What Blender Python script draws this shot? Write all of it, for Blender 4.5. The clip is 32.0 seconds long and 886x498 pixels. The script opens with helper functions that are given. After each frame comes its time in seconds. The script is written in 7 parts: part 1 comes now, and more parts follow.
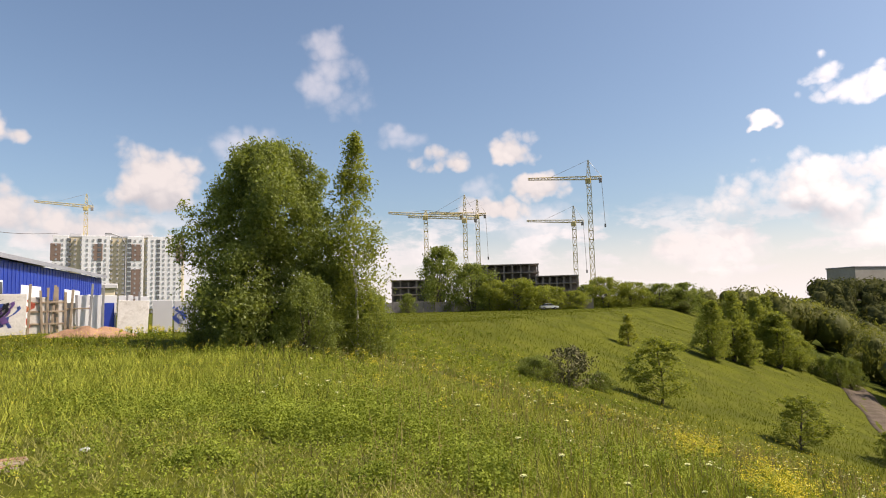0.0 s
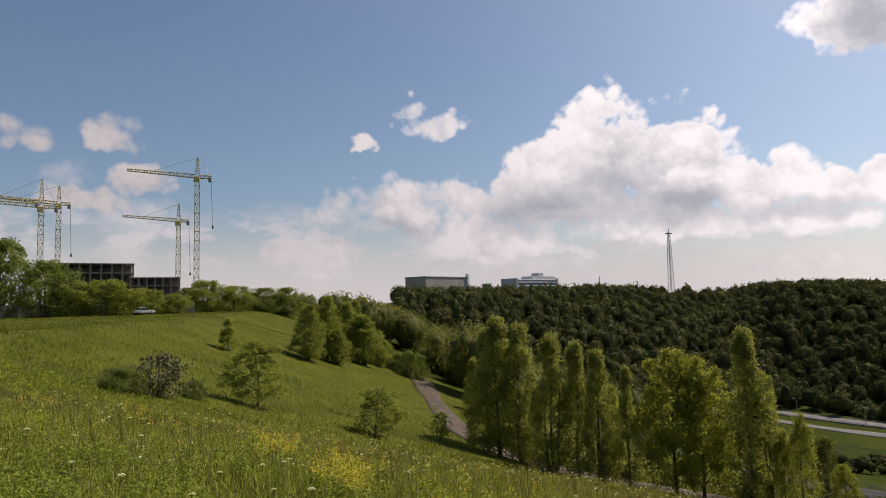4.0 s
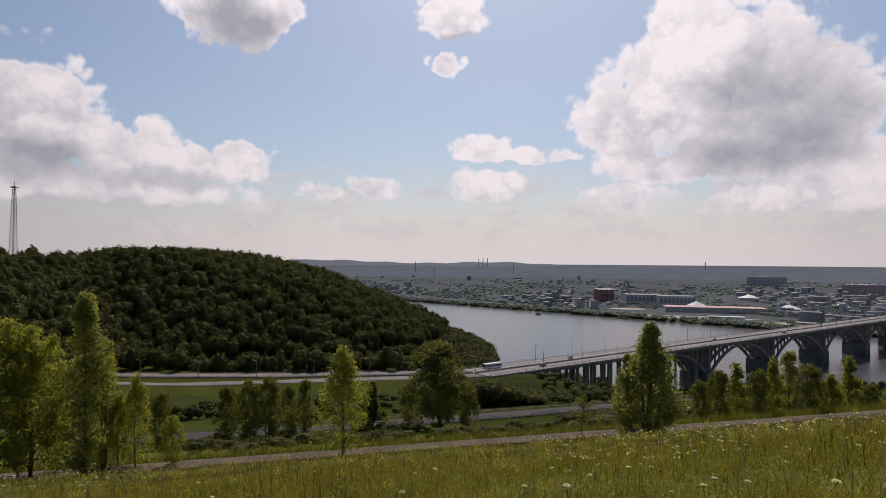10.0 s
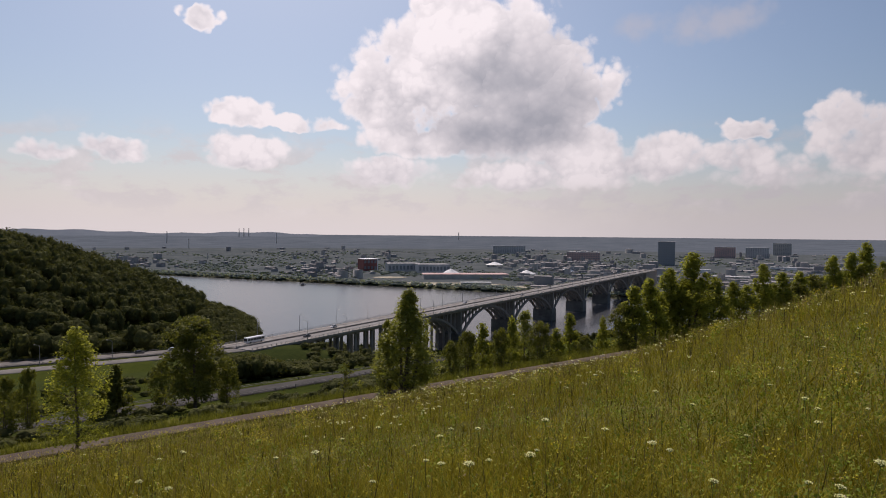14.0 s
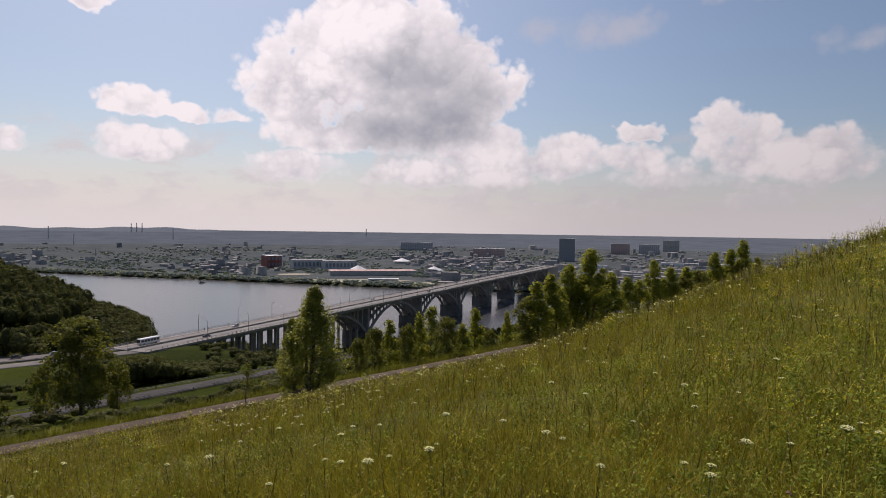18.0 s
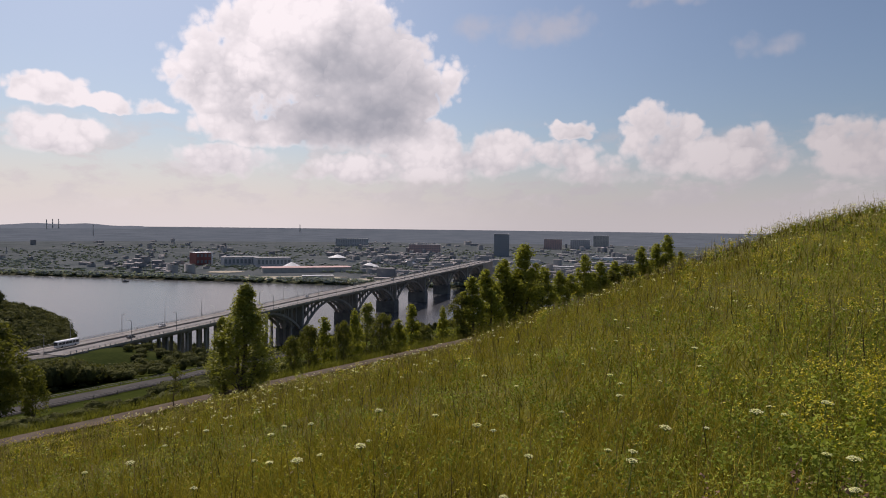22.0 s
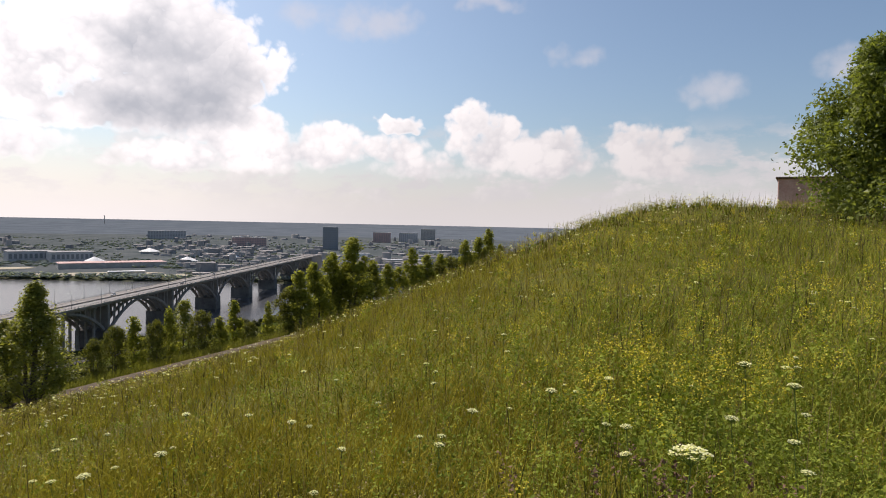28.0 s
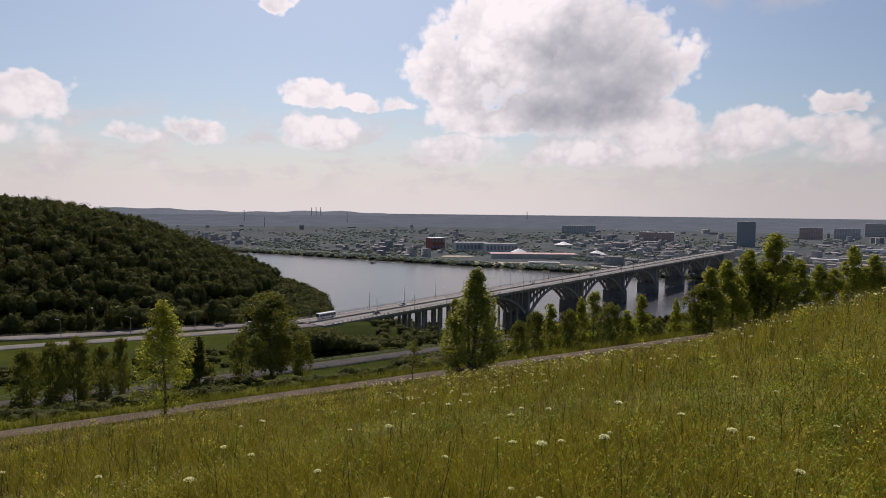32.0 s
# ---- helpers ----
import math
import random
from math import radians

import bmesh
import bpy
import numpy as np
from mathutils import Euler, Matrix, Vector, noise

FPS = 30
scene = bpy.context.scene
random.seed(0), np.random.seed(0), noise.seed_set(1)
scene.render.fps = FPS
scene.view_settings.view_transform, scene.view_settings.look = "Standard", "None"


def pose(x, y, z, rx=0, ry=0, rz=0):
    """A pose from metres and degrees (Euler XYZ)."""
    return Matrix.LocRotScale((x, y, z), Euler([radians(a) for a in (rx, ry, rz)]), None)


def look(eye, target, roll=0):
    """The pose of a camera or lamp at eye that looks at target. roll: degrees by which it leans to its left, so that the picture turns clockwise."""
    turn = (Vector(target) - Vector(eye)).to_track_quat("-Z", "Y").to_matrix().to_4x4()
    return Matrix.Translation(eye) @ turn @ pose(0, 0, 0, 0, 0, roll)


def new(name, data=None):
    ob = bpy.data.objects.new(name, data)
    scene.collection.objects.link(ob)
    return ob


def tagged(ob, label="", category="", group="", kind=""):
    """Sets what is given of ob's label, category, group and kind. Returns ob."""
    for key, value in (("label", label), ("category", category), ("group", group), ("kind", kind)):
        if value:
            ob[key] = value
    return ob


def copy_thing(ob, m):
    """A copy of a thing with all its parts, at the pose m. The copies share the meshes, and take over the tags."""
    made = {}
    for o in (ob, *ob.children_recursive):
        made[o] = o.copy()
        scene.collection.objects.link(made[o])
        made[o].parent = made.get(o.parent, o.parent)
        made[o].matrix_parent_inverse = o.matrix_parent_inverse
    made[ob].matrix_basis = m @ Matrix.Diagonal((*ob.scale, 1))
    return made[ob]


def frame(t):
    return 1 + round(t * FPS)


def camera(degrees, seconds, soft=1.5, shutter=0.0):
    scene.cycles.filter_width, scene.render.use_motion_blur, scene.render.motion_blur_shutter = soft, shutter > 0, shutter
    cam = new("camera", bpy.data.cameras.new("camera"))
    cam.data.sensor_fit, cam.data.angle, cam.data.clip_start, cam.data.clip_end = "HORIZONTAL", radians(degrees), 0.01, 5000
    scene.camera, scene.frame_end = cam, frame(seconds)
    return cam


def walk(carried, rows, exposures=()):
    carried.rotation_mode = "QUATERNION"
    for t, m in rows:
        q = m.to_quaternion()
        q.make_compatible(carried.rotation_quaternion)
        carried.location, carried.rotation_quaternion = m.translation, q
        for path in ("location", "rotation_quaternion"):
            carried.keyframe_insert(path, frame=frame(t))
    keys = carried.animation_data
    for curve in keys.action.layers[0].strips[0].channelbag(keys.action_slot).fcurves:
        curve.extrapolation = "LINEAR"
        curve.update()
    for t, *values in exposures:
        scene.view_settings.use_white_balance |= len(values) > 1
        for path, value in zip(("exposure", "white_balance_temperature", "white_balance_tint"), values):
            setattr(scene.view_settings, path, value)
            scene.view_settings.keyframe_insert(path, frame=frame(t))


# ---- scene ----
cam = camera(70.5, 32.0, soft=1.0)
PATH = [
    (0.0, pose(-0.014, 0.400, 85, 95.15, 1.35, 2.02)),
    (0.5, pose(0.003, 0.400, 85, 95.14, 1.53, -0.40)),
    (1.0, pose(0.026, 0.399, 85, 95.09, 1.59, -3.72)),
    (1.5, pose(0.054, 0.396, 85, 95.06, 1.48, -7.91)),
    (2.0, pose(0.087, 0.390, 85, 95.07, 1.45, -12.69)),
    (2.5, pose(0.120, 0.382, 85, 95.07, 1.35, -17.59)),
    (3.0, pose(0.151, 0.370, 85, 95.10, 1.12, -22.51)),
    (3.5, pose(0.183, 0.356, 85, 94.98, 1.15, -27.50)),
    (5.5, pose(0.305, 0.259, 85, 93.37, 1.26, -49.79)),
    (6.0, pose(0.328, 0.229, 85, 92.98, 1.03, -55.08)),
    (6.5, pose(0.348, 0.198, 85, 92.63, 0.98, -60.41)),
    (7.0, pose(0.363, 0.167, 85, 92.30, 0.81, -65.26)),
    (7.5, pose(0.375, 0.140, 85, 92.04, 0.59, -69.58)),
    (8.0, pose(0.383, 0.114, 85, 91.90, 0.38, -73.40)),
    (8.5, pose(0.389, 0.091, 85, 91.76, 0.14, -76.81)),
    (9.0, pose(0.394, 0.068, 85, 91.63, -0.04, -80.22)),
    (9.5, pose(0.398, 0.044, 85, 91.47, -0.26, -83.72)),
    (10.0, pose(0.400, 0.019, 85, 91.05, -0.36, -87.30)),
    (10.5, pose(0.400, -0.006, 85, 90.56, -0.25, -90.89)),
    (11.0, pose(0.399, -0.030, 85, 90.14, -0.13, -94.33)),
    (11.5, pose(0.397, -0.051, 85, 89.72, -0.20, -97.38)),
    (12.0, pose(0.394, -0.071, 85, 89.31, -0.26, -100.23)),
    (12.5, pose(0.390, -0.088, 85, 88.97, -0.35, -102.72)),
    (13.0, pose(0.386, -0.103, 85, 88.70, -0.42, -104.94)),
    (13.5, pose(0.383, -0.116, 85, 88.53, -0.47, -106.89)),
    (14.0, pose(0.379, -0.127, 85, 88.49, -0.50, -108.56)),
    (14.5, pose(0.376, -0.137, 85, 88.44, -0.52, -110.02)),
    (16.5, pose(0.364, -0.167, 85, 88.35, -0.82, -114.66)),
    (17.0, pose(0.361, -0.173, 85, 88.34, -0.83, -115.55)),
    (17.5, pose(0.359, -0.177, 85, 88.28, -0.82, -116.31)),
    (18.0, pose(0.356, -0.181, 85, 88.26, -0.80, -116.98)),
    (18.5, pose(0.354, -0.186, 85, 88.22, -0.80, -117.65)),
    (19.0, pose(0.352, -0.190, 85, 88.16, -0.71, -118.30)),
    (19.5, pose(0.350, -0.194, 85, 88.13, -0.66, -118.96)),
    (20.0, pose(0.348, -0.198, 85, 88.05, -0.62, -119.60)),
    (20.5, pose(0.345, -0.202, 85, 88.02, -0.66, -120.26)),
    (21.0, pose(0.343, -0.206, 85, 87.98, -0.70, -120.93)),
    (21.5, pose(0.341, -0.210, 85, 87.96, -0.69, -121.64)),
    (22.0, pose(0.336, -0.217, 85, 87.95, -0.69, -122.84)),
    (22.5, pose(0.331, -0.225, 85, 87.94, -0.67, -124.24)),
    (23.0, pose(0.325, -0.233, 85, 87.98, -0.67, -125.57)),
    (23.5, pose(0.320, -0.240, 85, 87.95, -0.57, -126.79)),
    (24.0, pose(0.316, -0.245, 85, 87.95, -0.57, -127.75)),
    (24.5, pose(0.312, -0.251, 85, 87.94, -0.55, -128.83)),
    (25.0, pose(0.299, -0.266, 85, 87.93, -0.62, -131.64)),
    (25.5, pose(0.276, -0.289, 85, 87.88, -0.74, -136.35)),
    (27.5, pose(0.232, -0.326, 85, 87.78, -1.41, -144.51)),
    (28.0, pose(0.266, -0.299, 85, 87.59, -1.24, -138.34)),
    (28.5, pose(0.297, -0.267, 85, 87.41, -1.16, -131.96)),
    (29.0, pose(0.326, -0.232, 85, 87.12, -0.95, -125.54)),
    (29.5, pose(0.348, -0.197, 85, 86.91, -0.79, -119.47)),
    (30.0, pose(0.365, -0.165, 85, 86.69, -0.70, -114.29)),
    (30.5, pose(0.376, -0.137, 85, 86.64, -0.60, -110.00)),
    (31.0, pose(0.383, -0.115, 85, 86.58, -0.53, -106.65)),
    (31.5, pose(0.388, -0.099, 85, 86.53, -0.63, -104.28)),
    (32.0, pose(0.391, -0.086, 85, 86.53, -0.61, -102.37)),
]
EXPOSURES = [(0.0, 0.53, 7100, 20), (1.5, 0.43, 7100, 20), (3.0, 0.05, 6900, 20), (6.0, -0.40, 6650, 20), (7.5, -0.48, 6650, 21), (10.0, -0.5, 6650, 22), (14.0, -0.45, 6700, 23), (19.0, -0.42, 6700, 23), (24.0, -0.42, 6700, 23), (25.5, -0.34, 6650, 21), (28.0, 0.07, 6750, 18), (30.0, -0.18, 6700, 20), (32.0, -0.38, 6700, 22)]
walk(cam, PATH, EXPOSURES)

# ------------------------------------------------------------------ world, sun
SUN_BEARING, SUN_HEIGHT = 93.0, 52.0


def bearing(b, r, z=0.0):
    """The place at bearing b (degrees clockwise from +y) and distance r."""
    a = radians(b)
    return Vector((r * math.sin(a), r * math.cos(a), z))


sun = new("sun", bpy.data.lights.new("sun", "SUN"))
sun.data.energy, sun.data.angle, sun.data.color = 4.7, radians(0.6), (1.0, 0.95, 0.86)
sun_way = bearing(SUN_BEARING, math.cos(radians(SUN_HEIGHT)), math.sin(radians(SUN_HEIGHT)))
sun.matrix_world = look(sun_way * 500, (0, 0, 0))

world = bpy.data.worlds.new("sky")
scene.world = world
world.use_nodes = True


class Nodes:
    """Short hand for building a node tree."""

    def __init__(self, tree):
        self.tree = tree
        tree.nodes.clear()

    def add(self, kind, **values):
        node = self.tree.nodes.new(kind)
        for key, value in values.items():
            setattr(node, key, value)
        return node

    def put(self, socket, value):
        if isinstance(value, bpy.types.NodeSocket):
            self.tree.links.new(value, socket)
        elif value is not None:
            socket.default_value = value

    def math(self, op, a, b=None, c=None, clamp=False):
        node = self.add("ShaderNodeMath", operation=op, use_clamp=clamp)
        for socket, value in zip(node.inputs, (a, b, c)):
            self.put(socket, value)
        return node.outputs[0]

    def step(self, x, lo, hi, a=0.0, b=1.0):
        node = self.add("ShaderNodeMapRange", interpolation_type="SMOOTHSTEP")
        for i, v in enumerate((x, lo, hi, a, b)):
            self.put(node.inputs[i], v)
        return node.outputs[0]

    def mix(self, fac, a, b, blend="MIX"):
        node = self.add("ShaderNodeMix", data_type="RGBA", blend_type=blend)
        self.put(node.inputs[0], fac)
        self.put(node.inputs[6], (*a, 1.0) if isinstance(a, tuple) and len(a) == 3 else a)
        self.put(node.inputs[7], (*b, 1.0) if isinstance(b, tuple) and len(b) == 3 else b)
        return node.outputs[2]

    def noise(self, vector, scale, detail=4.0, rough=0.55, distort=0.0):
        node = self.add("ShaderNodeTexNoise")
        self.put(node.inputs["Vector"], vector)
        self.put(node.inputs["Scale"], scale)
        self.put(node.inputs["Detail"], detail)
        self.put(node.inputs["Roughness"], rough)
        self.put(node.inputs["Distortion"], distort)
        return node.outputs["Fac"]


# clouds: bearing, height, half width, half height (degrees)
NORTH_CLOUDS = [(-2.0, 12.9, 3.1, 1.8), (4.8, 13.9, 3.1, 2.4), (7.5, 10.0, 2.7, 1.8), (-26.8, 10.4, 4.5, 3.6), (-37.1, 7.0, 3.4, 2.8), (-38.8, 13.6, 2.0, 2.0), (32.2, 15.6, 3.2, 1.9), (30.6, 17.0, 1.8, 1.4), (25.8, 14.4, 1.7, 1.0), (28.4, 7.7, 7.8, 3.6), (23.4, 3.9, 5.4, 2.3), (-31.5, 6.5, 6.0, 2.6), (34.0, 5.6, 8.5, 3.2), (20.0, 3.8, 6.5, 2.2), (33.5, 9.0, 5.0, 2.6), (3.0, 8.6, 3.5, 1.4)]
EAST_CLOUDS = [(49.4, 12.0, 6.4, 6.0), (54.8, 12.4, 4.2, 4.4), (43.6, 9.8, 5.6, 4.4), (54.6, 9.6, 5.8, 5.0), (39.8, 8.8, 4.0, 3.4), (60.5, 8.4, 4.8, 2.9), (66.6, 7.8, 4.8, 2.1), (47.5, 7.6, 9.5, 2.0), (38.5, 4.4, 8.2, 1.7), (57.4, 5.6, 13.2, 2.0), (69.1, 21.2, 6.0, 5.4), (87.3, 17.1, 2.0, 1.3), (88.3, 21.2, 3.8, 2.7), (81.4, 6.3, 3.2, 1.4), (75.9, 5.7, 2.2, 1.2), (90.3, 9.9, 3.5, 1.8), (96.5, 9.4, 3.7, 1.3), (69.9, 8.7, 2.4, 1.9), (90.6, 6.1, 4.3, 2.2), (102.7, 4.9, 5.9, 1.9)]
SOUTH_CLOUDS = [(105.6, 12.5, 7.6, 7.2), (111.6, 16.0, 7.2, 7.8), (116.2, 10.8, 8.2, 7.0), (108.2, 8.2, 7.4, 3.1), (120.6, 6.8, 4.6, 4.2), (125.4, 5.8, 5.5, 3.1), (133.9, 5.9, 3.6, 2.2), (142.4, 6.8, 3.3, 4.4), (134.6, 8.4, 2.3, 1.2), (147.8, 6.0, 4.4, 3.3), (156.0, 5.6, 3.8, 3.1), (115.3, 4.6, 5.4, 1.8), (136.0, 4.6, 5.5, 2.0)]
# broad shaded parts of the thick clouds
GREY = [(116.4, 12.4, 7.6, 6.6), (113.5, 8.8, 10.0, 2.6), (45.0, 7.8, 10.0, 3.2), (53.0, 7.2, 8.0, 2.2), (63.0, 6.6, 6.0, 1.2), (69.5, 19.6, 4.0, 2.6), (69.0, 18.2, 4.6, 1.6), (88.3, 19.3, 2.8, 0.9), (28.0, 6.2, 6.0, 1.4), (-27.0, 8.6, 3.6, 1.4)]
WISPS = [(-11.6, 19.1, 3.6, 3.0), (-12.3, 23.0, 2.0, 1.5), (130.4, 17.3, 7.2, 1.5), (150.0, 14.6, 2.8, 1.1), (160.9, 11.6, 3.5, 1.5), (170.9, 12.7, 2.4, 1.6), (141.9, 18.8, 3.2, 0.9), (-5.9, 15.1, 3.0, 1.2), (-14.4, 13.2, 2.0, 1.2), (2.3, 10.7, 2.2, 1.5), (-20.0, 14.0, 4.0, 1.6), (8.0, 7.0, 6.0, 2.2)]
CLOUDS = NORTH_CLOUDS + EAST_CLOUDS + SOUTH_CLOUDS
w = Nodes(world.node_tree)
way = w.add("ShaderNodeTexCoord").outputs["Generated"]
axes = w.add("ShaderNodeSeparateXYZ")
w.put(axes.inputs[0], way)
azim = w.math("MULTIPLY", w.math("ARCTAN2", axes.outputs[0], axes.outputs[1]), 57.29578)
azim = w.math("ADD", azim, w.math("MULTIPLY", w.math("LESS_THAN", azim, -100.0), 360.0))
high = true_high = w.math("MULTIPLY", w.math("ARCSINE", axes.outputs[2]), 57.29578)
big = w.noise(way, 6.0, 2.0, 0.5)
moved = w.add("ShaderNodeVectorMath", operation="ADD")
w.put(moved.inputs[0], way)
moved.inputs[1].default_value = (3.1, 1.7, 0.4)
azim = w.math("MULTIPLY_ADD", w.math("SUBTRACT", w.noise(way, 13.0, 3.0, 0.6), 0.5), 6.0, azim)
high = w.math("MULTIPLY_ADD", w.math("SUBTRACT", w.noise(moved.outputs[0], 15.0, 3.0, 0.6), 0.5), 3.0, high)


def stir(where, scale, amount):
    """The direction moved a little by noise, so that lumps lose their regular shape."""
    drift = w.add("ShaderNodeTexNoise")
    w.put(drift.inputs["Vector"], where)
    drift.inputs["Scale"].default_value = scale
    drift.inputs["Detail"].default_value = 4.0
    gain = w.add("ShaderNodeVectorMath", operation="SCALE")
    w.put(gain.inputs[0], drift.outputs["Color"])
    gain.inputs["Scale"].default_value = amount
    out = w.add("ShaderNodeVectorMath", operation="ADD")
    w.put(out.inputs[0], where)
    w.put(out.inputs[1], gain.outputs[0])
    return out.outputs[0]


def domes(where, scale):
    """Rounded lumps with sharp creases: their height, and how far each place faces the sun."""
    cell = w.add("ShaderNodeTexVoronoi", feature="F1")
    w.put(cell.inputs["Vector"], where)
    w.put(cell.inputs["Scale"], scale)
    far = cell.outputs["Distance"]
    out = w.add("ShaderNodeVectorMath", operation="SUBTRACT")
    w.put(out.inputs[0], where)
    w.put(out.inputs[1], cell.outputs["Position"])
    turn = w.add("ShaderNodeVectorMath", operation="DOT_PRODUCT")
    w.put(turn.inputs[0], out.outputs[0])
    turn.inputs[1].default_value = tuple(sun_way * scale)
    height = w.math("MULTIPLY_ADD", w.math("MULTIPLY", far, far), -1.0, 0.28)
    top = w.math("MULTIPLY", w.math("MAXIMUM", height, 0.0), 4.0)
    return height, w.math("MULTIPLY_ADD", turn.outputs["Value"], top, w.math("MULTIPLY", height, 0.8))


relief_here, relief_lit = None, None
for scale, size, gloss in ((9.0, 1.1, 1.0), (20.0, 0.75, 0.75), (43.0, 0.42, 0.55), (90.0, 0.24, 0.35)):
    height, facing = domes(stir(way, scale * 1.3, 0.62 / scale), scale)
    height, facing = w.math("MULTIPLY", height, size), w.math("MULTIPLY", facing, gloss)
    relief_here = height if relief_here is None else w.math("ADD", relief_here, height)
    relief_lit = facing if relief_lit is None else w.math("ADD", relief_lit, facing)
fray = w.math("MULTIPLY", w.math("SUBTRACT", w.noise(way, 40.0, 8.0, 0.65), 0.5), 0.45)
rag = w.math("ADD", w.math("ADD", relief_here, fray), w.math("MULTIPLY", w.math("SUBTRACT", big, 0.5), 1.0))


def ellipse(row, flat):
    b0, h0, wide, tall = row
    u = w.math("MULTIPLY", w.math("SUBTRACT", azim, b0), 1 / wide)
    v = w.math("MULTIPLY", w.math("SUBTRACT", high, h0), 1 / tall)
    low = w.math("MULTIPLY", w.math("MINIMUM", v, 0.0), flat)       # flat undersides
    d = w.math("MULTIPLY_ADD", low, low, w.math("MULTIPLY_ADD", u, u, w.math("MULTIPLY", v, v)))
    return w.math("SUBTRACT", 1.2, d), v


body, under, soft, grey = None, None, None, None
for row in GREY:
    f, v = ellipse(row, 0.6)
    grey = f if grey is None else w.math("MAXIMUM", grey, f)
for row in CLOUDS:
    f, v = ellipse(row, 1.5)
    body = f if body is None else w.math("MAXIMUM", body, f)
    g = w.math("MULTIPLY", w.math("MAXIMUM", f, 0.0), w.math("SUBTRACT", min(0.5, 0.06 * row[3]), v))
    under = g if under is None else w.math("MAXIMUM", under, g)
for row in WISPS:
    f, v = ellipse(row, 0.0)
    soft = f if soft is None else w.math("MAXIMUM", soft, f)
dense = w.math("ADD", body, rag)
blur = w.math("ADD", w.step(true_high, 10.0, 3.0, 0.0, 0.6), w.step(azim, 45.0, 25.0, 0.0, 0.35))                      # low cloud melts into the haze
cover = w.math("MULTIPLY", w.step(dense, 0.06, w.math("ADD", blur, 0.50)), w.step(true_high, 1.0, 5.0, 0.35, 1.0))
wisp = w.step(w.math("ADD", soft, w.math("MULTIPLY", rag, 1.3)), 0.0, 1.8, 0.0, 0.5)
veil = w.math("MULTIPLY", w.step(true_high, 9.0, -0.5), 0.92)          # pale haze low over the horizon
relief = w.math("MULTIPLY", relief_lit, 0.75)
shade = w.step(w.math("ADD", under, w.math("MULTIPLY", w.math("SUBTRACT", big, 0.5), 0.8)), 0.10, 0.85)
broad_shade = w.step(w.math("ADD", grey, w.math("MULTIPLY_ADD", w.math("SUBTRACT", big, 0.5), 1.6, w.math("MULTIPLY", relief_here, 0.35))), -0.3, 1.5)
shade = w.math("ADD", w.math("ADD", w.math("MULTIPLY_ADD", shade, 0.38, 0.11), w.math("MULTIPLY", broad_shade, 0.68)), w.math("MULTIPLY", relief, w.math("MULTIPLY_ADD", broad_shade, 0.55, -1.0)), clamp=True)
shade = w.math("MULTIPLY", shade, w.step(w.math("ADD", dense, w.math("MULTIPLY", broad_shade, 0.5)), 0.25, 0.75))        # thin edges stay bright
toward = w.add("ShaderNodeVectorMath", operation="DOT_PRODUCT")
w.put(toward.inputs[0], way)
toward.inputs[1].default_value = tuple(sun_way)
near_sun = w.step(toward.outputs["Value"], 0.1, 0.95)
lit = w.mix(near_sun, (0.58, 0.574, 0.574), (1.26, 1.26, 1.26))       # thin cloud scatters more light towards the sun's side
dim = w.mix(near_sun, (0.35, 0.375, 0.42), (0.50, 0.545, 0.60))
cloud_tint = w.mix(shade, lit, dim)
cloud_tint = w.mix(w.step(true_high, 6.0, 1.0, 0.0, 0.6), cloud_tint, (0.78, 0.76, 0.77))

sky = w.add("ShaderNodeTexSky", sky_type="NISHITA", sun_disc=False)
sky.sun_elevation, sky.sun_rotation = radians(SUN_HEIGHT), radians(SUN_BEARING)
sky.air_density, sky.dust_density, sky.ozone_density, sky.altitude = 1.0, 2.1, 1.6, 150
SKY = 0.111
base = w.mix(1.0, sky.outputs[0], (SKY * 0.93, SKY * 1.05, SKY * 1.06), "MULTIPLY")
sunward = w.step(w.math("ABSOLUTE", w.math("SUBTRACT", azim, SUN_BEARING)), 45.0, 12.0)
far_side = w.step(w.math("ABSOLUTE", w.math("SUBTRACT", azim, SUN_BEARING)), 28.0, 62.0, 1.0, 0.91)      # deeper blue away from the sun
base = w.mix(1.0, base, far_side, "MULTIPLY")
base = w.mix(veil, base, w.mix(sunward, (0.70, 0.695, 0.70), (0.95, 0.93, 0.915)))
flat = w.add("ShaderNodeMapping")
w.put(flat.inputs["Vector"], way)
flat.inputs["Scale"].default_value = (1.0, 1.0, 2.6)
bank = w.math("MULTIPLY", w.step(w.math("MULTIPLY_ADD", relief_here, 0.10, w.noise(flat.outputs[0], 12.0, 6.0, 0.6)), 0.44, 0.60), w.math("MULTIPLY", w.step(true_high, 10.0, 5.5), w.step(true_high, 0.5, 3.0, 0.0, 0.7)))
base = w.mix(bank, base, w.mix(w.step(relief_lit, -0.2, 0.9), w.mix(sunward, (0.62, 0.62, 0.64), (0.80, 0.79, 0.79)), w.mix(sunward, (0.78, 0.765, 0.76), (1.04, 1.02, 1.0))))
base = w.mix(wisp, base, (0.70, 0.69, 0.71))
base = w.mix(cover, base, cloud_tint)
shine = w.add("ShaderNodeBackground")
w.put(shine.inputs[0], base)
w.put(shine.inputs[1], 1.0)
w.put(w.add("ShaderNodeOutputWorld").inputs[0], shine.outputs[0])


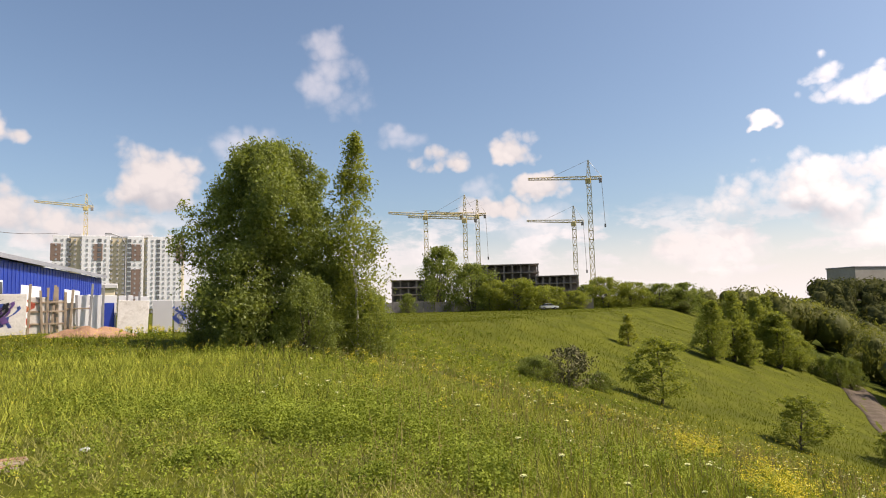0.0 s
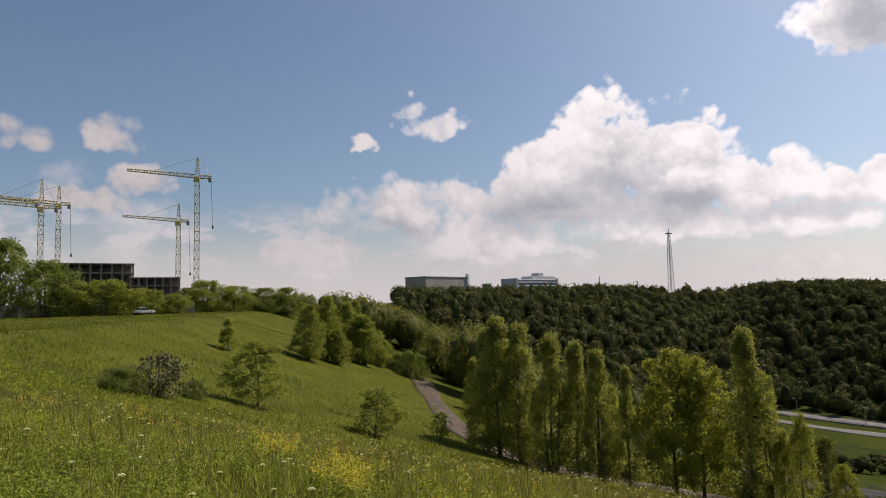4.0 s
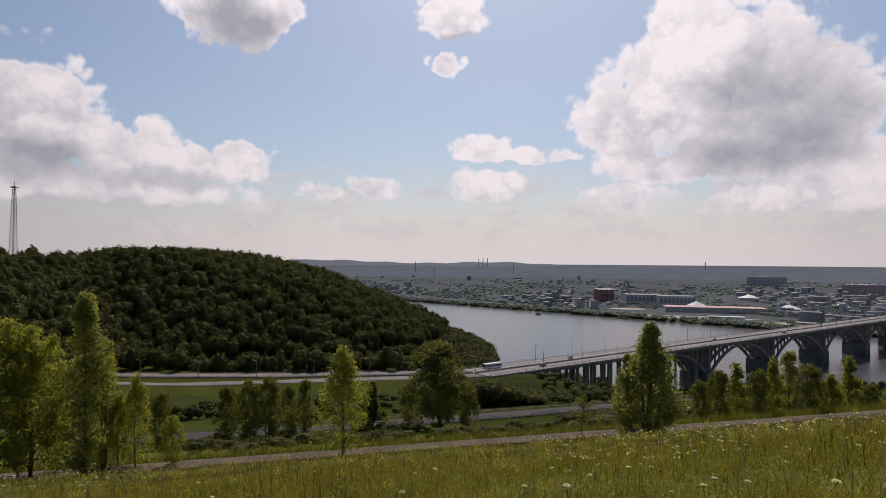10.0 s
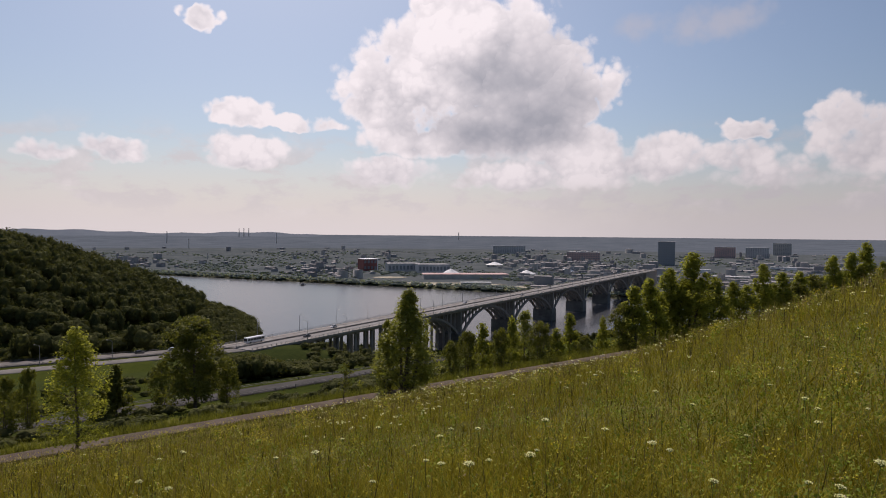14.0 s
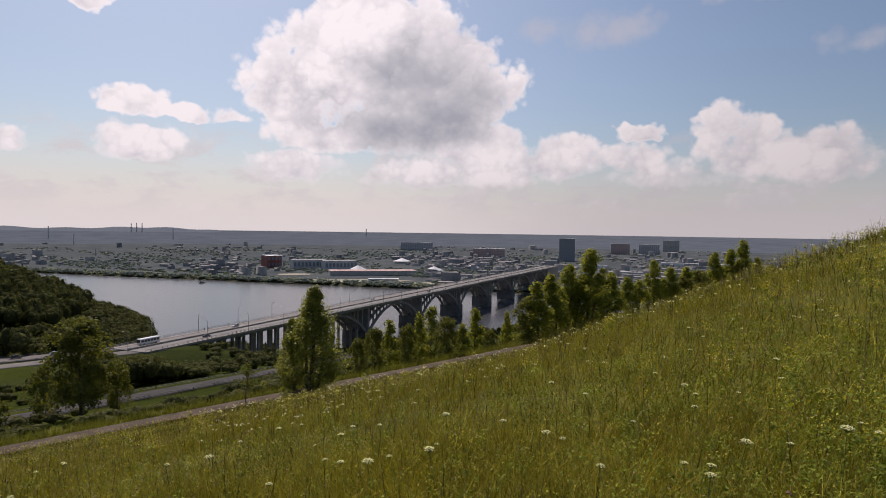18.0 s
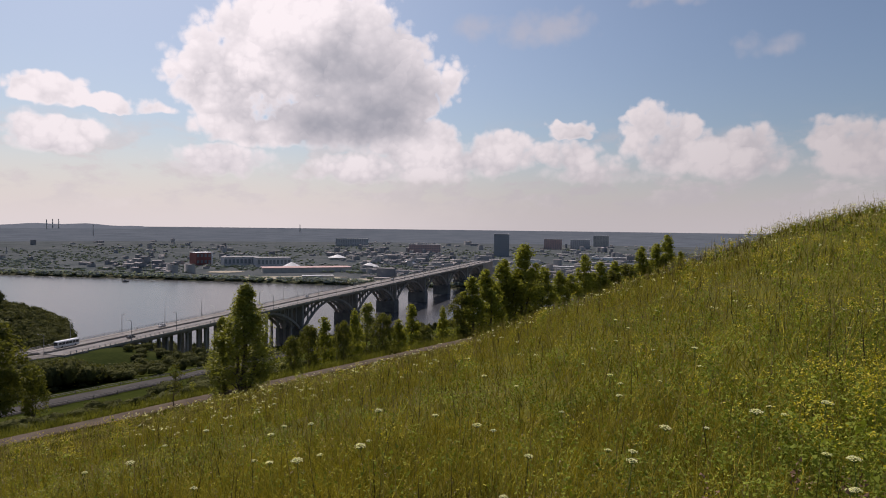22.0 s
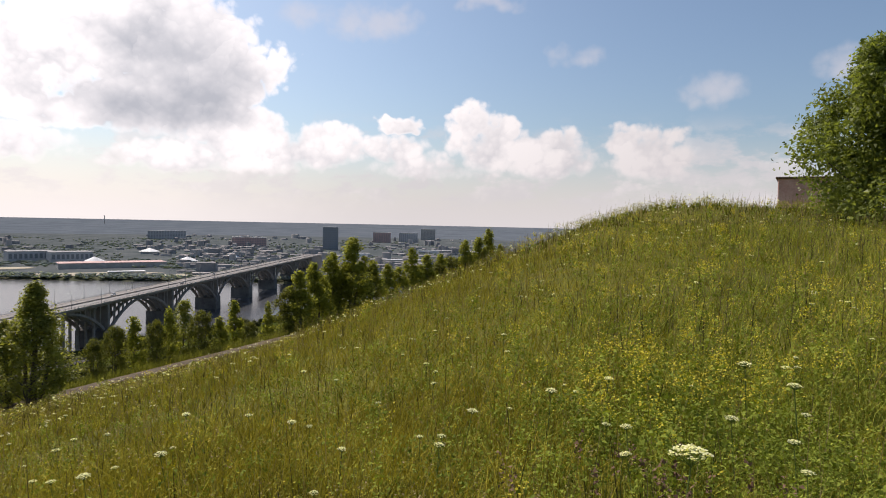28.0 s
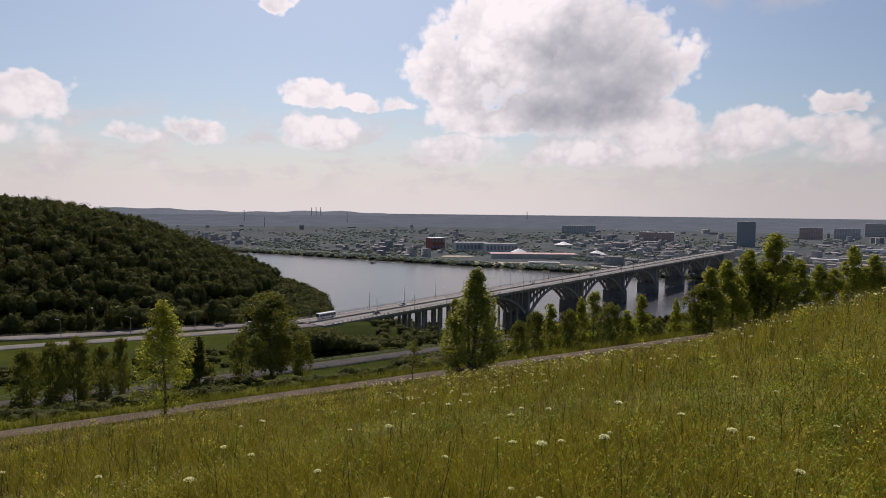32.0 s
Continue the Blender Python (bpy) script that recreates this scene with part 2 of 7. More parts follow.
# ------------------------------------------------------------------ materials
def surface(name, low, high_, scale=1.0, rough=0.85, bump=0.0, fine=12.0, island=0.0, metal=0.0, translucent=0.0, spec=0.3, stain=None, obj_random=0.0, distance=0.02):
    """A procedural surface: two colours mixed by coarse and fine noise, with relief. scale: coarse patches per metre."""
    mat = bpy.data.materials.new(name)
    mat.use_nodes = True
    n = Nodes(mat.node_tree)
    place = n.add("ShaderNodeTexCoord").outputs["Object"] if obj_random == 0 else n.add("ShaderNodeNewGeometry").outputs["Position"]
    coarse, grain = n.noise(place, scale, 5.0), n.noise(place, scale * fine, 3.0)
    fac = n.math("ADD", n.math("MULTIPLY", n.step(coarse, 0.3, 0.7), 0.65), n.math("MULTIPLY", n.step(grain, 0.3, 0.7), 0.35))
    if island:
        rnd = n.add("ShaderNodeNewGeometry").outputs["Random Per Island"]
        fac = n.math("ADD", n.math("MULTIPLY", fac, 1 - island), n.math("MULTIPLY", rnd, island))
    if obj_random:
        rnd = n.add("ShaderNodeObjectInfo").outputs["Random"]
        fac = n.math("ADD", n.math("MULTIPLY", fac, 1 - obj_random), n.math("MULTIPLY", rnd, obj_random))
    tint = n.mix(fac, low, high_)
    if stain:
        tint = n.mix(n.math("MULTIPLY", n.step(n.noise(place, scale * 2.3, 6.0, 0.7), 0.5, 0.72), stain[1]), tint, stain[0])
    p = n.add("ShaderNodeBsdfPrincipled")
    n.put(p.inputs["Base Color"], tint)
    n.put(p.inputs["Roughness"], rough)
    n.put(p.inputs["Metallic"], metal)
    n.put(p.inputs["Specular IOR Level"], spec)
    if bump:
        node = n.add("ShaderNodeBump")
        n.put(node.inputs["Strength"], bump)
        n.put(node.inputs["Distance"], distance)
        n.put(node.inputs["Height"], n.math("ADD", grain, n.math("MULTIPLY", coarse, 0.6)))
        n.put(p.inputs["Normal"], node.outputs[0])
    out = p.outputs[0]
    if translucent:
        t = n.add("ShaderNodeBsdfTranslucent")
        n.put(t.inputs[0], n.mix(1.0, tint, (1.5, 1.5, 0.7), "MULTIPLY"))
        m = n.add("ShaderNodeMixShader")
        n.put(m.inputs[0], translucent)
        n.put(m.inputs[1], out)
        n.put(m.inputs[2], t.outputs[0])
        out = m.outputs[0]
    n.put(n.add("ShaderNodeOutputMaterial").inputs[0], out)
    return mat


M_MEADOW = surface("meadow_soil", (0.062, 0.064, 0.011), (0.122, 0.115, 0.018), 0.25, 0.95, 0.6, 14.0, spec=0.05, stain=((0.12, 0.105, 0.035), 0.5), distance=0.1)
M_MEADOW_GREEN = surface("green_meadow_soil", (0.048, 0.057, 0.007), (0.098, 0.106, 0.011), 0.25, 0.95, 0.6, 14.0, spec=0.05, stain=((0.12, 0.105, 0.035), 0.4), distance=0.1)
M_WOODFLOOR = surface("woodland_floor", (0.026, 0.036, 0.012), (0.052, 0.062, 0.018), 0.05, 0.95, 0.4, 12.0, spec=0.0, distance=0.5)
M_LOWLAND = surface("lowland_grass", (0.030, 0.040, 0.010), (0.060, 0.070, 0.015), 0.03, 0.95, 0.3, 20.0, spec=0.0, distance=0.3)
# distance haze is put into the blue-grey of the next two ground colours
M_HAZED_PLAIN = surface("hazed_plain", (0.058, 0.072, 0.074), (0.12, 0.130, 0.132), 0.014, 0.95, 0.0, 7.0, spec=0.0, stain=((0.14, 0.14, 0.14), 0.3))
M_HAZED_FAR = surface("hazed_far_plain", (0.082, 0.098, 0.116), (0.128, 0.146, 0.166), 0.009, 0.95, 0.0, 9.0, spec=0.0)
# wooded ridge; its pale blue-grey is horizon haze given as surface colour
M_HAZED_RIDGE = surface("hazed_ridge", (0.12, 0.14, 0.165), (0.15, 0.17, 0.195), 0.002, 0.95, spec=0.0)
M_LOWROAD = surface("worn_asphalt", (0.045, 0.042, 0.04), (0.08, 0.075, 0.071), 0.15, 0.9, 0.2, 40.0, spec=0.08)
M_BANK = surface("river_bank", (0.05, 0.062, 0.035), (0.11, 0.10, 0.07), 0.012, 0.95, 0.0, 8.0, spec=0.0)
M_ASPHALT = surface("asphalt", (0.13, 0.12, 0.11), (0.20, 0.185, 0.17), 0.15, 0.9, 0.2, 40.0, spec=0.1)
M_DIRT = surface("packed_dirt", (0.072, 0.055, 0.041), (0.145, 0.114, 0.088), 0.7, 0.95, 0.5, 12.0, spec=0.05, stain=((0.07, 0.08, 0.03), 0.6))
M_LEAF = surface("leaves_green", (0.125, 0.140, 0.032), (0.32, 0.32, 0.085), 0.4, 0.5, island=0.6, translucent=0.50, spec=0.2)
M_LEAF_LIGHT = surface("leaves_light", (0.145, 0.160, 0.032), (0.33, 0.33, 0.078), 0.4, 0.6, island=0.55, translucent=0.56, spec=0.08)
M_LEAF_DEEP = surface("leaves_deep_green", (0.090, 0.118, 0.027), (0.245, 0.278, 0.070), 0.4, 0.5, island=0.6, translucent=0.46, spec=0.2)
M_LEAF_FRESH = surface("leaves_fresh_green", (0.125, 0.150, 0.030), (0.28, 0.295, 0.066), 0.4, 0.6, island=0.5, translucent=0.5, spec=0.1)
M_LEAF_DARK = surface("leaves_dark", (0.072, 0.082, 0.019), (0.185, 0.185, 0.046), 0.4, 0.6, island=0.55, translucent=0.42, spec=0.12)
M_WOODS = surface("woods_foliage", (0.038, 0.045, 0.018), (0.118, 0.121, 0.045), 0.075, 0.9, 0.8, fine=9.0, island=0.25, translucent=0.25, spec=0.03, stain=((0.09, 0.075, 0.035), 0.3), distance=1.2)
# paler than real leaves: the haze of distance is painted into this foliage
M_WOODS_HAZED = surface("hazed_foliage", (0.20, 0.23, 0.235), (0.33, 0.36, 0.365), 0.02, 0.95, island=0.6, translucent=0.5, spec=0.0)
M_BARK = surface("bark", (0.06, 0.048, 0.036), (0.15, 0.12, 0.09), 3.0, 0.95, 0.8, 8.0)
M_BIRCH = surface("birch_bark", (0.30, 0.28, 0.25), (0.55, 0.52, 0.48), 3.0, 0.85, 0.3, 8.0, stain=((0.05, 0.045, 0.04), 0.8))
M_CONCRETE = surface("weathered_concrete", (0.22, 0.195, 0.175), (0.34, 0.305, 0.275), 0.2, 0.9, 0.3, 12.0, stain=((0.10, 0.095, 0.09), 0.6))
M_STEEL = surface("grey_steel", (0.22, 0.22, 0.22), (0.35, 0.34, 0.33), 0.6, 0.6, 0.1, 10.0, metal=0.3)

# water
M_WATER = bpy.data.materials.new("river_water")
M_WATER.use_nodes = True
n = Nodes(M_WATER.node_tree)
place = n.add("ShaderNodeTexCoord").outputs["Object"]
p = n.add("ShaderNodeBsdfPrincipled")
n.put(p.inputs["Base Color"], n.mix(n.noise(place, 0.01, 4.0), (0.045, 0.05, 0.055), (0.075, 0.075, 0.08)))
n.put(p.inputs["Roughness"], 0.22)
n.put(p.inputs["IOR"], 1.33)
bump = n.add("ShaderNodeBump")
n.put(bump.inputs["Strength"], 0.04)
n.put(bump.inputs["Distance"], 0.3)
n.put(bump.inputs["Height"], n.math("ADD", n.noise(place, 0.35, 6.0, 0.6), n.math("MULTIPLY", n.noise(place, 0.03, 3.0), 0.7)))
n.put(p.inputs["Normal"], bump.outputs[0])
n.put(n.add("ShaderNodeOutputMaterial").inputs[0], p.outputs[0])

# ------------------------------------------------------------------ the lie of the land
EYE = 85.0
E_WAY, N_WAY = (0.951, 0.309), (0.309, -0.951)      # down the slope, and along it


def smooth(x):
    x = np.clip(x, 0.0, 1.0)
    return x * x * (3 - 2 * x)


def slope_place(e, n):
    """The plan's x, y from metres down the slope and along it."""
    return e * E_WAY[0] + n * N_WAY[0], e * E_WAY[1] + n * N_WAY[1]


def hollow(n):
    """How far the hillside draws back to the north."""
    return 62 * smooth((-22 - n) / 92) + 1.0 * np.maximum(0, -105 - n)


def fbm(x, y, size):
    return (np.sin(x / size + 1.3 * np.sin(y / size * 0.7)) + np.sin(y / size * 1.27 + 1.7 * np.sin(x / size * 0.53)) + 0.5 * np.sin((x + 1.6 * y) / size * 2.1)) / 2.5


def river_shore(n):
    """Metres down the slope at which the river begins."""
    return np.interp(n, [-60, 100, 200, 270, 340, 420, 600], [488, 440, 395, 356, 336, 328, 300])


def terrain(x, y):
    """The height of the ground over the river at x, y (arrays or numbers)."""
    x, y = np.asarray(x, float), np.asarray(y, float)
    r = np.hypot(x, y)
    e, n = x * E_WAY[0] + y * E_WAY[1], x * N_WAY[0] + y * N_WAY[1]
    ep = e - hollow(n)
    upper = 83.4 - 0.292 * (np.sqrt(np.maximum(ep, 0) ** 2 + 9) - 3) + 0.03 * np.maximum(0, np.minimum(-e, 30)) * smooth(-n / 20)
    upper = np.maximum(upper, 70.45)
    knoll = 2.45 * smooth((n - 3) / 30) * (1 - smooth((e - 2) / 19)) * (1 + 0.2 * np.exp(-((e - 6) / 5) ** 2))
    shore = river_shore(n)
    far = np.where(ep > 170, 170 + (ep - 170) * 300 / np.maximum(shore - 170, 60), ep)
    lower = np.interp(far, [49, 51.5, 70, 120, 162, 176, 230, 290, 326, 345, 400, 455, 470, 500, 3000], [70.45, 69.6, 64.5, 50.5, 40.6, 40.2, 33, 29.3, 29.0, 20, 9, 4, 0.5, -4, -6])
    steep = np.interp(far, [49, 51.5, 70, 120, 162, 176, 230, 290, 345, 400, 455, 470, 500, 3000], [70.45, 69.6, 64.5, 50.5, 40.6, 40.2, 27, 15, 9, 5.5, 3, 0.5, -4, -6])
    lower = lower + (steep - lower) * smooth((n - 118) / 70)
    lower = lower - 10 * smooth((n - 50) / 40) * (1 - smooth((n - 125) / 50)) * np.exp(-((far - 262) / 18) ** 2)
    z = np.where(ep < 49, upper + knoll, lower)
    # wooded spur and the upper town across the ravine
    crest = np.interp(y, [-60, -24, 8, 44, 97, 158, 205, 254, 330, 430], [0, 0.8, 13, 28.5, 48, 68, 78, 83, 83, 83])
    west = smooth((x - 318) / 200) * (1 - smooth((x - 570 - 0.35 * np.clip(y, 0, 150)) / 110))
    spur = np.maximum(82 * smooth((y - 145) / 190) * smooth((x - 40) / 60) * (1 - smooth((x - 610) / 110)), crest * west)
    z = np.where((ep > 52) & (spur > 3), np.maximum(z, spur), z)
    # land across the river
    c = 0.722 * x - 0.692 * y
    over = 4 * smooth((c - 836) / 22) - 3 + 3 * smooth((c - 836) / 10) + 56 * np.clip((r - 1700) / 3100, 0, 1) ** 1.6
    z = np.where(c > 836, over, z)
    rough = 0.10 * fbm(x, y, 2.7) + 0.05 * fbm(y + 9, x, 0.9)
    return z + np.where((r > 2.0) & (r < 400) & (np.abs(ep - 47.7) > 3.0), rough * smooth((r - 2) / 4), 0.0)


def ground(x, y):
    return float(terrain(x, y))


def mesh_object(name, verts, faces, mats, parent=None, mat_index=None, smoothed=False):
    me = bpy.data.meshes.new(name)
    verts, faces = np.asarray(verts, np.float32), np.asarray(faces, np.int32)
    if faces.ndim == 2:
        me.vertices.add(len(verts))
        me.vertices.foreach_set("co", verts.ravel())
        k = faces.shape[1]
        me.loops.add(faces.size)
        me.loops.foreach_set("vertex_index", faces.ravel())
        me.polygons.add(len(faces))
        me.polygons.foreach_set("loop_start", np.arange(0, faces.size, k, dtype=np.int32))
        me.polygons.foreach_set("loop_total", np.full(len(faces), k, np.int32))
    for m in mats if isinstance(mats, (list, tuple)) else [mats]:
        me.materials.append(m)
    if mat_index is not None:
        me.polygons.foreach_set("material_index", np.asarray(mat_index, np.int32))
    if smoothed:
        me.polygons.foreach_set("use_smooth", np.ones(len(faces), bool))
    me.update(calc_edges=True)
    ob = new(name, me)
    ob.parent = parent
    return ob


def part(name, bm, material, parent, label=""):
    """Links a bmesh as one mesh object under a thing."""
    me = bpy.data.meshes.new(name)
    bm.to_mesh(me)
    bm.free()
    me.materials.append(material)
    ob = new(name, me)
    ob.parent = parent
    return tagged(ob, label) if label else ob


def thing(name, label, category, m=None, group="", kind=""):
    """An Empty at the base of a thing, which parents its parts."""
    ob = new(name)
    ob.matrix_basis = m if m is not None else Matrix.Identity(4)
    return tagged(ob, label, category, group, kind)


def box(bm, lo, hi, bevel=0.0, m=None):
    """A box between two corners, with bevelled edges."""
    made = bmesh.ops.create_cube(bm, size=1.0)["verts"]
    for v in made:
        v.co = Vector([lo[i] + (v.co[i] + 0.5) * (hi[i] - lo[i]) for i in range(3)])
        if m is not None:
            v.co = m @ v.co
    if bevel:
        edges = list({e for v in made for e in v.link_edges})
        bmesh.ops.bevel(bm, geom=edges, offset=bevel, segments=1, affect="EDGES")
    return bm


def rod(bm, a, b, ra, rb=None, sides=8):
    """A tapered rod from a to b."""
    a, b = Vector(a), Vector(b)
    rb = ra if rb is None else rb
    turn = (b - a).to_track_quat("Z", "Y").to_matrix()
    rings = []
    for c, r in ((a, ra), (b, rb)):
        rings.append([bm.verts.new(c + turn @ Vector((r * math.cos(i * 2 * math.pi / sides), r * math.sin(i * 2 * math.pi / sides), 0))) for i in range(sides)])
    for i in range(sides):
        bm.faces.new((rings[0][i], rings[0][(i + 1) % sides], rings[1][(i + 1) % sides], rings[1][i]))
    bm.faces.new(rings[0][::-1])
    bm.faces.new(rings[1])
    return bm


# ground: one sheet to the horizon
TURNS = 400
radii = np.concatenate([[0.0], np.geomspace(0.6, 44, 70), np.arange(44.7, 52, 0.6), np.geomspace(53, 520, 85), np.geomspace(530, 4850, 70)])
angle = np.linspace(0, 2 * np.pi, TURNS, endpoint=False)
gx, gy = np.outer(radii, np.sin(angle)), np.outer(radii, np.cos(angle))
gz = terrain(gx, gy)
grid = np.arange(len(radii) * TURNS).reshape(len(radii), TURNS)
quads = np.stack([grid[:-1, :], np.roll(grid, -1, 1)[:-1, :], np.roll(grid, -1, 1)[1:, :], grid[1:, :]], -1).reshape(-1, 4)[:, ::-1]
mx, my = gx.ravel()[quads].mean(1), gy.ravel()[quads].mean(1)
mr, mc = np.hypot(mx, my), 0.722 * mx - 0.692 * my
me_, mn_ = mx * E_WAY[0] + my * E_WAY[1], mx * N_WAY[0] + my * N_WAY[1]
zone = np.where(mr < 60, 0, np.where(mr < 130, 0, 2))
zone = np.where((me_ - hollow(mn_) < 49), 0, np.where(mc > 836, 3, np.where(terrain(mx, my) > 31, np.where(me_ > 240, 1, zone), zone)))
zone = np.where((zone == 2) & (mn_ > 58) & (me_ > 205) & (me_ < 330), 1, zone)
zone = np.where((zone == 0) & (np.arctan2(mx, my) < radians(44) + 0.1 * np.sin(mr)), 6, zone)
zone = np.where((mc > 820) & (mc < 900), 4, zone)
# past 2700 m the ground takes the paler colour with more haze painted in
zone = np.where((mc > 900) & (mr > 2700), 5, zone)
ground_ob = tagged(mesh_object("ground", np.stack([gx.ravel(), gy.ravel(), gz.ravel()], 1), quads, [M_MEADOW, M_WOODFLOOR, M_LOWLAND, M_HAZED_PLAIN, M_BANK, M_HAZED_FAR, M_MEADOW_GREEN], mat_index=zone, smoothed=True),
                   "grassy hillside falling to a river with flat land beyond", "ground", kind="structure")

# river
bm = bmesh.new()
for q in ((150, 500), (-200, -900), (1500, -2600), (1900, 900)):
    bm.verts.new((q[0], q[1], 0.0))
bm.faces.new(bm.verts)
river = tagged(part("water", bm, M_WATER, None), "wide calm grey river under the bridge", "river", kind="structure")

# ------------------------------------------------------------------ roads and the dirt track
def strip(name, line, width, lift, material, label, category, kind="structure", follow=True, z=None):
    """A road along a line of plan points, with a slightly crowned top and thick edges."""
    pts = [Vector((*p, 0)) for p in line]
    verts, faces = [], []
    cross = (-0.5, -0.499, -0.25, 0.0, 0.25, 0.499, 0.5)
    for i, p in enumerate(pts):
        d = (pts[min(i + 1, len(pts) - 1)] - pts[max(i - 1, 0)]).normalized()
        side = Vector((d.y, -d.x, 0))
        w_ = width(i / (len(pts) - 1)) if callable(width) else width
        for j, c in enumerate(cross):
            q = p + side * (c * w_)
            g = (ground(q.x, q.y) if follow else z) + lift + 0.02 * (0.5 - abs(c))
            verts.append((q.x, q.y, g - (0.5 if j in (0, 6) else 0)))
    k = len(cross)
    for i in range(len(pts) - 1):
        for j in range(k - 1):
            faces.append((i * k + j, i * k + j + 1, (i + 1) * k + j + 1, (i + 1) * k + j)[::-1])
    return tagged(mesh_object(name, verts, faces, material, smoothed=False), label, category, kind=kind)


track = [slope_place(47.9 + float(hollow(n_)) + 0.5 * math.sin(n_ / 11), n_) for n_ in np.arange(-112, 190, 2.5)]
strip("dirt_track", track, lambda u: 3.5 + 0.6 * math.sin(u * 61) + 0.3 * math.sin(u * 173), 0.07, M_DIRT, "pale packed-dirt footpath along the grassy hillside", "path")
low_road = [slope_place(169 + 0.0006 * n_ * n_, n_) for n_ in np.arange(-120, 260, 6)]
strip("road", low_road, 8.5, 0.12, M_LOWROAD, "light grey asphalt road below the hillside", "road")
far_way = [slope_place(float(np.interp(n_, [-200, -120, -66, 0, 67, 112], [395, 348, 328, 313, 304, 303])), n_) for n_ in np.arange(-104, 118, 6)]
near_way = [slope_place(float(np.interp(n_, [-200, -120, -66, 0, 60, 112], [340, 308, 301, 296, 292, 291])), n_) for n_ in np.arange(-104, 118, 6)]
strip("highway_far_lanes", far_way, 11, 0.35, M_ASPHALT, "pale asphalt lanes of a highway leading onto the bridge", "road")
strip("highway_near_lanes", near_way, 9, 0.2, M_ASPHALT, "pale asphalt lanes of a highway below the wooded hill", "road")


M_RAIL = surface("dull_rail_steel", (0.10, 0.095, 0.09), (0.18, 0.17, 0.16), 0.6, 0.8, 0.1, 10.0)


def guard_rail(line, offset, step, label, z=None, height=0.8):
    """Steel guard rail: a long beam on separate posts beside a road."""
    ob = thing("guard_rail", label, "guard rail")
    pts = []
    total = [Vector((*p, 0)) for p in line]
    for i in range(len(total) - 1):
        d = (total[i + 1] - total[i])
        side = Vector((d.y, -d.x, 0)).normalized()
        p = total[i] + side * offset
        pts.append(Vector((p.x, p.y, (ground(p.x, p.y) + 0.15) if z is None else z)))
    bm = bmesh.new()
    for a, b in zip(pts[:-1], pts[1:]):
        for h in (height, height * 0.55):
            u = Vector((0, 0, h))
            rod(bm, a + u, b + u, 0.075, sides=5)
    part("beam", bm, M_RAIL, ob)
    bm = bmesh.new()
    rod(bm, (0, 0, -0.3), (0, 0, height + 0.1), 0.09, sides=6)
    post = part("post", bm, M_RAIL, ob)
    post.matrix_basis = Matrix.Translation(pts[0])
    for p in pts[step::step]:
        q = new("post", post.data)
        q.parent = ob
        q.matrix_basis = Matrix.Translation(p)
    return ob


guard_rail(low_road, 4.6, 1, "grey steel guard rail on posts along the lower road")
guard_rail(low_road, -4.6, 1, "grey steel guard rail on posts at the road's far edge")
guard_rail(far_way, -5.8, 1, "grey steel guard rail beside the highway below the woods")
guard_rail(far_way, 6.2, 1, "low steel rail on the highway's central strip")

# ------------------------------------------------------------------ the river bridge
BRIDGE_AT, BRIDGE_TURN = Vector((318, -11, 0)), math.atan2(-0.768, 0.640)
bridge = thing("bridge", "long concrete arch bridge with open spandrels across the river", "bridge", Matrix.Translation(BRIDGE_AT) @ Matrix.Rotation(BRIDGE_TURN, 4, "Z"))
DECK, HALF = 29.6, 10.5
M_DECK = surface("bridge_roadway", (0.20, 0.185, 0.175), (0.28, 0.265, 0.25), 0.05, 0.9, 0.0, 10.0, spec=0.1)
M_FOOTWAY = surface("worn_footway_concrete", (0.25, 0.225, 0.20), (0.36, 0.33, 0.295), 0.15, 0.9, 0.1, 12.0, spec=0.1, stain=((0.16, 0.14, 0.125), 0.5))
M_PALE = surface("pale_concrete", (0.36, 0.34, 0.31), (0.50, 0.48, 0.44), 0.15, 0.9, 0.1, 12.0, stain=((0.2, 0.19, 0.17), 0.5))
M_DARKCON = surface("dark_wet_and_shade_concrete", (0.10, 0.095, 0.09), (0.20, 0.19, 0.175), 0.08, 0.9, 0.2, 10.0, stain=((0.05, 0.048, 0.045), 0.6))


def bridge_ground(s, t):
    p = bridge.matrix_basis @ Vector((s, t, 0))
    return ground(p.x, p.y)


LONG = 790
bm = bmesh.new()
box(bm, (-12, -HALF + 2, DECK - 0.4), (LONG, HALF - 2, DECK))
part("roadway", bm, M_DECK, bridge)
for side in (-1, 1):
    bm = bmesh.new()
    a, b = sorted((side * (HALF - 2.0), side * (HALF + 0.6)))
    box(bm, (-12, a, DECK - 0.9), (LONG, b, DECK + 0.16), 0.05)
    part("footway", bm, M_FOOTWAY, bridge)
    bm = bmesh.new()
    a, b = sorted((side * (HALF - 2.4), side * (HALF - 1.2)))
    box(bm, (-2, a, DECK - 2.3), (LONG - 10, b, DECK - 0.45))
    part("edge_beam", bm, M_CONCRETE, bridge)
    bm = bmesh.new()
    for z_ in (0.55, 1.15):
        rod(bm, (-12, side * (HALF + 0.4), DECK + z_), (LONG, side * (HALF + 0.4), DECK + z_), 0.08, sides=4)
    for s_ in np.arange(-12, LONG, 3.0):
        box(bm, (s_ - 0.08, side * (HALF + 0.4) - 0.08, DECK + 0.1), (s_ + 0.08, side * (HALF + 0.4) + 0.08, DECK + 1.2))
    part("railing", bm, M_STEEL, bridge)
bm = bmesh.new()
box(bm, (-12, -0.35, DECK), (LONG, 0.35, DECK + 0.8), 0.08)
part("median_barrier", bm, M_FOOTWAY, bridge)
bm = bmesh.new()
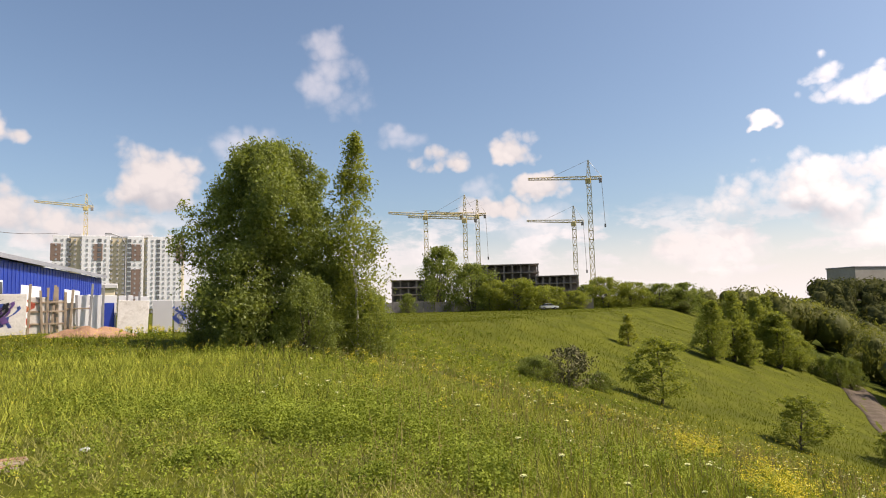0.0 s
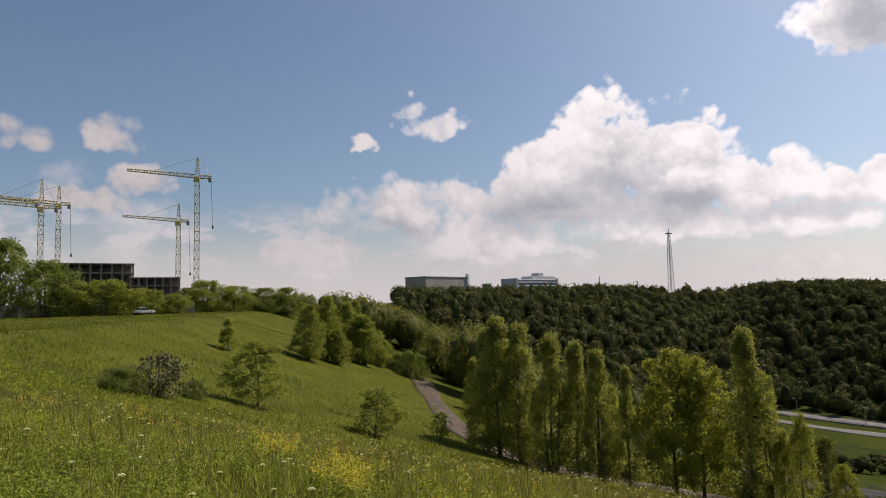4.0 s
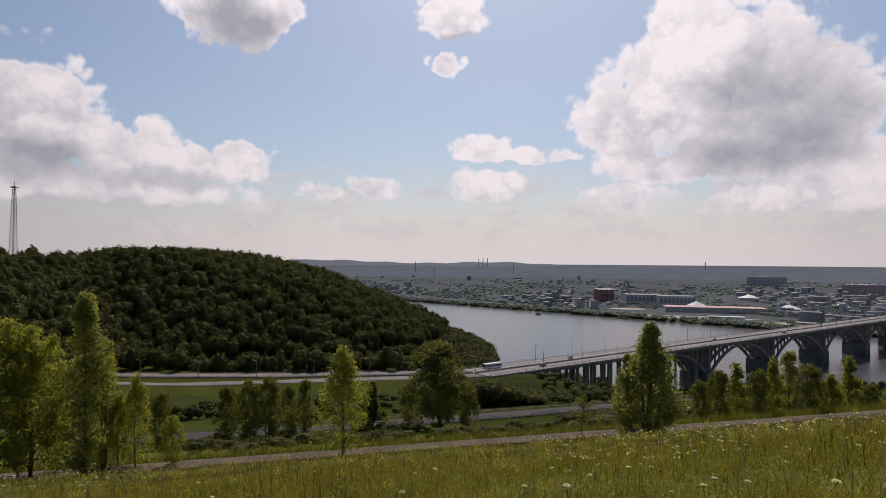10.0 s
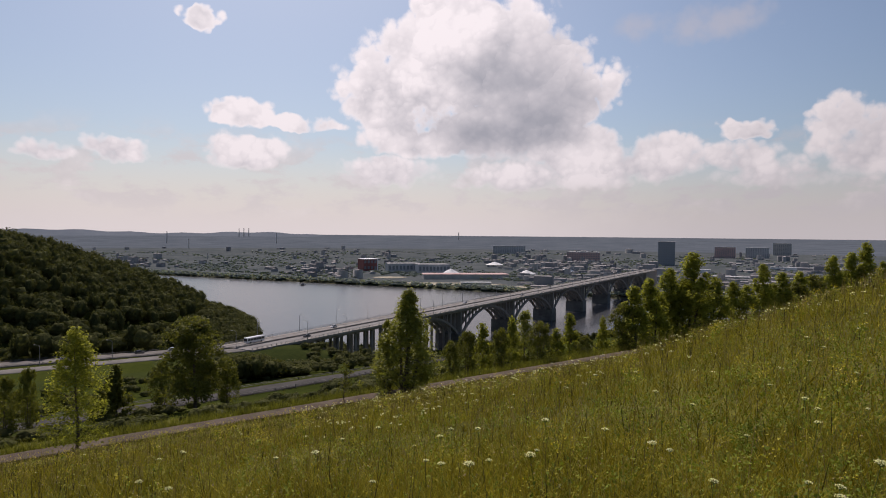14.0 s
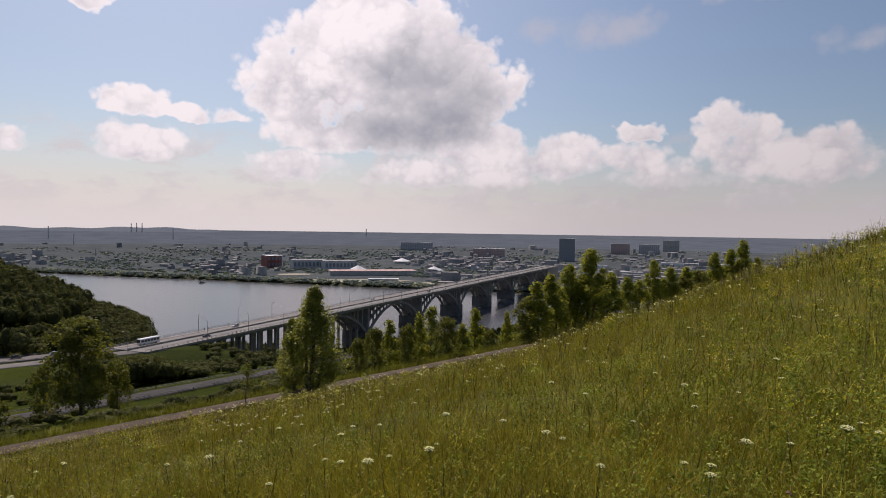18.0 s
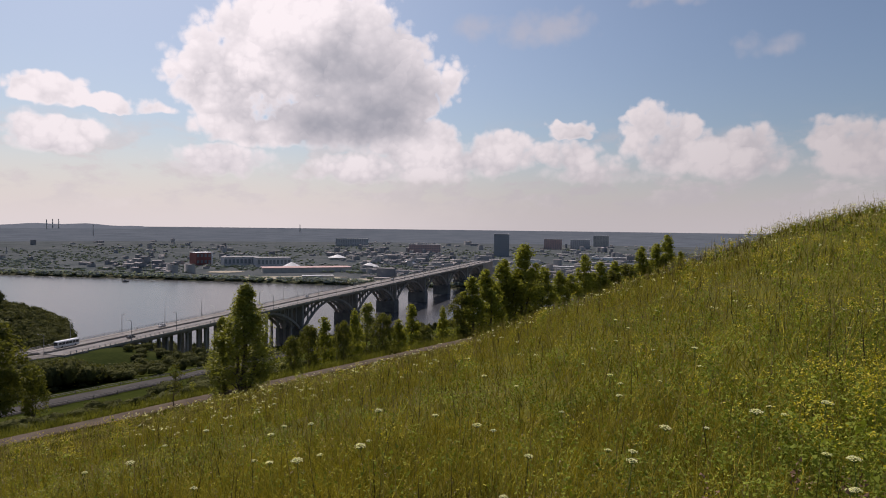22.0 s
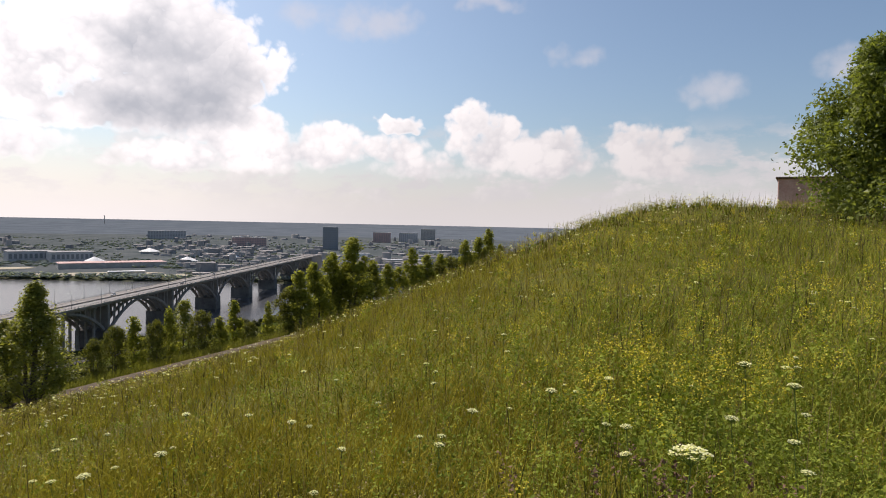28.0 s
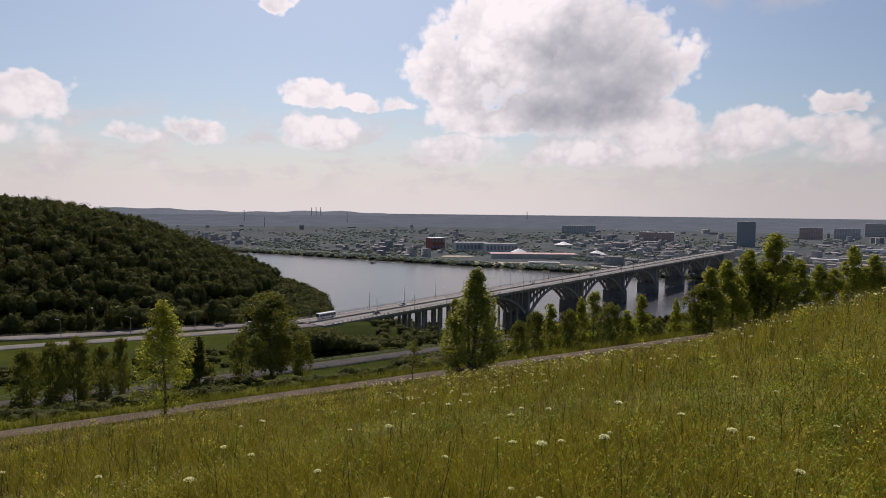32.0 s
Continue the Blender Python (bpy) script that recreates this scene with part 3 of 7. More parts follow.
for t_ in (-4.5, 0, 4.5):
    box(bm, (-2, t_ - 0.5, DECK - 1.9), (LONG - 10, t_ + 0.5, DECK - 0.42))
part("girders", bm, M_CONCRETE, bridge)
for s_ in np.arange(6, 172, 15.0):
    if abs(s_ - 156) < 1:
        continue
    for t_ in (-7.6, -2.6, 2.6, 7.6):
        bm = bmesh.new()
        box(bm, (s_ - 0.7, t_ - 0.7, bridge_ground(s_, t_) - 1.0), (s_ + 0.7, t_ + 0.7, DECK - 1.9), 0.08)
        part("column", bm, M_CONCRETE, bridge)
    bm = bmesh.new()
    box(bm, (s_ - 0.9, -9.2, DECK - 3.0), (s_ + 0.9, 9.2, DECK - 1.85), 0.1)
    part("cross_beam", bm, M_CONCRETE, bridge)
PIERS = [185 + 90 * i for i in range(7)]
SPRING = 11.0
for s_ in PIERS:
    foot = min(bridge_ground(s_, 0) - 1.0, 6.0)
    bm = bmesh.new()
    prof = [(-6.2, foot - 2), (6.2, foot - 2), (5.4, SPRING), (2.2, SPRING + 1.5), (-2.2, SPRING + 1.5), (-5.4, SPRING)]
    for t_ in (-HALF + 0.6, HALF - 0.6):
        ring = [bm.verts.new((s_ + x_, t_, z_)) for x_, z_ in prof]
        bm.faces.new(ring)
    vs = list(bm.verts)
    for i in range(6):
        bm.faces.new((vs[i], vs[(i + 1) % 6], vs[6 + (i + 1) % 6], vs[6 + i]))
    bmesh.ops.recalc_face_normals(bm, faces=bm.faces)
    bmesh.ops.bevel(bm, geom=list(bm.edges), offset=0.25, segments=1, affect="EDGES")
    part("pier", bm, M_DARKCON, bridge, "dark weathered solid pier at the waterline")
    bm = bmesh.new()
    box(bm, (s_ - 1.2, -HALF + 1.2, SPRING + 1), (s_ + 1.2, HALF - 1.2, DECK - 1.9), 0.1)
    part("pier_wall", bm, M_CONCRETE, bridge)
for i, s_ in enumerate([PIERS[0] - 90] + PIERS[:6]):
    for t_ in (-8.2, -2.8, 2.8, 8.2):
        bm = bmesh.new()
        steps = 18
        rows_ = []
        for k in range(steps + 1):
            u = k / steps
            if i == 0 and u < 0.42:
                continue
            x_ = s_ + 3 + 84 * u
            top = SPRING + 1.0 + (DECK - 2.2 - SPRING - 1.0) * (1 - (2 * u - 1) ** 2) ** 0.92
            deep = 2.5 - 1.3 * (1 - (2 * u - 1) ** 2)
            rows_.append([bm.verts.new((x_, t_ + q, z_)) for q, z_ in ((-0.75, top - deep), (0.75, top - deep), (0.75, top), (-0.75, top))])
        for a, b in zip(rows_[:-1], rows_[1:]):
            for j in range(4):
                bm.faces.new((a[j], a[(j + 1) % 4], b[(j + 1) % 4], b[j]))
        bm.faces.new(rows_[0][::-1])
        bm.faces.new(rows_[-1])
        bmesh.ops.recalc_face_normals(bm, faces=bm.faces)
        part("arch_rib", bm, M_CONCRETE, bridge)
    for k in range(1, 16):
        u = k / 16
        if abs(u - 0.5) < 0.17 or (i == 0 and u < 0.5):
            continue
        x_ = s_ + 3 + 84 * u
        top = SPRING + 1.0 + (DECK - 2.2 - SPRING - 1.0) * (1 - (2 * u - 1) ** 2) ** 0.92
        for t_ in (-8.2, -2.8, 2.8, 8.2):
            bm = bmesh.new()
            box(bm, (x_ - 0.45, t_ - 0.5, top - 0.4), (x_ + 0.45, t_ + 0.5, DECK - 1.9))
            part("spandrel_column", bm, M_CONCRETE, bridge)
bm = bmesh.new()
box(bm, (PIERS[6] - 2, -HALF, -3), (LONG, HALF, DECK - 0.95), 0.3)
part("abutment", bm, M_CONCRETE, bridge)


# street lamps: one built, then copied
def street_lamp(name, tall, label):
    ob = thing(name, label, "street lamp", group="street lamps")
    bm = bmesh.new()
    rod(bm, (0, 0, -0.4), (0, 0, tall), 0.16, 0.09, 8)
    part("pole", bm, M_STEEL, ob)
    bm = bmesh.new()
    rod(bm, (0, 0, tall - 0.1), (0.7, 0, tall + 0.45), 0.07, 0.06, 6)
    rod(bm, (0.7, 0, tall + 0.45), (1.9, 0, tall + 0.55), 0.06, 0.05, 6)
    part("arm", bm, M_STEEL, ob)
    bm = bmesh.new()
    box(bm, (1.7, -0.18, tall + 0.46), (2.5, 0.18, tall + 0.66), 0.05)
    part("lamp_head", bm, M_PALE, ob)
    return ob


lamp = street_lamp("street_lamp", 9.0, "grey steel street lamp with a curved arm on the bridge")
lamp.matrix_basis = bridge.matrix_basis @ pose(10, HALF - 0.3, DECK, 0, 0, -90)
for s_ in range(40, 700, 30):
    copy_thing(lamp, bridge.matrix_basis @ pose(s_, HALF - 0.3, DECK, 0, 0, -90))
for s_ in range(25, 700, 30):
    copy_thing(lamp, bridge.matrix_basis @ pose(s_, -HALF + 0.3, DECK, 0, 0, 90))
road_lamp = street_lamp("street_lamp", 8.0, "grey steel street lamp beside the highway")
for i, n_ in enumerate(range(-110, 110, 26)):
    p = slope_place(float(np.interp(n_, [-200, -120, -66, 0, 67, 112], [395, 348, 328, 313, 304, 303])) - 7.5, n_)
    m = pose(p[0], p[1], ground(*p), 0, 0, 70)
    if i:
        copy_thing(road_lamp, m)
    else:
        road_lamp.matrix_basis = m


# ------------------------------------------------------------------ vehicles
M_GLASS = surface("dark_car_glass", (0.02, 0.025, 0.03), (0.05, 0.055, 0.06), 1.0, 0.1, spec=0.6)
M_RUBBER = surface("tyre_rubber", (0.015, 0.015, 0.015), (0.03, 0.03, 0.03), 3.0, 0.9)


def paint(name, colour):
    return surface(name, tuple(0.85 * c for c in colour), colour, 0.8, 0.35, spec=0.5)


def car(label, colour, m, long=4.3, group="cars"):
    ob = thing("car", label, "car", m, group)
    mat = paint("car_paint", colour)
    bm = bmesh.new()
    prof = [(-0.5, 0.35), (0.5, 0.35), (0.5, 0.68), (0.48, 0.8), (0.24, 0.92), (-0.46, 0.98), (-0.5, 0.85)]
    cab = [(0.26, 0.9), (0.1, 1.42), (-0.26, 1.45), (-0.42, 0.96)]
    def loft(outline, half, top_half):
        sides = []
        zs = [z_ for _, z_ in outline]
        for sgn in (-1, 1):
            sides.append([bm.verts.new((x_ * long, sgn * (half if z_ < 1.1 else top_half), z_)) for x_, z_ in outline])
        k = len(outline)
        bm.faces.new(sides[0])
        bm.faces.new(sides[1][::-1])
        for i in range(k):
            bm.faces.new((sides[0][i], sides[0][(i + 1) % k], sides[1][(i + 1) % k], sides[1][i]))
    loft(prof, 0.84, 0.84)
    bmesh.ops.recalc_face_normals(bm, faces=bm.faces)
    bmesh.ops.bevel(bm, geom=list(bm.edges), offset=0.06, segments=2, affect="EDGES")
    part("body", bm, mat, ob)
    bm = bmesh.new()
    loft(cab, 0.76, 0.62)
    bmesh.ops.recalc_face_normals(bm, faces=bm.faces)
    part("glasshouse", bm, M_GLASS, ob)
    bm = bmesh.new()
    box(bm, (-0.27 * long, -0.64, 1.41), (0.11 * long, 0.64, 1.5), 0.04)
    part("roof", bm, mat, ob)
    for x_ in (-0.31, 0.3):
        for sgn in (-1, 1):
            bm = bmesh.new()
            rod(bm, (x_ * long, sgn * 0.66, 0.31), (x_ * long, sgn * 0.87, 0.31), 0.31, sides=14)
            wheel = part("wheel", bm, M_RUBBER, ob)
            bm = bmesh.new()
            rod(bm, (x_ * long, sgn * 0.86, 0.31), (x_ * long, sgn * 0.89, 0.31), 0.19, sides=10)
            part("rim", bm, M_STEEL, wheel)
    return ob


def bus(m):
    ob = thing("bus", "white city bus driving off the bridge", "bus", m)
    bm = bmesh.new()
    box(bm, (-5.6, -1.25, 0.4), (5.6, 1.25, 3.1), 0.16)
    part("body", bm, paint("bus_paint", (0.75, 0.76, 0.76)), ob)
    for sgn in (-1, 1):
        for k in range(6):
            bm = bmesh.new()
            a, b = sorted((sgn * 1.24, sgn * 1.275))
            box(bm, (-5.2 + k * 1.75, a, 1.5), (-3.65 + k * 1.75, b, 2.6), 0.01)
            part("window", bm, M_GLASS, ob)
    bm = bmesh.new()
    box(bm, (5.56, -1.1, 1.3), (5.63, 1.1, 2.8), 0.02)
    part("windscreen", bm, M_GLASS, ob)
    for x_ in (-3.4, 3.4):
        for sgn in (-1, 1):
            bm = bmesh.new()
            rod(bm, (x_, sgn * 1.0, 0.48), (x_, sgn * 1.28, 0.48), 0.48, sides=14)
            part("wheel", bm, M_RUBBER, ob)
    return ob


bus(bridge.matrix_basis @ pose(3, 4.5, DECK + 0.02, 0, 0, 180))
for s_, t_, c, word in ((30, -5, (0.08, 0.08, 0.09), "dark grey"), (62, 5, (0.5, 0.5, 0.52), "silver"), (120, -4.6, (0.3, 0.05, 0.04), "dark red"), (215, 5, (0.7, 0.7, 0.7), "white"), (300, -5, (0.1, 0.12, 0.18), "dark blue"), (390, 4.7, (0.55, 0.55, 0.55), "silver")):
    car(f"small {word} car crossing the river bridge", c, bridge.matrix_basis @ pose(s_, t_, DECK + 0.02, 0, 0, 0 if t_ < 0 else 180))
for n_, c, word in ((58, (0.06, 0.06, 0.07), "black"), (72, (0.3, 0.31, 0.33), "grey"), (84, (0.6, 0.6, 0.6), "white"), (30, (0.45, 0.45, 0.46), "silver")):
    p = slope_place(float(np.interp(n_, [0, 67, 112], [313, 304, 303])) + 1.5, n_)
    car(f"{word} car on the highway below the woods", c, pose(p[0], p[1], ground(*p) + 0.37, 0, 0, math.degrees(math.atan2(-0.951, 0.309))))
p = bearing(7.5, 150)
car("white saloon car parked on the grass by the hedge", (0.75, 0.75, 0.74), pose(p.x, p.y, ground(p.x, p.y) + 0.02, 0, 0, 8))

# sign beside the highway
p = slope_place(336, 6)
sign = thing("billboard", "tall narrow pale billboard at the foot of the wooded hill", "billboard", pose(p[0], p[1], 28.5, 0, 0, -15))
bm = bmesh.new()
box(bm, (-0.9, -0.15, 2.0), (0.9, 0.15, 9.5), 0.05)
part("panel", bm, M_PALE, sign)
bm = bmesh.new()
rod(bm, (0, 0, -0.5), (0, 0, 2.2), 0.2, sides=8)
part("post", bm, M_STEEL, sign)


# ------------------------------------------------------------------ trees
def crown_leaves(rng, clumps, per, leaf, spread, rise=1.0):
    """Leaves in clumps. clumps: rows x, y, z, radius. Returns vertices and triangles."""
    c = np.repeat(clumps, per, axis=0)
    k = len(c)
    d = rng.normal(size=(k, 3))
    d /= np.linalg.norm(d, axis=1)[:, None]
    at = c[:, :3] + d * (c[:, 3:4] * (rng.random((k, 1)) ** 0.45) * spread * np.array([1.0, 1.0, rise]))
    nrm = d * 0.7 + rng.normal(size=(k, 3)) * 0.7 + np.array([0, 0, 0.35])
    nrm /= np.linalg.norm(nrm, axis=1)[:, None]
    a = np.cross(nrm, rng.normal(size=(k, 3)))
    a /= np.linalg.norm(a, axis=1)[:, None] + 1e-9
    b = np.cross(nrm, a)
    size = leaf * (0.6 + 0.8 * rng.random((k, 1)))
    long = a * size
    wide = b * size * 0.62
    v = np.stack([at - long * 1.1 - wide * 0.5, at + wide * 1.3 - long * 0.2 + nrm * size * 0.15, at + long * 1.1 - wide * 0.5], 1).reshape(-1, 3)
    return v, np.arange(3 * k).reshape(k, 3)


def make_tree(name, label, tall, base, profile, seed, clump_n, per, leaf, clump_r, leaf_mat, trunk_r=0.16, bark=None, stems=1, lean=0.0, category="tree", group="", spread=1.0, rise=1.0):
    """A tree of height tall: tapered trunk with limbs, and a crown of leaf clumps. profile(u): crown radius at share u of the crown's height."""
    rng = np.random.default_rng(seed)
    ob = thing(name, label, category, group=group)
    clumps = []
    for k in range(clump_n):
        u = rng.random() ** 0.85
        rad = profile(u) * (0.35 + 0.65 * rng.random() ** 0.5)
        th = rng.random() * 2 * math.pi + 0.6 * math.sin(7 * u)
        wob = 1 + 0.34 * math.sin(3 * th + 9 * u + seed) + 0.22 * math.sin(5 * th - 6 * u)
        clumps.append((rad * wob * math.cos(th) + lean * u, rad * wob * math.sin(th), base + u * (tall - base) * 0.97, clump_r * (0.55 + 0.8 * rng.random()) * (1.15 - 0.5 * u)))
    clumps = np.array(clumps)
    lines = []
    for s_ in range(stems):
        off = Vector((0.35 * math.cos(s_ * 2.4), 0.35 * math.sin(s_ * 2.4), 0)) if stems > 1 else Vector((0, 0, 0))
        pts = [off * 0.3 + Vector((0, 0, -0.4))]
        for k in range(1, 7):
            u = k / 6
            reach = tall * (0.93 if s_ == 0 else 0.66)
            pts.append(off * (0 if s_ == 0 else 1 + 1.4 * u) + Vector((lean * u + 0.12 * math.sin(3 * u + seed + s_), 0.12 * math.cos(4 * u + seed), reach * u)))
        lines.append((pts, bmesh.new()))
        for k in range(6):
            rod(lines[-1][1], pts[k], pts[k + 1], trunk_r * (1 - k / 6.3), trunk_r * (1 - (k + 1) / 6.3), 8)
    idx = rng.choice(len(clumps), size=min(26, len(clumps)), replace=False)
    for i in idx:
        c = clumps[i]
        h = min(max(base * 0.75, c[2] - 0.55 * math.hypot(c[0], c[1]) - 0.4), tall * 0.9)
        starts = []
        for pts, _ in lines:
            u = min(0.97, h / pts[-1].z) * 6
            starts.append(pts[int(u)].lerp(pts[int(u) + 1], u - int(u)))
        near = min(range(stems), key=lambda q: (starts[q] - Vector(c[:3])).length)
        rod(lines[near][1], starts[near], Vector(c[:3]), trunk_r * 0.34 * (1.1 - h / tall), 0.012, 5)
    for pts, bm in lines:
        part("trunk" if stems == 1 else "stem", bm, bark or M_BARK, ob)
    v, q = crown_leaves(rng, clumps, per, leaf, spread, rise)
    crown = mesh_object("crown", v, q, leaf_mat, ob)
    ob["tall"] = float(np.percentile(v[:, 2], 99.7))
    ob["half"] = float(np.percentile(np.hypot(v[:, 0] - lean * 0.5, v[:, 1]), 90))
    return ob


def foot_distance(b, angle, r0=40.0):
    """How far off the ground is met at bearing b, looking down by an angle."""
    r = r0
    while r < 500:
        p = bearing(b, r)
        if ground(p.x, p.y) >= EYE + r * math.tan(radians(angle)):
            return r
        r += 1.0
    return 120.0


def put_tree(template, b, r, top=None, tall=None, wide=1.0, turn=0.0, first=False, sink=0.1, base=None, deg=None):
    """Stands a copy of a tree at a bearing and distance; top: the height angle that its tip reaches, base: that of its foot, deg: how wide it looks."""
    if base is not None:
        r = foot_distance(b, base, r)
    p = bearing(b, r)
    g = ground(p.x, p.y) - sink
    if tall is None:
        tall = EYE + r * math.tan(radians(top)) - g
    s_ = tall / template["tall"]
    if deg:
        wide = r * math.tan(radians(deg / 2)) / (template["half"] * s_)
    m = pose(p.x, p.y, g, 0, 0, turn) @ Matrix.Diagonal((s_ * wide, s_ * wide, s_, 1))
    if first:
        template.matrix_basis = m
        return template
    return copy_thing(template, m @ Matrix.Diagonal((*[1 / q for q in template.scale], 1)))


def poplar_shape(wide):
    return lambda u: wide * (0.25 + 0.75 * math.sin(math.pi * min(1, 0.12 + 0.80 * u ** 0.8))) * (1 - 0.55 * u * u)


def round_shape(wide):
    return lambda u: wide * math.sqrt(max(0.02, 1 - (2 * u - 0.85) ** 2 * 0.72))


poplar_a = make_tree("poplar_tree", "slender green poplar tree beside the dirt path", 12, 0.9, poplar_shape(1.45), 3, 140, 84, 0.092, 0.60, M_LEAF, 0.17, group="poplars by the path", spread=1.1, rise=1.3)
poplar_b = make_tree("poplar_tree", "young multi-stemmed poplar tree beside the dirt path", 11, 0.3, poplar_shape(1.75), 11, 130, 88, 0.092, 0.62, M_LEAF, 0.14, stems=3, group="poplars by the path", spread=1.1, rise=1.3)
broad = make_tree("broadleaf_tree", "round-crowned green broadleaf tree by the path", 10, 1.2, round_shape(2.4), 17, 220, 62, 0.105, 0.75, M_LEAF_LIGHT, 0.17, group="poplars by the path")
young = make_tree("young_tree", "light green young tree with sparse airy foliage", 9, 0.8, poplar_shape(1.6), 23, 130, 46, 0.09, 0.5, M_LEAF_LIGHT, 0.10, group="young trees by the path", spread=1.1, rise=1.7)

put_tree(poplar_a, 37.6, 58, -1.6, wide=1.25, first=True)
put_tree(poplar_a, 36.6, 60, -2.6, wide=1.2, turn=40)
put_tree(poplar_b, 39.5, 57, -2.2, wide=1.0, turn=80)
put_tree(poplar_b, 42.3, 53, -3.2, wide=1.0, first=True)
put_tree(poplar_a, 44.4, 52.5, -3.9, wide=1.0, turn=200)
put_tree(poplar_b, 46.2, 51.5, -4.6, wide=.85, turn=130)
put_tree(poplar_a, 48.6, 51, -6.0, wide=.8, turn=20)
put_tree(broad, 52.4, 49.5, -4.6, wide=.9, first=True)
put_tree(broad, 54.4, 50, -5.2, wide=.85, turn=120)
put_tree(poplar_a, 57.9, 48, -2.8, wide=1.0, turn=75)
put_tree(poplar_b, 59.4, 50, -6.5, wide=.7, turn=300)
put_tree(young, 61.6, 49, -9.3, wide=.9, first=True)
put_tree(broad, 64.3, 48.5, -12.8, wide=.8, turn=200)
put_tree(young, 78.4, 44, -7.7, base=-17.1, deg=4.2, turn=70)
cone_poplar = make_tree("poplar_tree", "dense conical green poplar standing on the path's edge", 10, 0.1, lambda u: 2.5 * (1.0 - u) ** 0.95 * (0.75 + min(0.25, 1.5 * u)) + 0.06, 13, 170, 90, 0.088, 0.55, M_LEAF, 0.15, stems=4, group="poplars by the path", spread=1.15, rise=1.5)
put_tree(cone_poplar, 105.5, 56, -5.3, deg=5.0, turn=10, first=True)
put_tree(cone_poplar, 103.6, 58, -8.0, deg=2.6, turn=190)
for j, (b, r, top, wd, kind) in enumerate(((41.0, 55, -7.8, 1.8, young), (47.4, 53, -7.6, 1.9, broad), (50.4, 52, -7.6, 2.0, young), (56.2, 51, -8.8, 1.8, young), (60.4, 50, -10.6, 2.0, young), (35.4, 62, -5.2, 1.8, poplar_b))):
    put_tree(kind, b, r, top, deg=wd, turn=80 * j)
sapling = make_tree("thin_sapling", "thin bare-stemmed sapling on the path's edge", 4, 0.8, poplar_shape(.8), 31, 26, 16, 0.09, 0.35, M_LEAF_DARK, 0.05)
put_tree(sapling, 99.8, 54, -11.6, first=True)
# further down the slope
low_tree = make_tree("broadleaf_tree", "dark green broadleaf tree below the hillside path", 12, 1.6, round_shape(3.0), 41, 200, 62, 0.16, 1.0, M_LEAF_DARK, 0.22, group="trees below the path")
put_tree(low_tree, 87.0, 100, -7.4, base=-15.0, deg=4.9, first=True)
clump = make_tree("bushy_tree", "bushy multi-stemmed green tree below the path", 8, 0.5, round_shape(2.2), 43, 130, 50, 0.13, 0.85, M_LEAF_DARK, 0.12, stems=4, group="trees below the path")
for j, (b, foot, top, wd) in enumerate(((68.6, -15.4, -10.8, 2.4), (70.3, -15.6, -10.4, 2.4), (72.0, -15.6, -10.2, 2.6), (73.6, -15.4, -11.0, 1.8), (75.0, -15.3, -10.5, 1.5), (63.2, -15.5, -11.0, 2.2), (84.4, -14.6, -11.0, 2.2), (89.6, -14.8, -10.9, 2.0))):
    put_tree(clump, b, 90, top, base=foot, deg=wd, turn=37 * j, first=j == 0)
spruce = make_tree("spruce_tree", "small dark spruce tree below the path", 7, 0.3, lambda u: 1.9 * (1.02 - u), 47, 150, 36, 0.16, 0.5, M_LEAF_DARK, 0.12)
put_tree(spruce, 81.0, 90, -10.9, base=-15.3, deg=2.2, first=True)
put_tree(spruce, 79.9, 90, -12.6, base=-15.3, deg=1.5, turn=90)
# row at the hill's shoulder
shoulder = make_tree("poplar_tree", "light green young poplar at the hill's shoulder", 9, 0.1, lambda u: 1.75 * (1.03 - u) ** 0.8 * (0.6 + min(0.4, 2 * u)), 53, 105, 80, 0.095, 0.50, M_LEAF_LIGHT, 0.12, stems=2, group="poplars at the hill's shoulder", spread=1.1, rise=1.25)
for j, (b, top, wd) in enumerate(((125.6, -4.6, 1.3), (126.8, -3.9, 1.2), (128.4, -3.0, 1.15), (130.2, -1.6, 1.25), (132.0, -3.6, 1.3), (133.4, -3.9, 1.2), (135.6, -2.4, 1.0), (137.0, -3.0, 1.3), (138.2, -2.9, 1.2), (140.4, -1.6, 1.0), (141.6, -1.3, 1.1), (142.5, -0.55, 1.0), (143.6, -1.9, 1.0))):
    r = min(50.5 / max(0.30, math.cos(radians(b - 72))), 140) + (j % 3) * 1.6
    put_tree(shoulder, b, r, top, wide=wd * 1.3, turn=50 * j, first=j == 0, sink=0.3)
for j, (b, top, wd) in enumerate(((124.6, -6.6, 2.2), (127.6, -5.6, 2.0), (129.4, -5.0, 2.0), (131.2, -4.6, 2.2), (134.4, -4.6, 2.2), (136.3, -4.4, 2.0), (139.2, -3.6, 2.2), (141.0, -3.2, 2.0), (144.6, -3.0, 1.8), (138.0, -4.2, 2.0))):
    r = min(50.5 / max(0.30, math.cos(radians(b - 72))), 140) + 2.0 + (j % 2)
    put_tree(young if j % 3 else clump, b, r, top + 0.5, deg=wd * 1.15, turn=43 * j, sink=0.3)
little = make_tree("small_tree", "small green conical tree beyond the path", 6, 0.3, lambda u: 1.35 * (1.05 - u) ** 0.8, 59, 90, 28, 0.13, 0.45, M_LEAF_LIGHT, 0.09, group="small trees beyond the path")
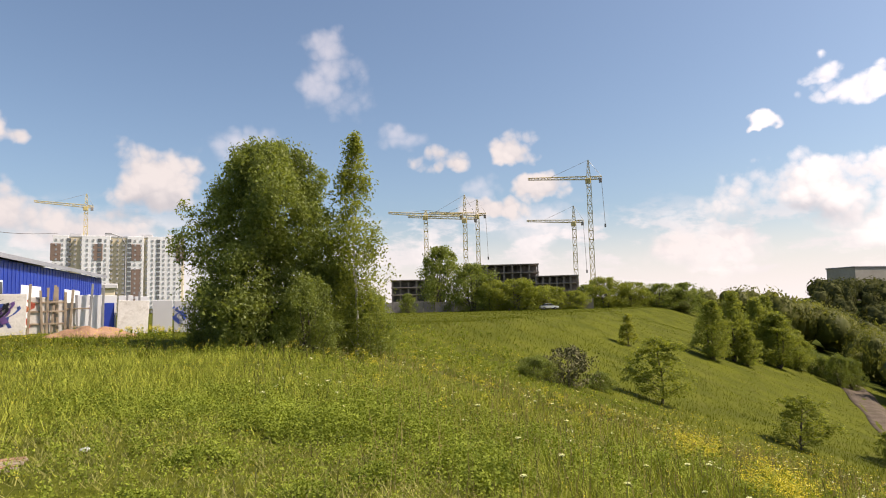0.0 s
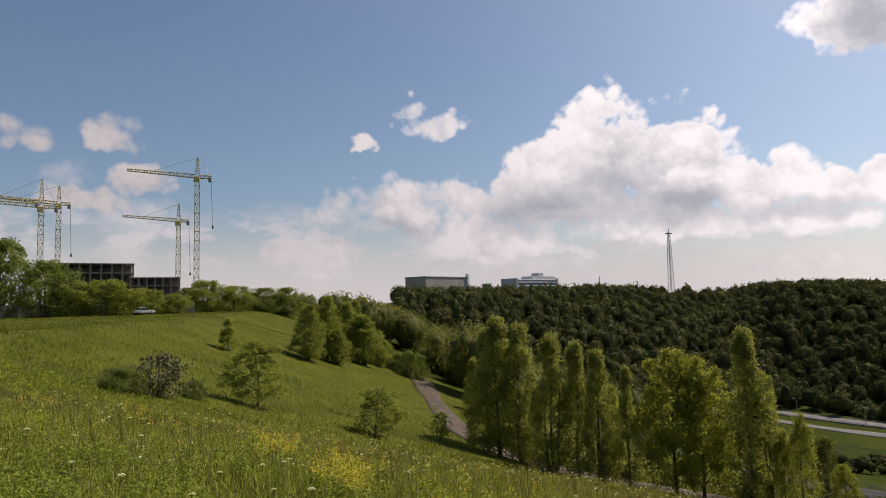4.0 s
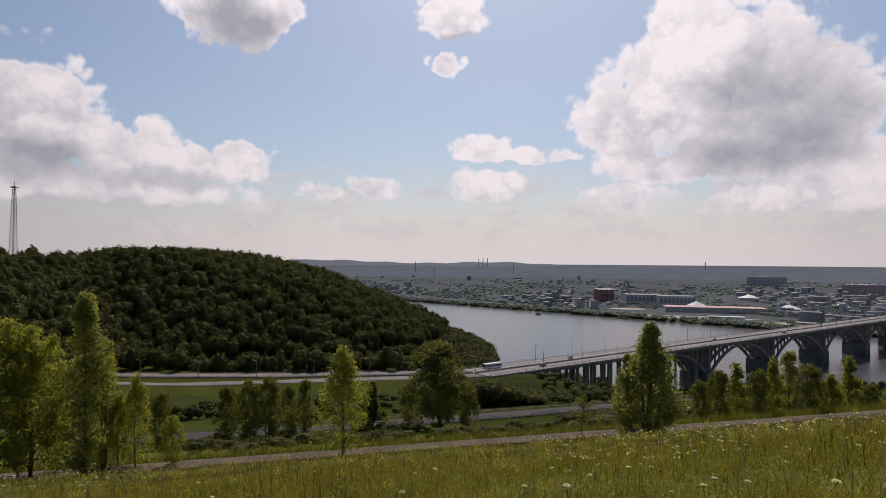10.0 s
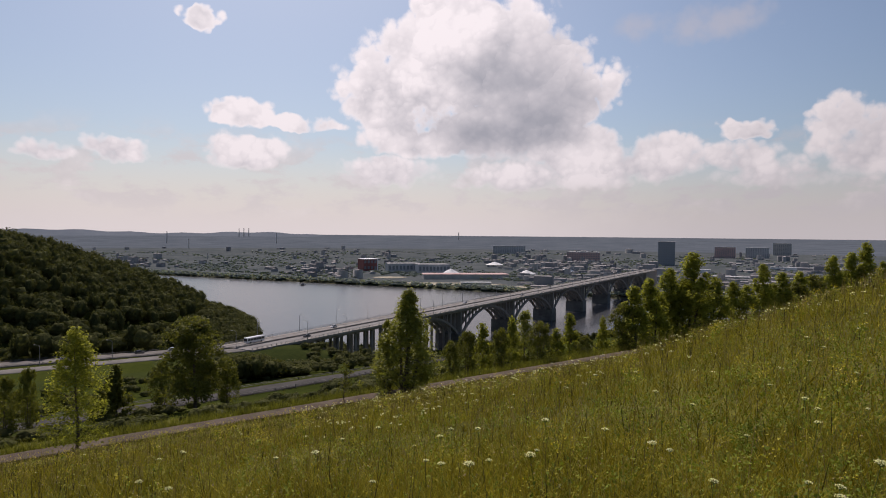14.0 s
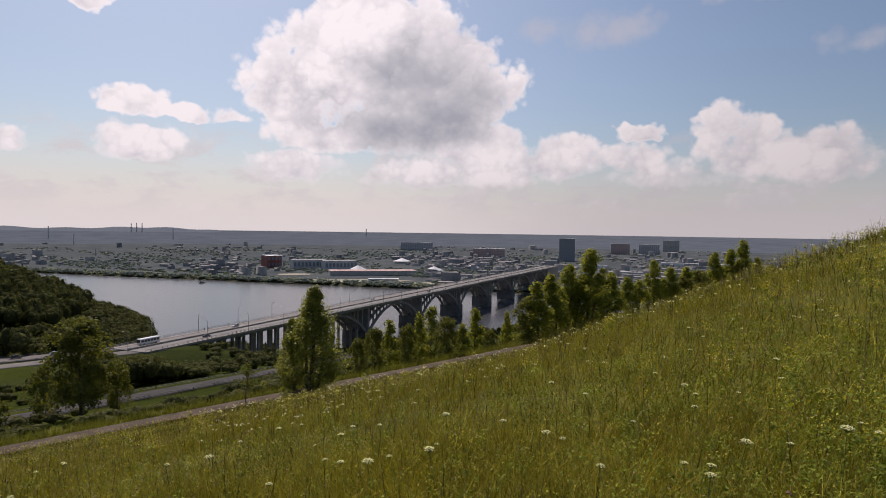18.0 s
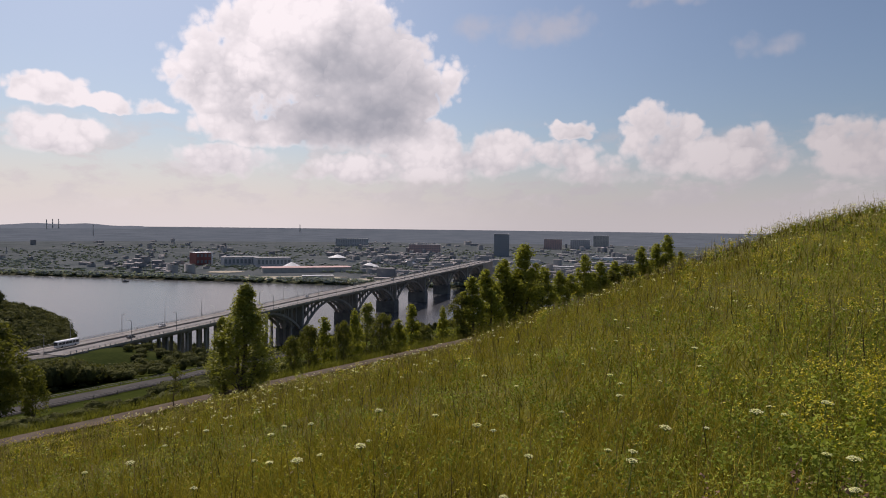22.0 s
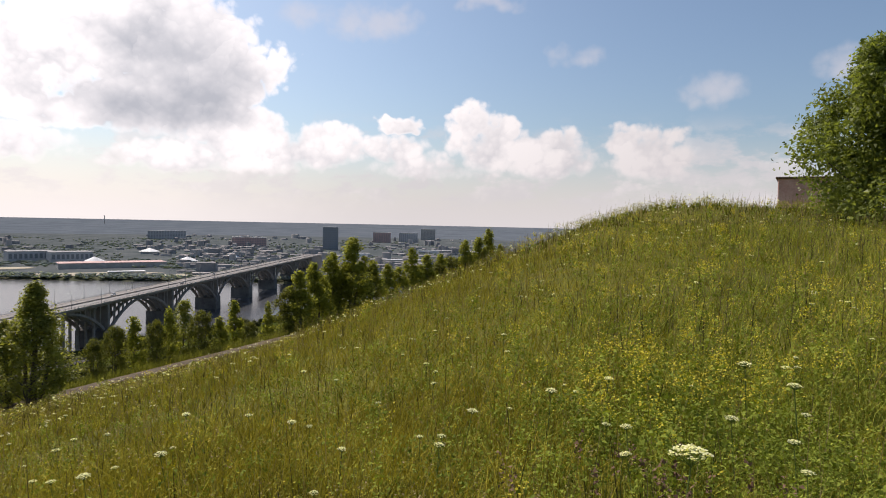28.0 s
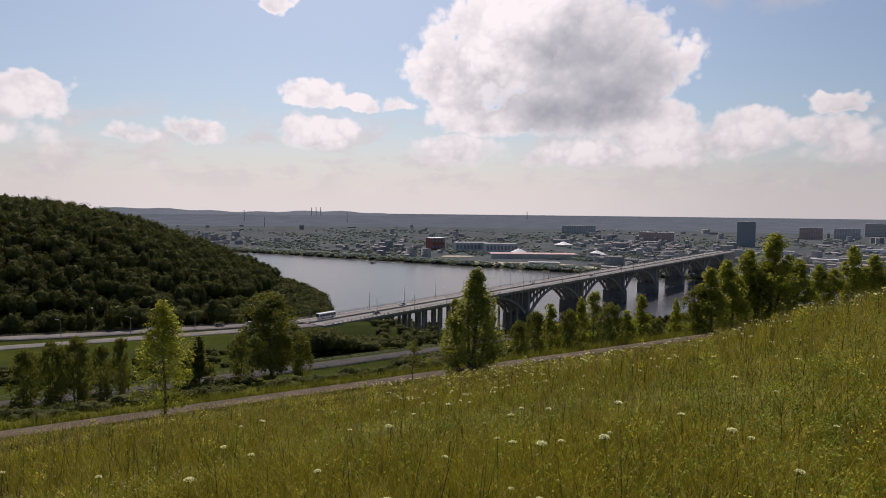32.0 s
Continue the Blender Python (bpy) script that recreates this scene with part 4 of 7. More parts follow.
for j, (b, top, wd, kind) in enumerate(((109.4, -9.8, 1.9, clump), (110.9, -8.9, 2.2, clump), (112.3, -8.2, 2.2, little), (113.9, -8.6, 2.0, clump), (114.9, -7.6, 1.8, little), (116.1, -7.0, 2.2, poplar_b), (117.5, -7.9, 2.2, clump), (118.9, -8.5, 2.0, little), (120.1, -7.1, 2.0, little), (121.4, -9.0, 1.6, clump), (122.9, -7.3, 1.3, little))):
    r = 53 / math.cos(radians(b - 72)) + 2.5 * (j % 3)
    put_tree(kind, b, r, top, deg=wd, turn=61 * j, first=j == 2, sink=0.3)

# ------------------------------------------------------------------ the north: tree, birch, hedge, grove
big_tree = make_tree("large_tree", "large dense green broadleaf tree beside the fence", 10, 0.3, lambda u: 3.3 * math.sqrt(max(0.1, 1 - (1.5 * u - 0.55) ** 2 * 0.92)), 61, 800, 130, 0.070, 0.80, M_LEAF_DEEP, 0.28, stems=3)
put_tree(big_tree, -17.3, 30, 14.1, wide=0.92, first=True, sink=0.5)
side_tree = make_tree("bushy_tree", "bushy green shrub tree at the large tree's foot", 5, 0.1, round_shape(2.2), 67, 180, 100, 0.070, 0.7, M_LEAF_DEEP, 0.12, stems=4, group="bushes by the large tree")
for j, (b, r, top, wd) in enumerate(((-22.0, 31, 2.6, .8), (-12.0, 29, 4.2, .8), (-8.6, 29, 1.6, .7), (-14, 27, 3.0, .8), (-19.6, 28, 2.0, .8))):
    put_tree(side_tree, b, r, top, wide=wd, turn=70 * j, first=j == 0, sink=0.4)
birch = make_tree("birch_tree", "slim light green birch tree with airy foliage", 10, 0.2, lambda u: 1.5 * (1.0 - u) ** 0.75 + 0.04, 71, 300, 40, 0.055, 0.33, M_LEAF_FRESH, 0.07, bark=M_BIRCH, spread=1.1, rise=1.7)
put_tree(birch, -9.8, 28.5, 15.3, wide=1.15, first=True)
hedge = make_tree("hedge_tree", "dense rounded green tree at the plateau's edge", 8, 0.1, round_shape(3.2), 73, 190, 62, 0.13, 1.0, M_LEAF_DEEP, 0.2, stems=4, group="trees along the plateau's edge")
light_hedge = make_tree("hedge_tree", "dense rounded light green tree at the plateau's edge", 8, 0.1, round_shape(3.2), 74, 190, 62, 0.13, 1.0, M_LEAF_FRESH, 0.2, stems=4, group="trees along the plateau's edge")
for j, (b, r, top, wd) in enumerate(((-2.2, 158, 5.0, 4.2), (0.7, 150, 3.4, 4.2), (2.4, 148, 1.8, 3.0), (4.8, 148, 1.9, 4.2), (7.2, 152, 1.2, 3.6), (9.9, 156, 0.7, 2.8), (12.4, 165, 1.8, 3.6), (14.6, 168, 1.3, 3.4), (17.0, 172, 1.1, 3.4), (19.0, 175, 1.1, 3.0), (-5.2, 150, 0.8, 1.6), (10.9, 170, 1.2, 2.4))):
    put_tree(hedge if j < 2 or j > 7 else light_hedge, b, r, top + 0.35, deg=wd, turn=47 * j, first=j in (0, 2), sink=0.3)
grove = make_tree("grove_tree", "broad light green poplar tree casting shade on the far meadow slope", 10, 0.8, lambda u: 2.6 * (1.04 - u) ** 0.6 * (0.55 + min(0.45, 1.6 * u)), 79, 200, 60, 0.115, 0.9, M_LEAF_FRESH, 0.2, stems=2, group="grove on the meadow slope")
for j, (b, foot, top, wd) in enumerate(((20.9, -5.0, -0.1, 2.6), (22.5, -5.2, 0.6, 2.5), (24.2, -5.0, 0.0, 2.4), (25.6, -5.6, -1.2, 3.0), (26.9, -5.7, -2.6, 2.2), (24.9, -4.8, 0.2, 2.2), (23.4, -5.5, -2.4, 2.0))):
    put_tree(grove, b, 70, top, base=foot, deg=wd, turn=59 * j, first=j == 0)
put_tree(little, 14.1, 60, -1.1, base=-3.8, deg=1.6, turn=30)
slope_tree = make_tree("young_tree", "young light green tree with sparse leaves on the slope", 5, 0.8, round_shape(1.3), 83, 120, 52, 0.065, 0.34, M_LEAF_FRESH, 0.07, group="young trees on the slope")
put_tree(slope_tree, 16.5, 25, -3.1, base=-8.7, deg=4.8, first=True)
put_tree(slope_tree, 26.8, 20, -7.6, base=-11.8, deg=4.2, turn=140)
put_tree(slope_tree, 32.4, 25, -9.8, base=-12.2, deg=1.8, turn=60)
dry = make_tree("dry_shrub", "brownish leafless-looking shrub on the slope", 3, 0.1, round_shape(2.0), 89, 110, 24, 0.10, 0.6, surface("dry_twigs", (0.10, 0.097, 0.045), (0.19, 0.175, 0.08), 0.5, 0.9, island=0.5), 0.08, stems=4, category="shrub")
put_tree(dry, 8.8, 25, -3.8, base=-7.3, deg=4.2, first=True)
put_tree(side_tree, 6.0, 30, -4.6, base=-6.6, deg=3.6, turn=13)
put_tree(side_tree, 11.6, 30, -6.0, base=-7.6, deg=2.2, turn=113)
for j, (b, foot, top, wd) in enumerate(((28.7, -6.3, -4.6, 1.4), (29.6, -6.8, -4.4, 1.7), (30.5, -7.1, -4.7, 1.5), (27.9, -6.0, -4.0, 1.2), (33.9, -6.8, -4.6, 1.2), (35.2, -6.4, -4.6, 1.4), (31.9, -5.6, -4.0, 1.4))):
    put_tree(side_tree, b, 70, top, base=foot, deg=wd, turn=33 * j)
# the south: tree by the wall
south_tree = make_tree("dense_tree", "dense dark green tree standing beside a wall", 7, 0.2, lambda u: 2.35 * math.sqrt(max(0.05, 1 - max(0.0, 1.35 * u - 0.42) ** 2)), 97, 600, 80, 0.078, 0.62, M_LEAF_DEEP, 0.18, stems=3)
put_tree(south_tree, 173.5, 25, 13.8, deg=10.6, first=True, sink=0.4)

# ------------------------------------------------------------------ woods on the spur, in the ravine and on the low ground
def ball(level):
    """Vertices and triangles of a ball of radius 1."""
    bm = bmesh.new()
    bmesh.ops.create_icosphere(bm, subdivisions=level, radius=1.0)
    made = np.array([v.co[:] for v in bm.verts]), np.array([[v.index for v in f.verts] for f in bm.faces])
    bm.free()
    return made


BALLS = {1: ball(1), 2: ball(2)}


def crown_block(rng, leaves, leaf):
    """One woodland crown of radius 1: a lumpy core under a coat of leaf sprays."""
    ICO_V, ICO_F = BALLS[2 if leaves > 30 else 1]
    lump = 1 + 0.18 * np.sin(ICO_V[:, 0:1] * 5 + rng.random() * 6) + 0.16 * np.sin(ICO_V[:, 1:2] * 6 + rng.random() * 6) + 0.14 * np.sin(ICO_V[:, 2:3] * 7 + rng.random() * 6)
    core = ICO_V * lump * 0.78
    d = rng.normal(size=(leaves, 3))
    d[:, 2] = np.abs(d[:, 2]) * 0.9 - 0.45 * rng.random(leaves)
    d /= np.linalg.norm(d, axis=1)[:, None]
    at = d * (0.76 + 0.30 * rng.random((leaves, 1))) * (1 + 0.22 * np.sin(5 * d[:, 0:1] + 3 * d[:, 1:2] + rng.random() * 6))
    nrm = d + 0.3 * rng.normal(size=(leaves, 3))
    nrm /= np.linalg.norm(nrm, axis=1)[:, None]
    a = np.cross(nrm, rng.normal(size=(leaves, 3)))
    a /= np.linalg.norm(a, axis=1)[:, None]
    b = np.cross(nrm, a)
    size = leaf * (0.5 + rng.random((leaves, 1)))
    tri = np.stack([at - a * size, at + a * size * 0.8 + b * size * 0.5, at + b * size * -0.9], 1).reshape(-1, 3)
    v = np.concatenate([core, tri])
    f = np.concatenate([ICO_F, len(core) + np.arange(3 * leaves).reshape(-1, 3)])
    return v, f


def woodland(name, spots, material, label, seed, leaves=220, leaf=0.2, kinds=7):
    """Many crowns joined. spots: rows x, y, z of the foot, crown radius, height."""
    rng = np.random.default_rng(seed)
    blocks = [crown_block(rng, leaves, leaf) for _ in range(kinds)]
    verts, faces, count = [], [], 0
    for i, (x, y, z, r, h) in enumerate(spots):
        v, f = blocks[i % kinds]
        c, s_ = math.cos(i * 2.399), math.sin(i * 2.399)
        turned = np.stack([v[:, 0] * c - v[:, 1] * s_, v[:, 0] * s_ + v[:, 1] * c, v[:, 2]], 1)
        verts.append(turned * (r, r, 0.46 * h) + (x, y, z + 0.56 * h))
        faces.append(f + count)
        count += len(v)
    return tagged(mesh_object(name, np.concatenate(verts), np.concatenate(faces), material), label, "woods", kind="stuff")


rng = np.random.default_rng(5)
spots, copse, young_wood = [], [], []
for gx_ in np.arange(60, 760, 6.8):
    for gy_ in np.arange(-70, 440, 6.8):
        x, y = gx_ + rng.uniform(-3.2, 3.2), gy_ + rng.uniform(-3.2, 3.2)
        r = math.hypot(x, y)
        b = math.degrees(math.atan2(x, y))
        e, n_ = x * E_WAY[0] + y * E_WAY[1], x * N_WAY[0] + y * N_WAY[1]
        ep = e - float(hollow(n_))
        if ep < 58 or b < 12 or r > 790:
            continue
        z = ground(x, y)
        crest_y = 400 if x < 420 else 320
        if y > crest_y or (x > 730 and y > 90) or z < 1.0:
            continue
        if e > 232 and n_ < 112 and (e < float(np.interp(n_, [-120, -66, 0, 67, 112], [362, 341, 324, 313, 312])) or n_ > 95 and e < 330):
            if not (e < 262 and n_ > 20):
                if b > 59:
                    continue
        if n_ > 90 and e > 285:
            # under and beside the bridge only low growth by the bank
            s_ = (x - BRIDGE_AT.x) * 0.640 + (y - BRIDGE_AT.y) * -0.768
            t_ = (x - BRIDGE_AT.x) * 0.768 + (y - BRIDGE_AT.y) * 0.640
            if abs(t_) < 17 or t_ < -10:
                continue
        if 160 < e < 180 and b > 40:
            continue
        if e < 232 and b > 57:
            continue
        if b > 40 and e < 160:
            continue
        # clearings
        if (x - 205) ** 2 / 900 + (y - 190) ** 2 / 260 < 1 or (x - 250) ** 2 / 1200 + (y - 150) ** 2 / 240 < 1 or (x - 345) ** 2 / 500 + (y - 150) ** 2 / 150 < 1:
            continue
        r_c = rng.uniform(2.4, 5.8)
        if b > 89.5 and r > 325:
            low_h = EYE + r * math.tan(radians(float(np.interp(b, [89.5, 92.6, 96.4, 100, 103], [-6.3, -7.95, -9.0, -9.9, -10.8])))) - z
            if low_h < 1.5:
                continue
            (spots).append((x, y, z - 0.6, min(r_c, 0.6 * low_h), min(low_h, 8)))
            continue
        h = rng.uniform(7.0, 14.0) * (0.6 if z < 20 else 1.0)
        if b > 60 and e < 300:
            h = min(h, EYE + r * math.tan(radians(-12.4 if b < 84 else -11.3)) - z)
            if h < 1.5:
                continue
            r_c = min(r_c, 0.7 * h)
        (spots if e > 215 or r > 260 else young_wood).append((x, y, z - 0.6, r_c, h))
woods = woodland("woods", spots, M_WOODS, "dense dark green deciduous woods covering the hill", 6, 190, 0.15)
woodland("ravine_woods", young_wood, M_LEAF_DARK, "dark green trees filling the ravine", 7, 900, 0.07)
# brush on the low ground below the bridge's end
brush = []
for k in range(2000):
    b, r = rng.uniform(86.5, 107), rng.uniform(190, 350)
    p = bearing(b, r)
    e, n_ = p.x * E_WAY[0] + p.y * E_WAY[1], p.x * N_WAY[0] + p.y * N_WAY[1]
    t_ = (p.x - BRIDGE_AT.x) * 0.768 + (p.y - BRIDGE_AT.y) * 0.640
    if e < 188 + 0.0006 * n_ * n_ or (n_ < 120 and e > 284) or t_ > -13 or (b < 88.5 and r > 270):
        continue
    h = min(rng.uniform(6, 11), EYE + r * math.tan(radians(-10.5 - 0.36 * max(0, b - 92) - 0.5 * rng.random())) - ground(p.x, p.y))
    if h < 1.5:
        continue
    brush.append((p.x, p.y, ground(p.x, p.y) - 0.4, rng.uniform(2.0, 3.8), h))
for k in range(260):
    b, r = rng.uniform(96, 113), rng.uniform(185, 330)
    p = bearing(b, r)
    e = p.x * E_WAY[0] + p.y * E_WAY[1]
    if e < 184:
        continue
    h = rng.uniform(2, 4.5)
    brush.append((p.x, p.y, ground(p.x, p.y) - 0.4, rng.uniform(1.6, 3.0), h))
for k in range(60):
    b, r = rng.uniform(58, 86), rng.uniform(200, 240)
    p = bearing(b, r)
    brush.append((p.x, p.y, ground(p.x, p.y) - 0.4, rng.uniform(1.2, 2.2), rng.uniform(2, 4.5)))
woodland("brush", brush, M_WOODS, "thick dark green brush below the bridge's end", 8, 150, 0.14)
scrub = []
for k in range(1500):
    n_ = rng.uniform(-45, 150)
    e = rng.uniform(54, 160) if k % 3 else rng.uniform(178, 240)
    p = slope_place(e, n_)
    b = math.degrees(math.atan2(p[0], p[1]))
    if b < 56 or (b < 64 and e < 150) or math.sin(e * 0.07 + 2.1 * math.sin(n_ * 0.05)) + rng.normal() * 0.5 < 0.1:
        continue
    h = rng.uniform(0.8, 2.2) * (1.2 if e > 110 else 0.8)
    scrub.append((*p, ground(*p) - 0.2, h * rng.uniform(0.6, 1.1), h))
woodland("scrub", scrub, M_WOODS, "low dark green scrub below the path", 18, 110, 0.14)
hedgerow = []
for k in range(150):
    b, r = rng.uniform(9, 30), rng.uniform(172, 240)
    if b > 20 and r < 200:
        continue
    p = bearing(b, r)
    z = ground(p.x, p.y)
    h = EYE + r * math.tan(radians(rng.uniform(-0.6, 0.95))) - z
    h = max(3.0, min(h, 13))
    hedgerow.append((p.x, p.y, z - 0.3, max(rng.uniform(2.0, 3.6), 0.34 * h), h))
woodland("plateau_woods", hedgerow, M_LEAF_DARK, "line of green trees along the plateau", 9, 420, 0.09)
bank = []
for k in range(260):
    n_ = rng.uniform(150, 560)
    e = float(river_shore(n_)) - rng.uniform(4, 40)
    p = slope_place(e, n_)
    t_ = (p[0] - BRIDGE_AT.x) * 0.768 + (p[1] - BRIDGE_AT.y) * 0.640
    if abs(t_) < 16:
        continue
    bank.append((p[0], p[1], ground(*p) - 0.4, rng.uniform(1.8, 3.4), rng.uniform(4, 8)))
woodland("bank_brush", bank, M_WOODS, "low trees and brush along the river bank", 10, 160, 0.12)

# ------------------------------------------------------------------ the town across the river
M_TOWN = surface("town_walls", (0.20, 0.205, 0.215), (0.44, 0.425, 0.41), 0.01, 0.9, island=0.9, spec=0.0)
M_ROOFS = surface("roofscape", (0.08, 0.083, 0.09), (0.40, 0.37, 0.355), 0.01, 0.9, island=0.9, spec=0.0)
M_WHITE = surface("white_panels", (0.62, 0.62, 0.61), (0.80, 0.80, 0.79), 0.05, 0.6, stain=((0.45, 0.44, 0.42), 0.3))
M_REDWALL = surface("dark_red_wall", (0.20, 0.07, 0.06), (0.30, 0.11, 0.09), 0.05, 0.8)
M_PINK = surface("pinkish_wall", (0.42, 0.28, 0.26), (0.55, 0.38, 0.34), 0.03, 0.85)
# dark glazing lifted to blue-grey, with the haze over the river in its colour
M_HAZED_TOWER = surface("hazed_glass_tower", (0.20, 0.225, 0.245), (0.26, 0.285, 0.305), 0.02, 0.6)
M_GREYWALL = surface("grey_wall", (0.40, 0.40, 0.40), (0.54, 0.535, 0.53), 0.02, 0.85, stain=((0.2, 0.2, 0.2), 0.4))
M_SAND = surface("bare_sand", (0.30, 0.26, 0.19), (0.44, 0.39, 0.29), 0.02, 0.95)

SPOTS_V = np.array([(-1, -1, 0), (1, -1, 0), (1, 1, 0), (-1, 1, 0), (-1, -1, 1), (1, -1, 1), (1, 1, 1), (-1, 1, 1)], float)
SPOTS_F = np.array([(0, 1, 5, 4), (1, 2, 6, 5), (2, 3, 7, 6), (3, 0, 4, 7)])
wall_v, wall_f, roof_v, roof_f = [], [], [], []
far_trees = []
rng = np.random.default_rng(12)
count = 0
for k in range(8000):
    b = rng.uniform(66, 166)
    r = 900 * math.exp(rng.uniform(0.0, 1.62))
    p = bearing(b, r)
    c = 0.722 * p.x - 0.692 * p.y
    if c < 905 or r > 4500 or (c < 1010 and 101 < b < 116) or r > 2700 or (r > 1900 and k % 2):
        continue
    s_ = (p.x - BRIDGE_AT.x) * 0.640 + (p.y - BRIDGE_AT.y) * -0.768
    t_ = (p.x - BRIDGE_AT.x) * 0.768 + (p.y - BRIDGE_AT.y) * 0.640
    if abs(t_) < 24 and s_ < 900:
        continue
    z = ground(p.x, p.y)
    town = math.sin(b * 0.33) + math.sin(r / 170 + b * 0.2) * 0.8 + (0.5 if b > 112 else -0.3)
    if town + rng.normal() * 0.7 > 0.6 and k % 3:
        a = 0.5 + 0.35 * round(rng.uniform(-1, 1)) + 0.05 * rng.normal()
        lx, ly, h = 4 + 12 * rng.random() ** 2, rng.uniform(3, 7), rng.choice([4, 5, 6, 9, 9, 15, 16], p=[.24, .2, .2, .12, .12, .06, .06])
        q = SPOTS_V * (lx, ly, h)
        q = np.stack([q[:, 0] * math.cos(a) - q[:, 1] * math.sin(a) + p.x, q[:, 0] * math.sin(a) + q[:, 1] * math.cos(a) + p.y, q[:, 2] + z - 1], 1)
        wall_v.append(q)
        wall_f.append(SPOTS_F + count)
        roof_v.append(np.concatenate([q[4:] + (0, 0, 0.05), q[4:6] * 0.5 + q[6:8][::-1] * 0.5 + (0, 0, 0.12 * ly + 0.3)]))
        kf = len(roof_f) * 6
        roof_f.append(np.array([(0, 1, 5, 4), (2, 3, 4, 5)]) + kf)
        count += 8
    elif r < 1280:
        far_trees.append((p.x, p.y, z - 1.0, rng.uniform(4, 9), rng.uniform(4, 7)))
tagged(mesh_object("town_buildings", np.concatenate(wall_v), np.concatenate(wall_f), M_TOWN), "many small distant houses and blocks across the river", "buildings", kind="stuff")
tagged(mesh_object("roofscape", np.concatenate(roof_v), np.concatenate(roof_f), M_ROOFS), "pale roofs of distant houses across the river", "roofs", kind="stuff")
for k in range(14000):
    b, r = rng.uniform(66, 166), 980 * math.exp(rng.uniform(0.0, 0.9))
    p = bearing(b, r)
    c = 0.722 * p.x - 0.692 * p.y
    if c < 930 or (c < 1040 and 101 < b < 118) or rng.random() > 0.35 + 0.4 * math.sin(b * 0.9 + r * 0.011) + 0.35 * math.sin(b * 0.37 - r * 0.004):
        continue
    far_trees.append((p.x, p.y, ground(p.x, p.y) - 1.0, rng.uniform(3, 7), rng.uniform(3, 5.5)))
woodland("far_woods", far_trees, M_WOODS_HAZED, "distant trees between the town's houses, haze painted into their grey-green", 13, 0, 0.4)
far_bank = []
for k in range(1300):
    y = rng.uniform(-900, 260)
    base_c = 846 + abs(rng.normal()) * 13
    x = (base_c + 0.692 * y) / 0.722
    far_bank.append((x, y, ground(x, y) - 0.5, rng.uniform(3, 6), rng.uniform(3, 6.0)))
woodland("far_bank_trees", far_bank, M_WOODS_HAZED, "distant trees along the far river bank, haze painted into their colour", 14, 10, 0.3)


M_FARGLASS = surface("dull_window_glass", (0.16, 0.17, 0.18), (0.24, 0.25, 0.26), 0.2, 0.5)


def block(name, label, b, r, wide, deep, tall, material, roof=None, turn=None, rows=0, cols=0, base=None, category="building", win=None):
    """A building that faces the hill, with a roof slab with parapet and rows of windows."""
    p = bearing(b, r)
    z = ground(p.x, p.y) if base is None else base
    ob = thing(name, label, category, pose(p.x, p.y, z, 0, 0, -b if turn is None else turn))
    bm = bmesh.new()
    box(bm, (-wide / 2, -deep / 2, -3), (wide / 2, deep / 2, tall), 0.1)
    part("wall", bm, material, ob)
    bm = bmesh.new()
    box(bm, (-wide / 2 - 0.4, -deep / 2 - 0.4, tall - 0.3), (wide / 2 + 0.4, deep / 2 + 0.4, tall + 0.6), 0.15)
    part("roof", bm, roof or M_GREYWALL, ob)
    pane = None
    for i in range(rows):
        for j in range(cols):
            if pane is None:
                bm = bmesh.new()
                box(bm, (-0.3 * wide / cols, -0.12, -0.24 * tall / rows), (0.3 * wide / cols, 0.1, 0.24 * tall / rows))
                one = part("window", bm, win or M_FARGLASS, ob)
                pane = one.data
            else:
                one = new("window", pane)
                one.parent = ob
            one.matrix_basis = pose(-wide / 2 + wide * (j + 0.5) / cols, -deep / 2, tall * (i + 0.55) / rows)
    return ob


block("tower_block", "tall dark glazed tower block standing across the river", 128.2, 1750, 42, 26, 62, M_HAZED_TOWER, rows=10, cols=7)
red = block("factory_building", "dark red and white factory building on the far bank", 101.7, 1330, 30, 34, 24, M_REDWALL, M_WHITE, turn=-80, rows=2, cols=4)
bm = bmesh.new()
box(bm, (15.2, -17, -2), (17.5, 17, 25), 0.1)
part("white_side_wall", bm, M_WHITE, red)
block("grey_hall", "long grey factory hall on the far bank", 104.9, 1290, 66, 40, 17, M_GREYWALL, M_TOWN, turn=-95, rows=1, cols=9)
block("grey_hall", "long pale grey factory hall on the far bank", 107.6, 1260, 64, 40, 17, M_GREYWALL, M_TOWN, turn=-95, rows=1, cols=9)
block("warehouse", "long low warehouse with a pale roof on the far bank", 110.6, 1110, 150, 40, 8, M_PALE, M_PINK, turn=-102)
block("shed", "long narrow pale shed on sandy ground by the river", 111.6, 960, 46, 10, 5, M_PALE, M_WHITE, turn=-105)
for b, r, w_, word in ((109.3, 1190, 26, "white"), (116.2, 1180, 30, "white"), (119.8, 1290, 26, "white"), (113.3, 1500, 36, "white")):
    p = bearing(b, r)
    ob = thing("tent_hall", f"{word} tent-roofed hall across the river", "hall", pose(p.x, p.y, ground(p.x, p.y), 0, 0, -b))
    bm = bmesh.new()
    bmesh.ops.create_cone(bm, cap_ends=True, segments=10, radius1=w_ * 0.62, radius2=1.0, depth=7, matrix=Matrix.Translation((0, 0, 8.5)) @ Matrix.Diagonal((1, 0.7, 1, 1)))
    part("roof", bm, M_WHITE, ob)
    bm = bmesh.new()
    box(bm, (-w_ / 2, -w_ / 3, -2), (w_ / 2, w_ / 3, 5.2), 0.1)
    part("wall", bm, M_PALE, ob)
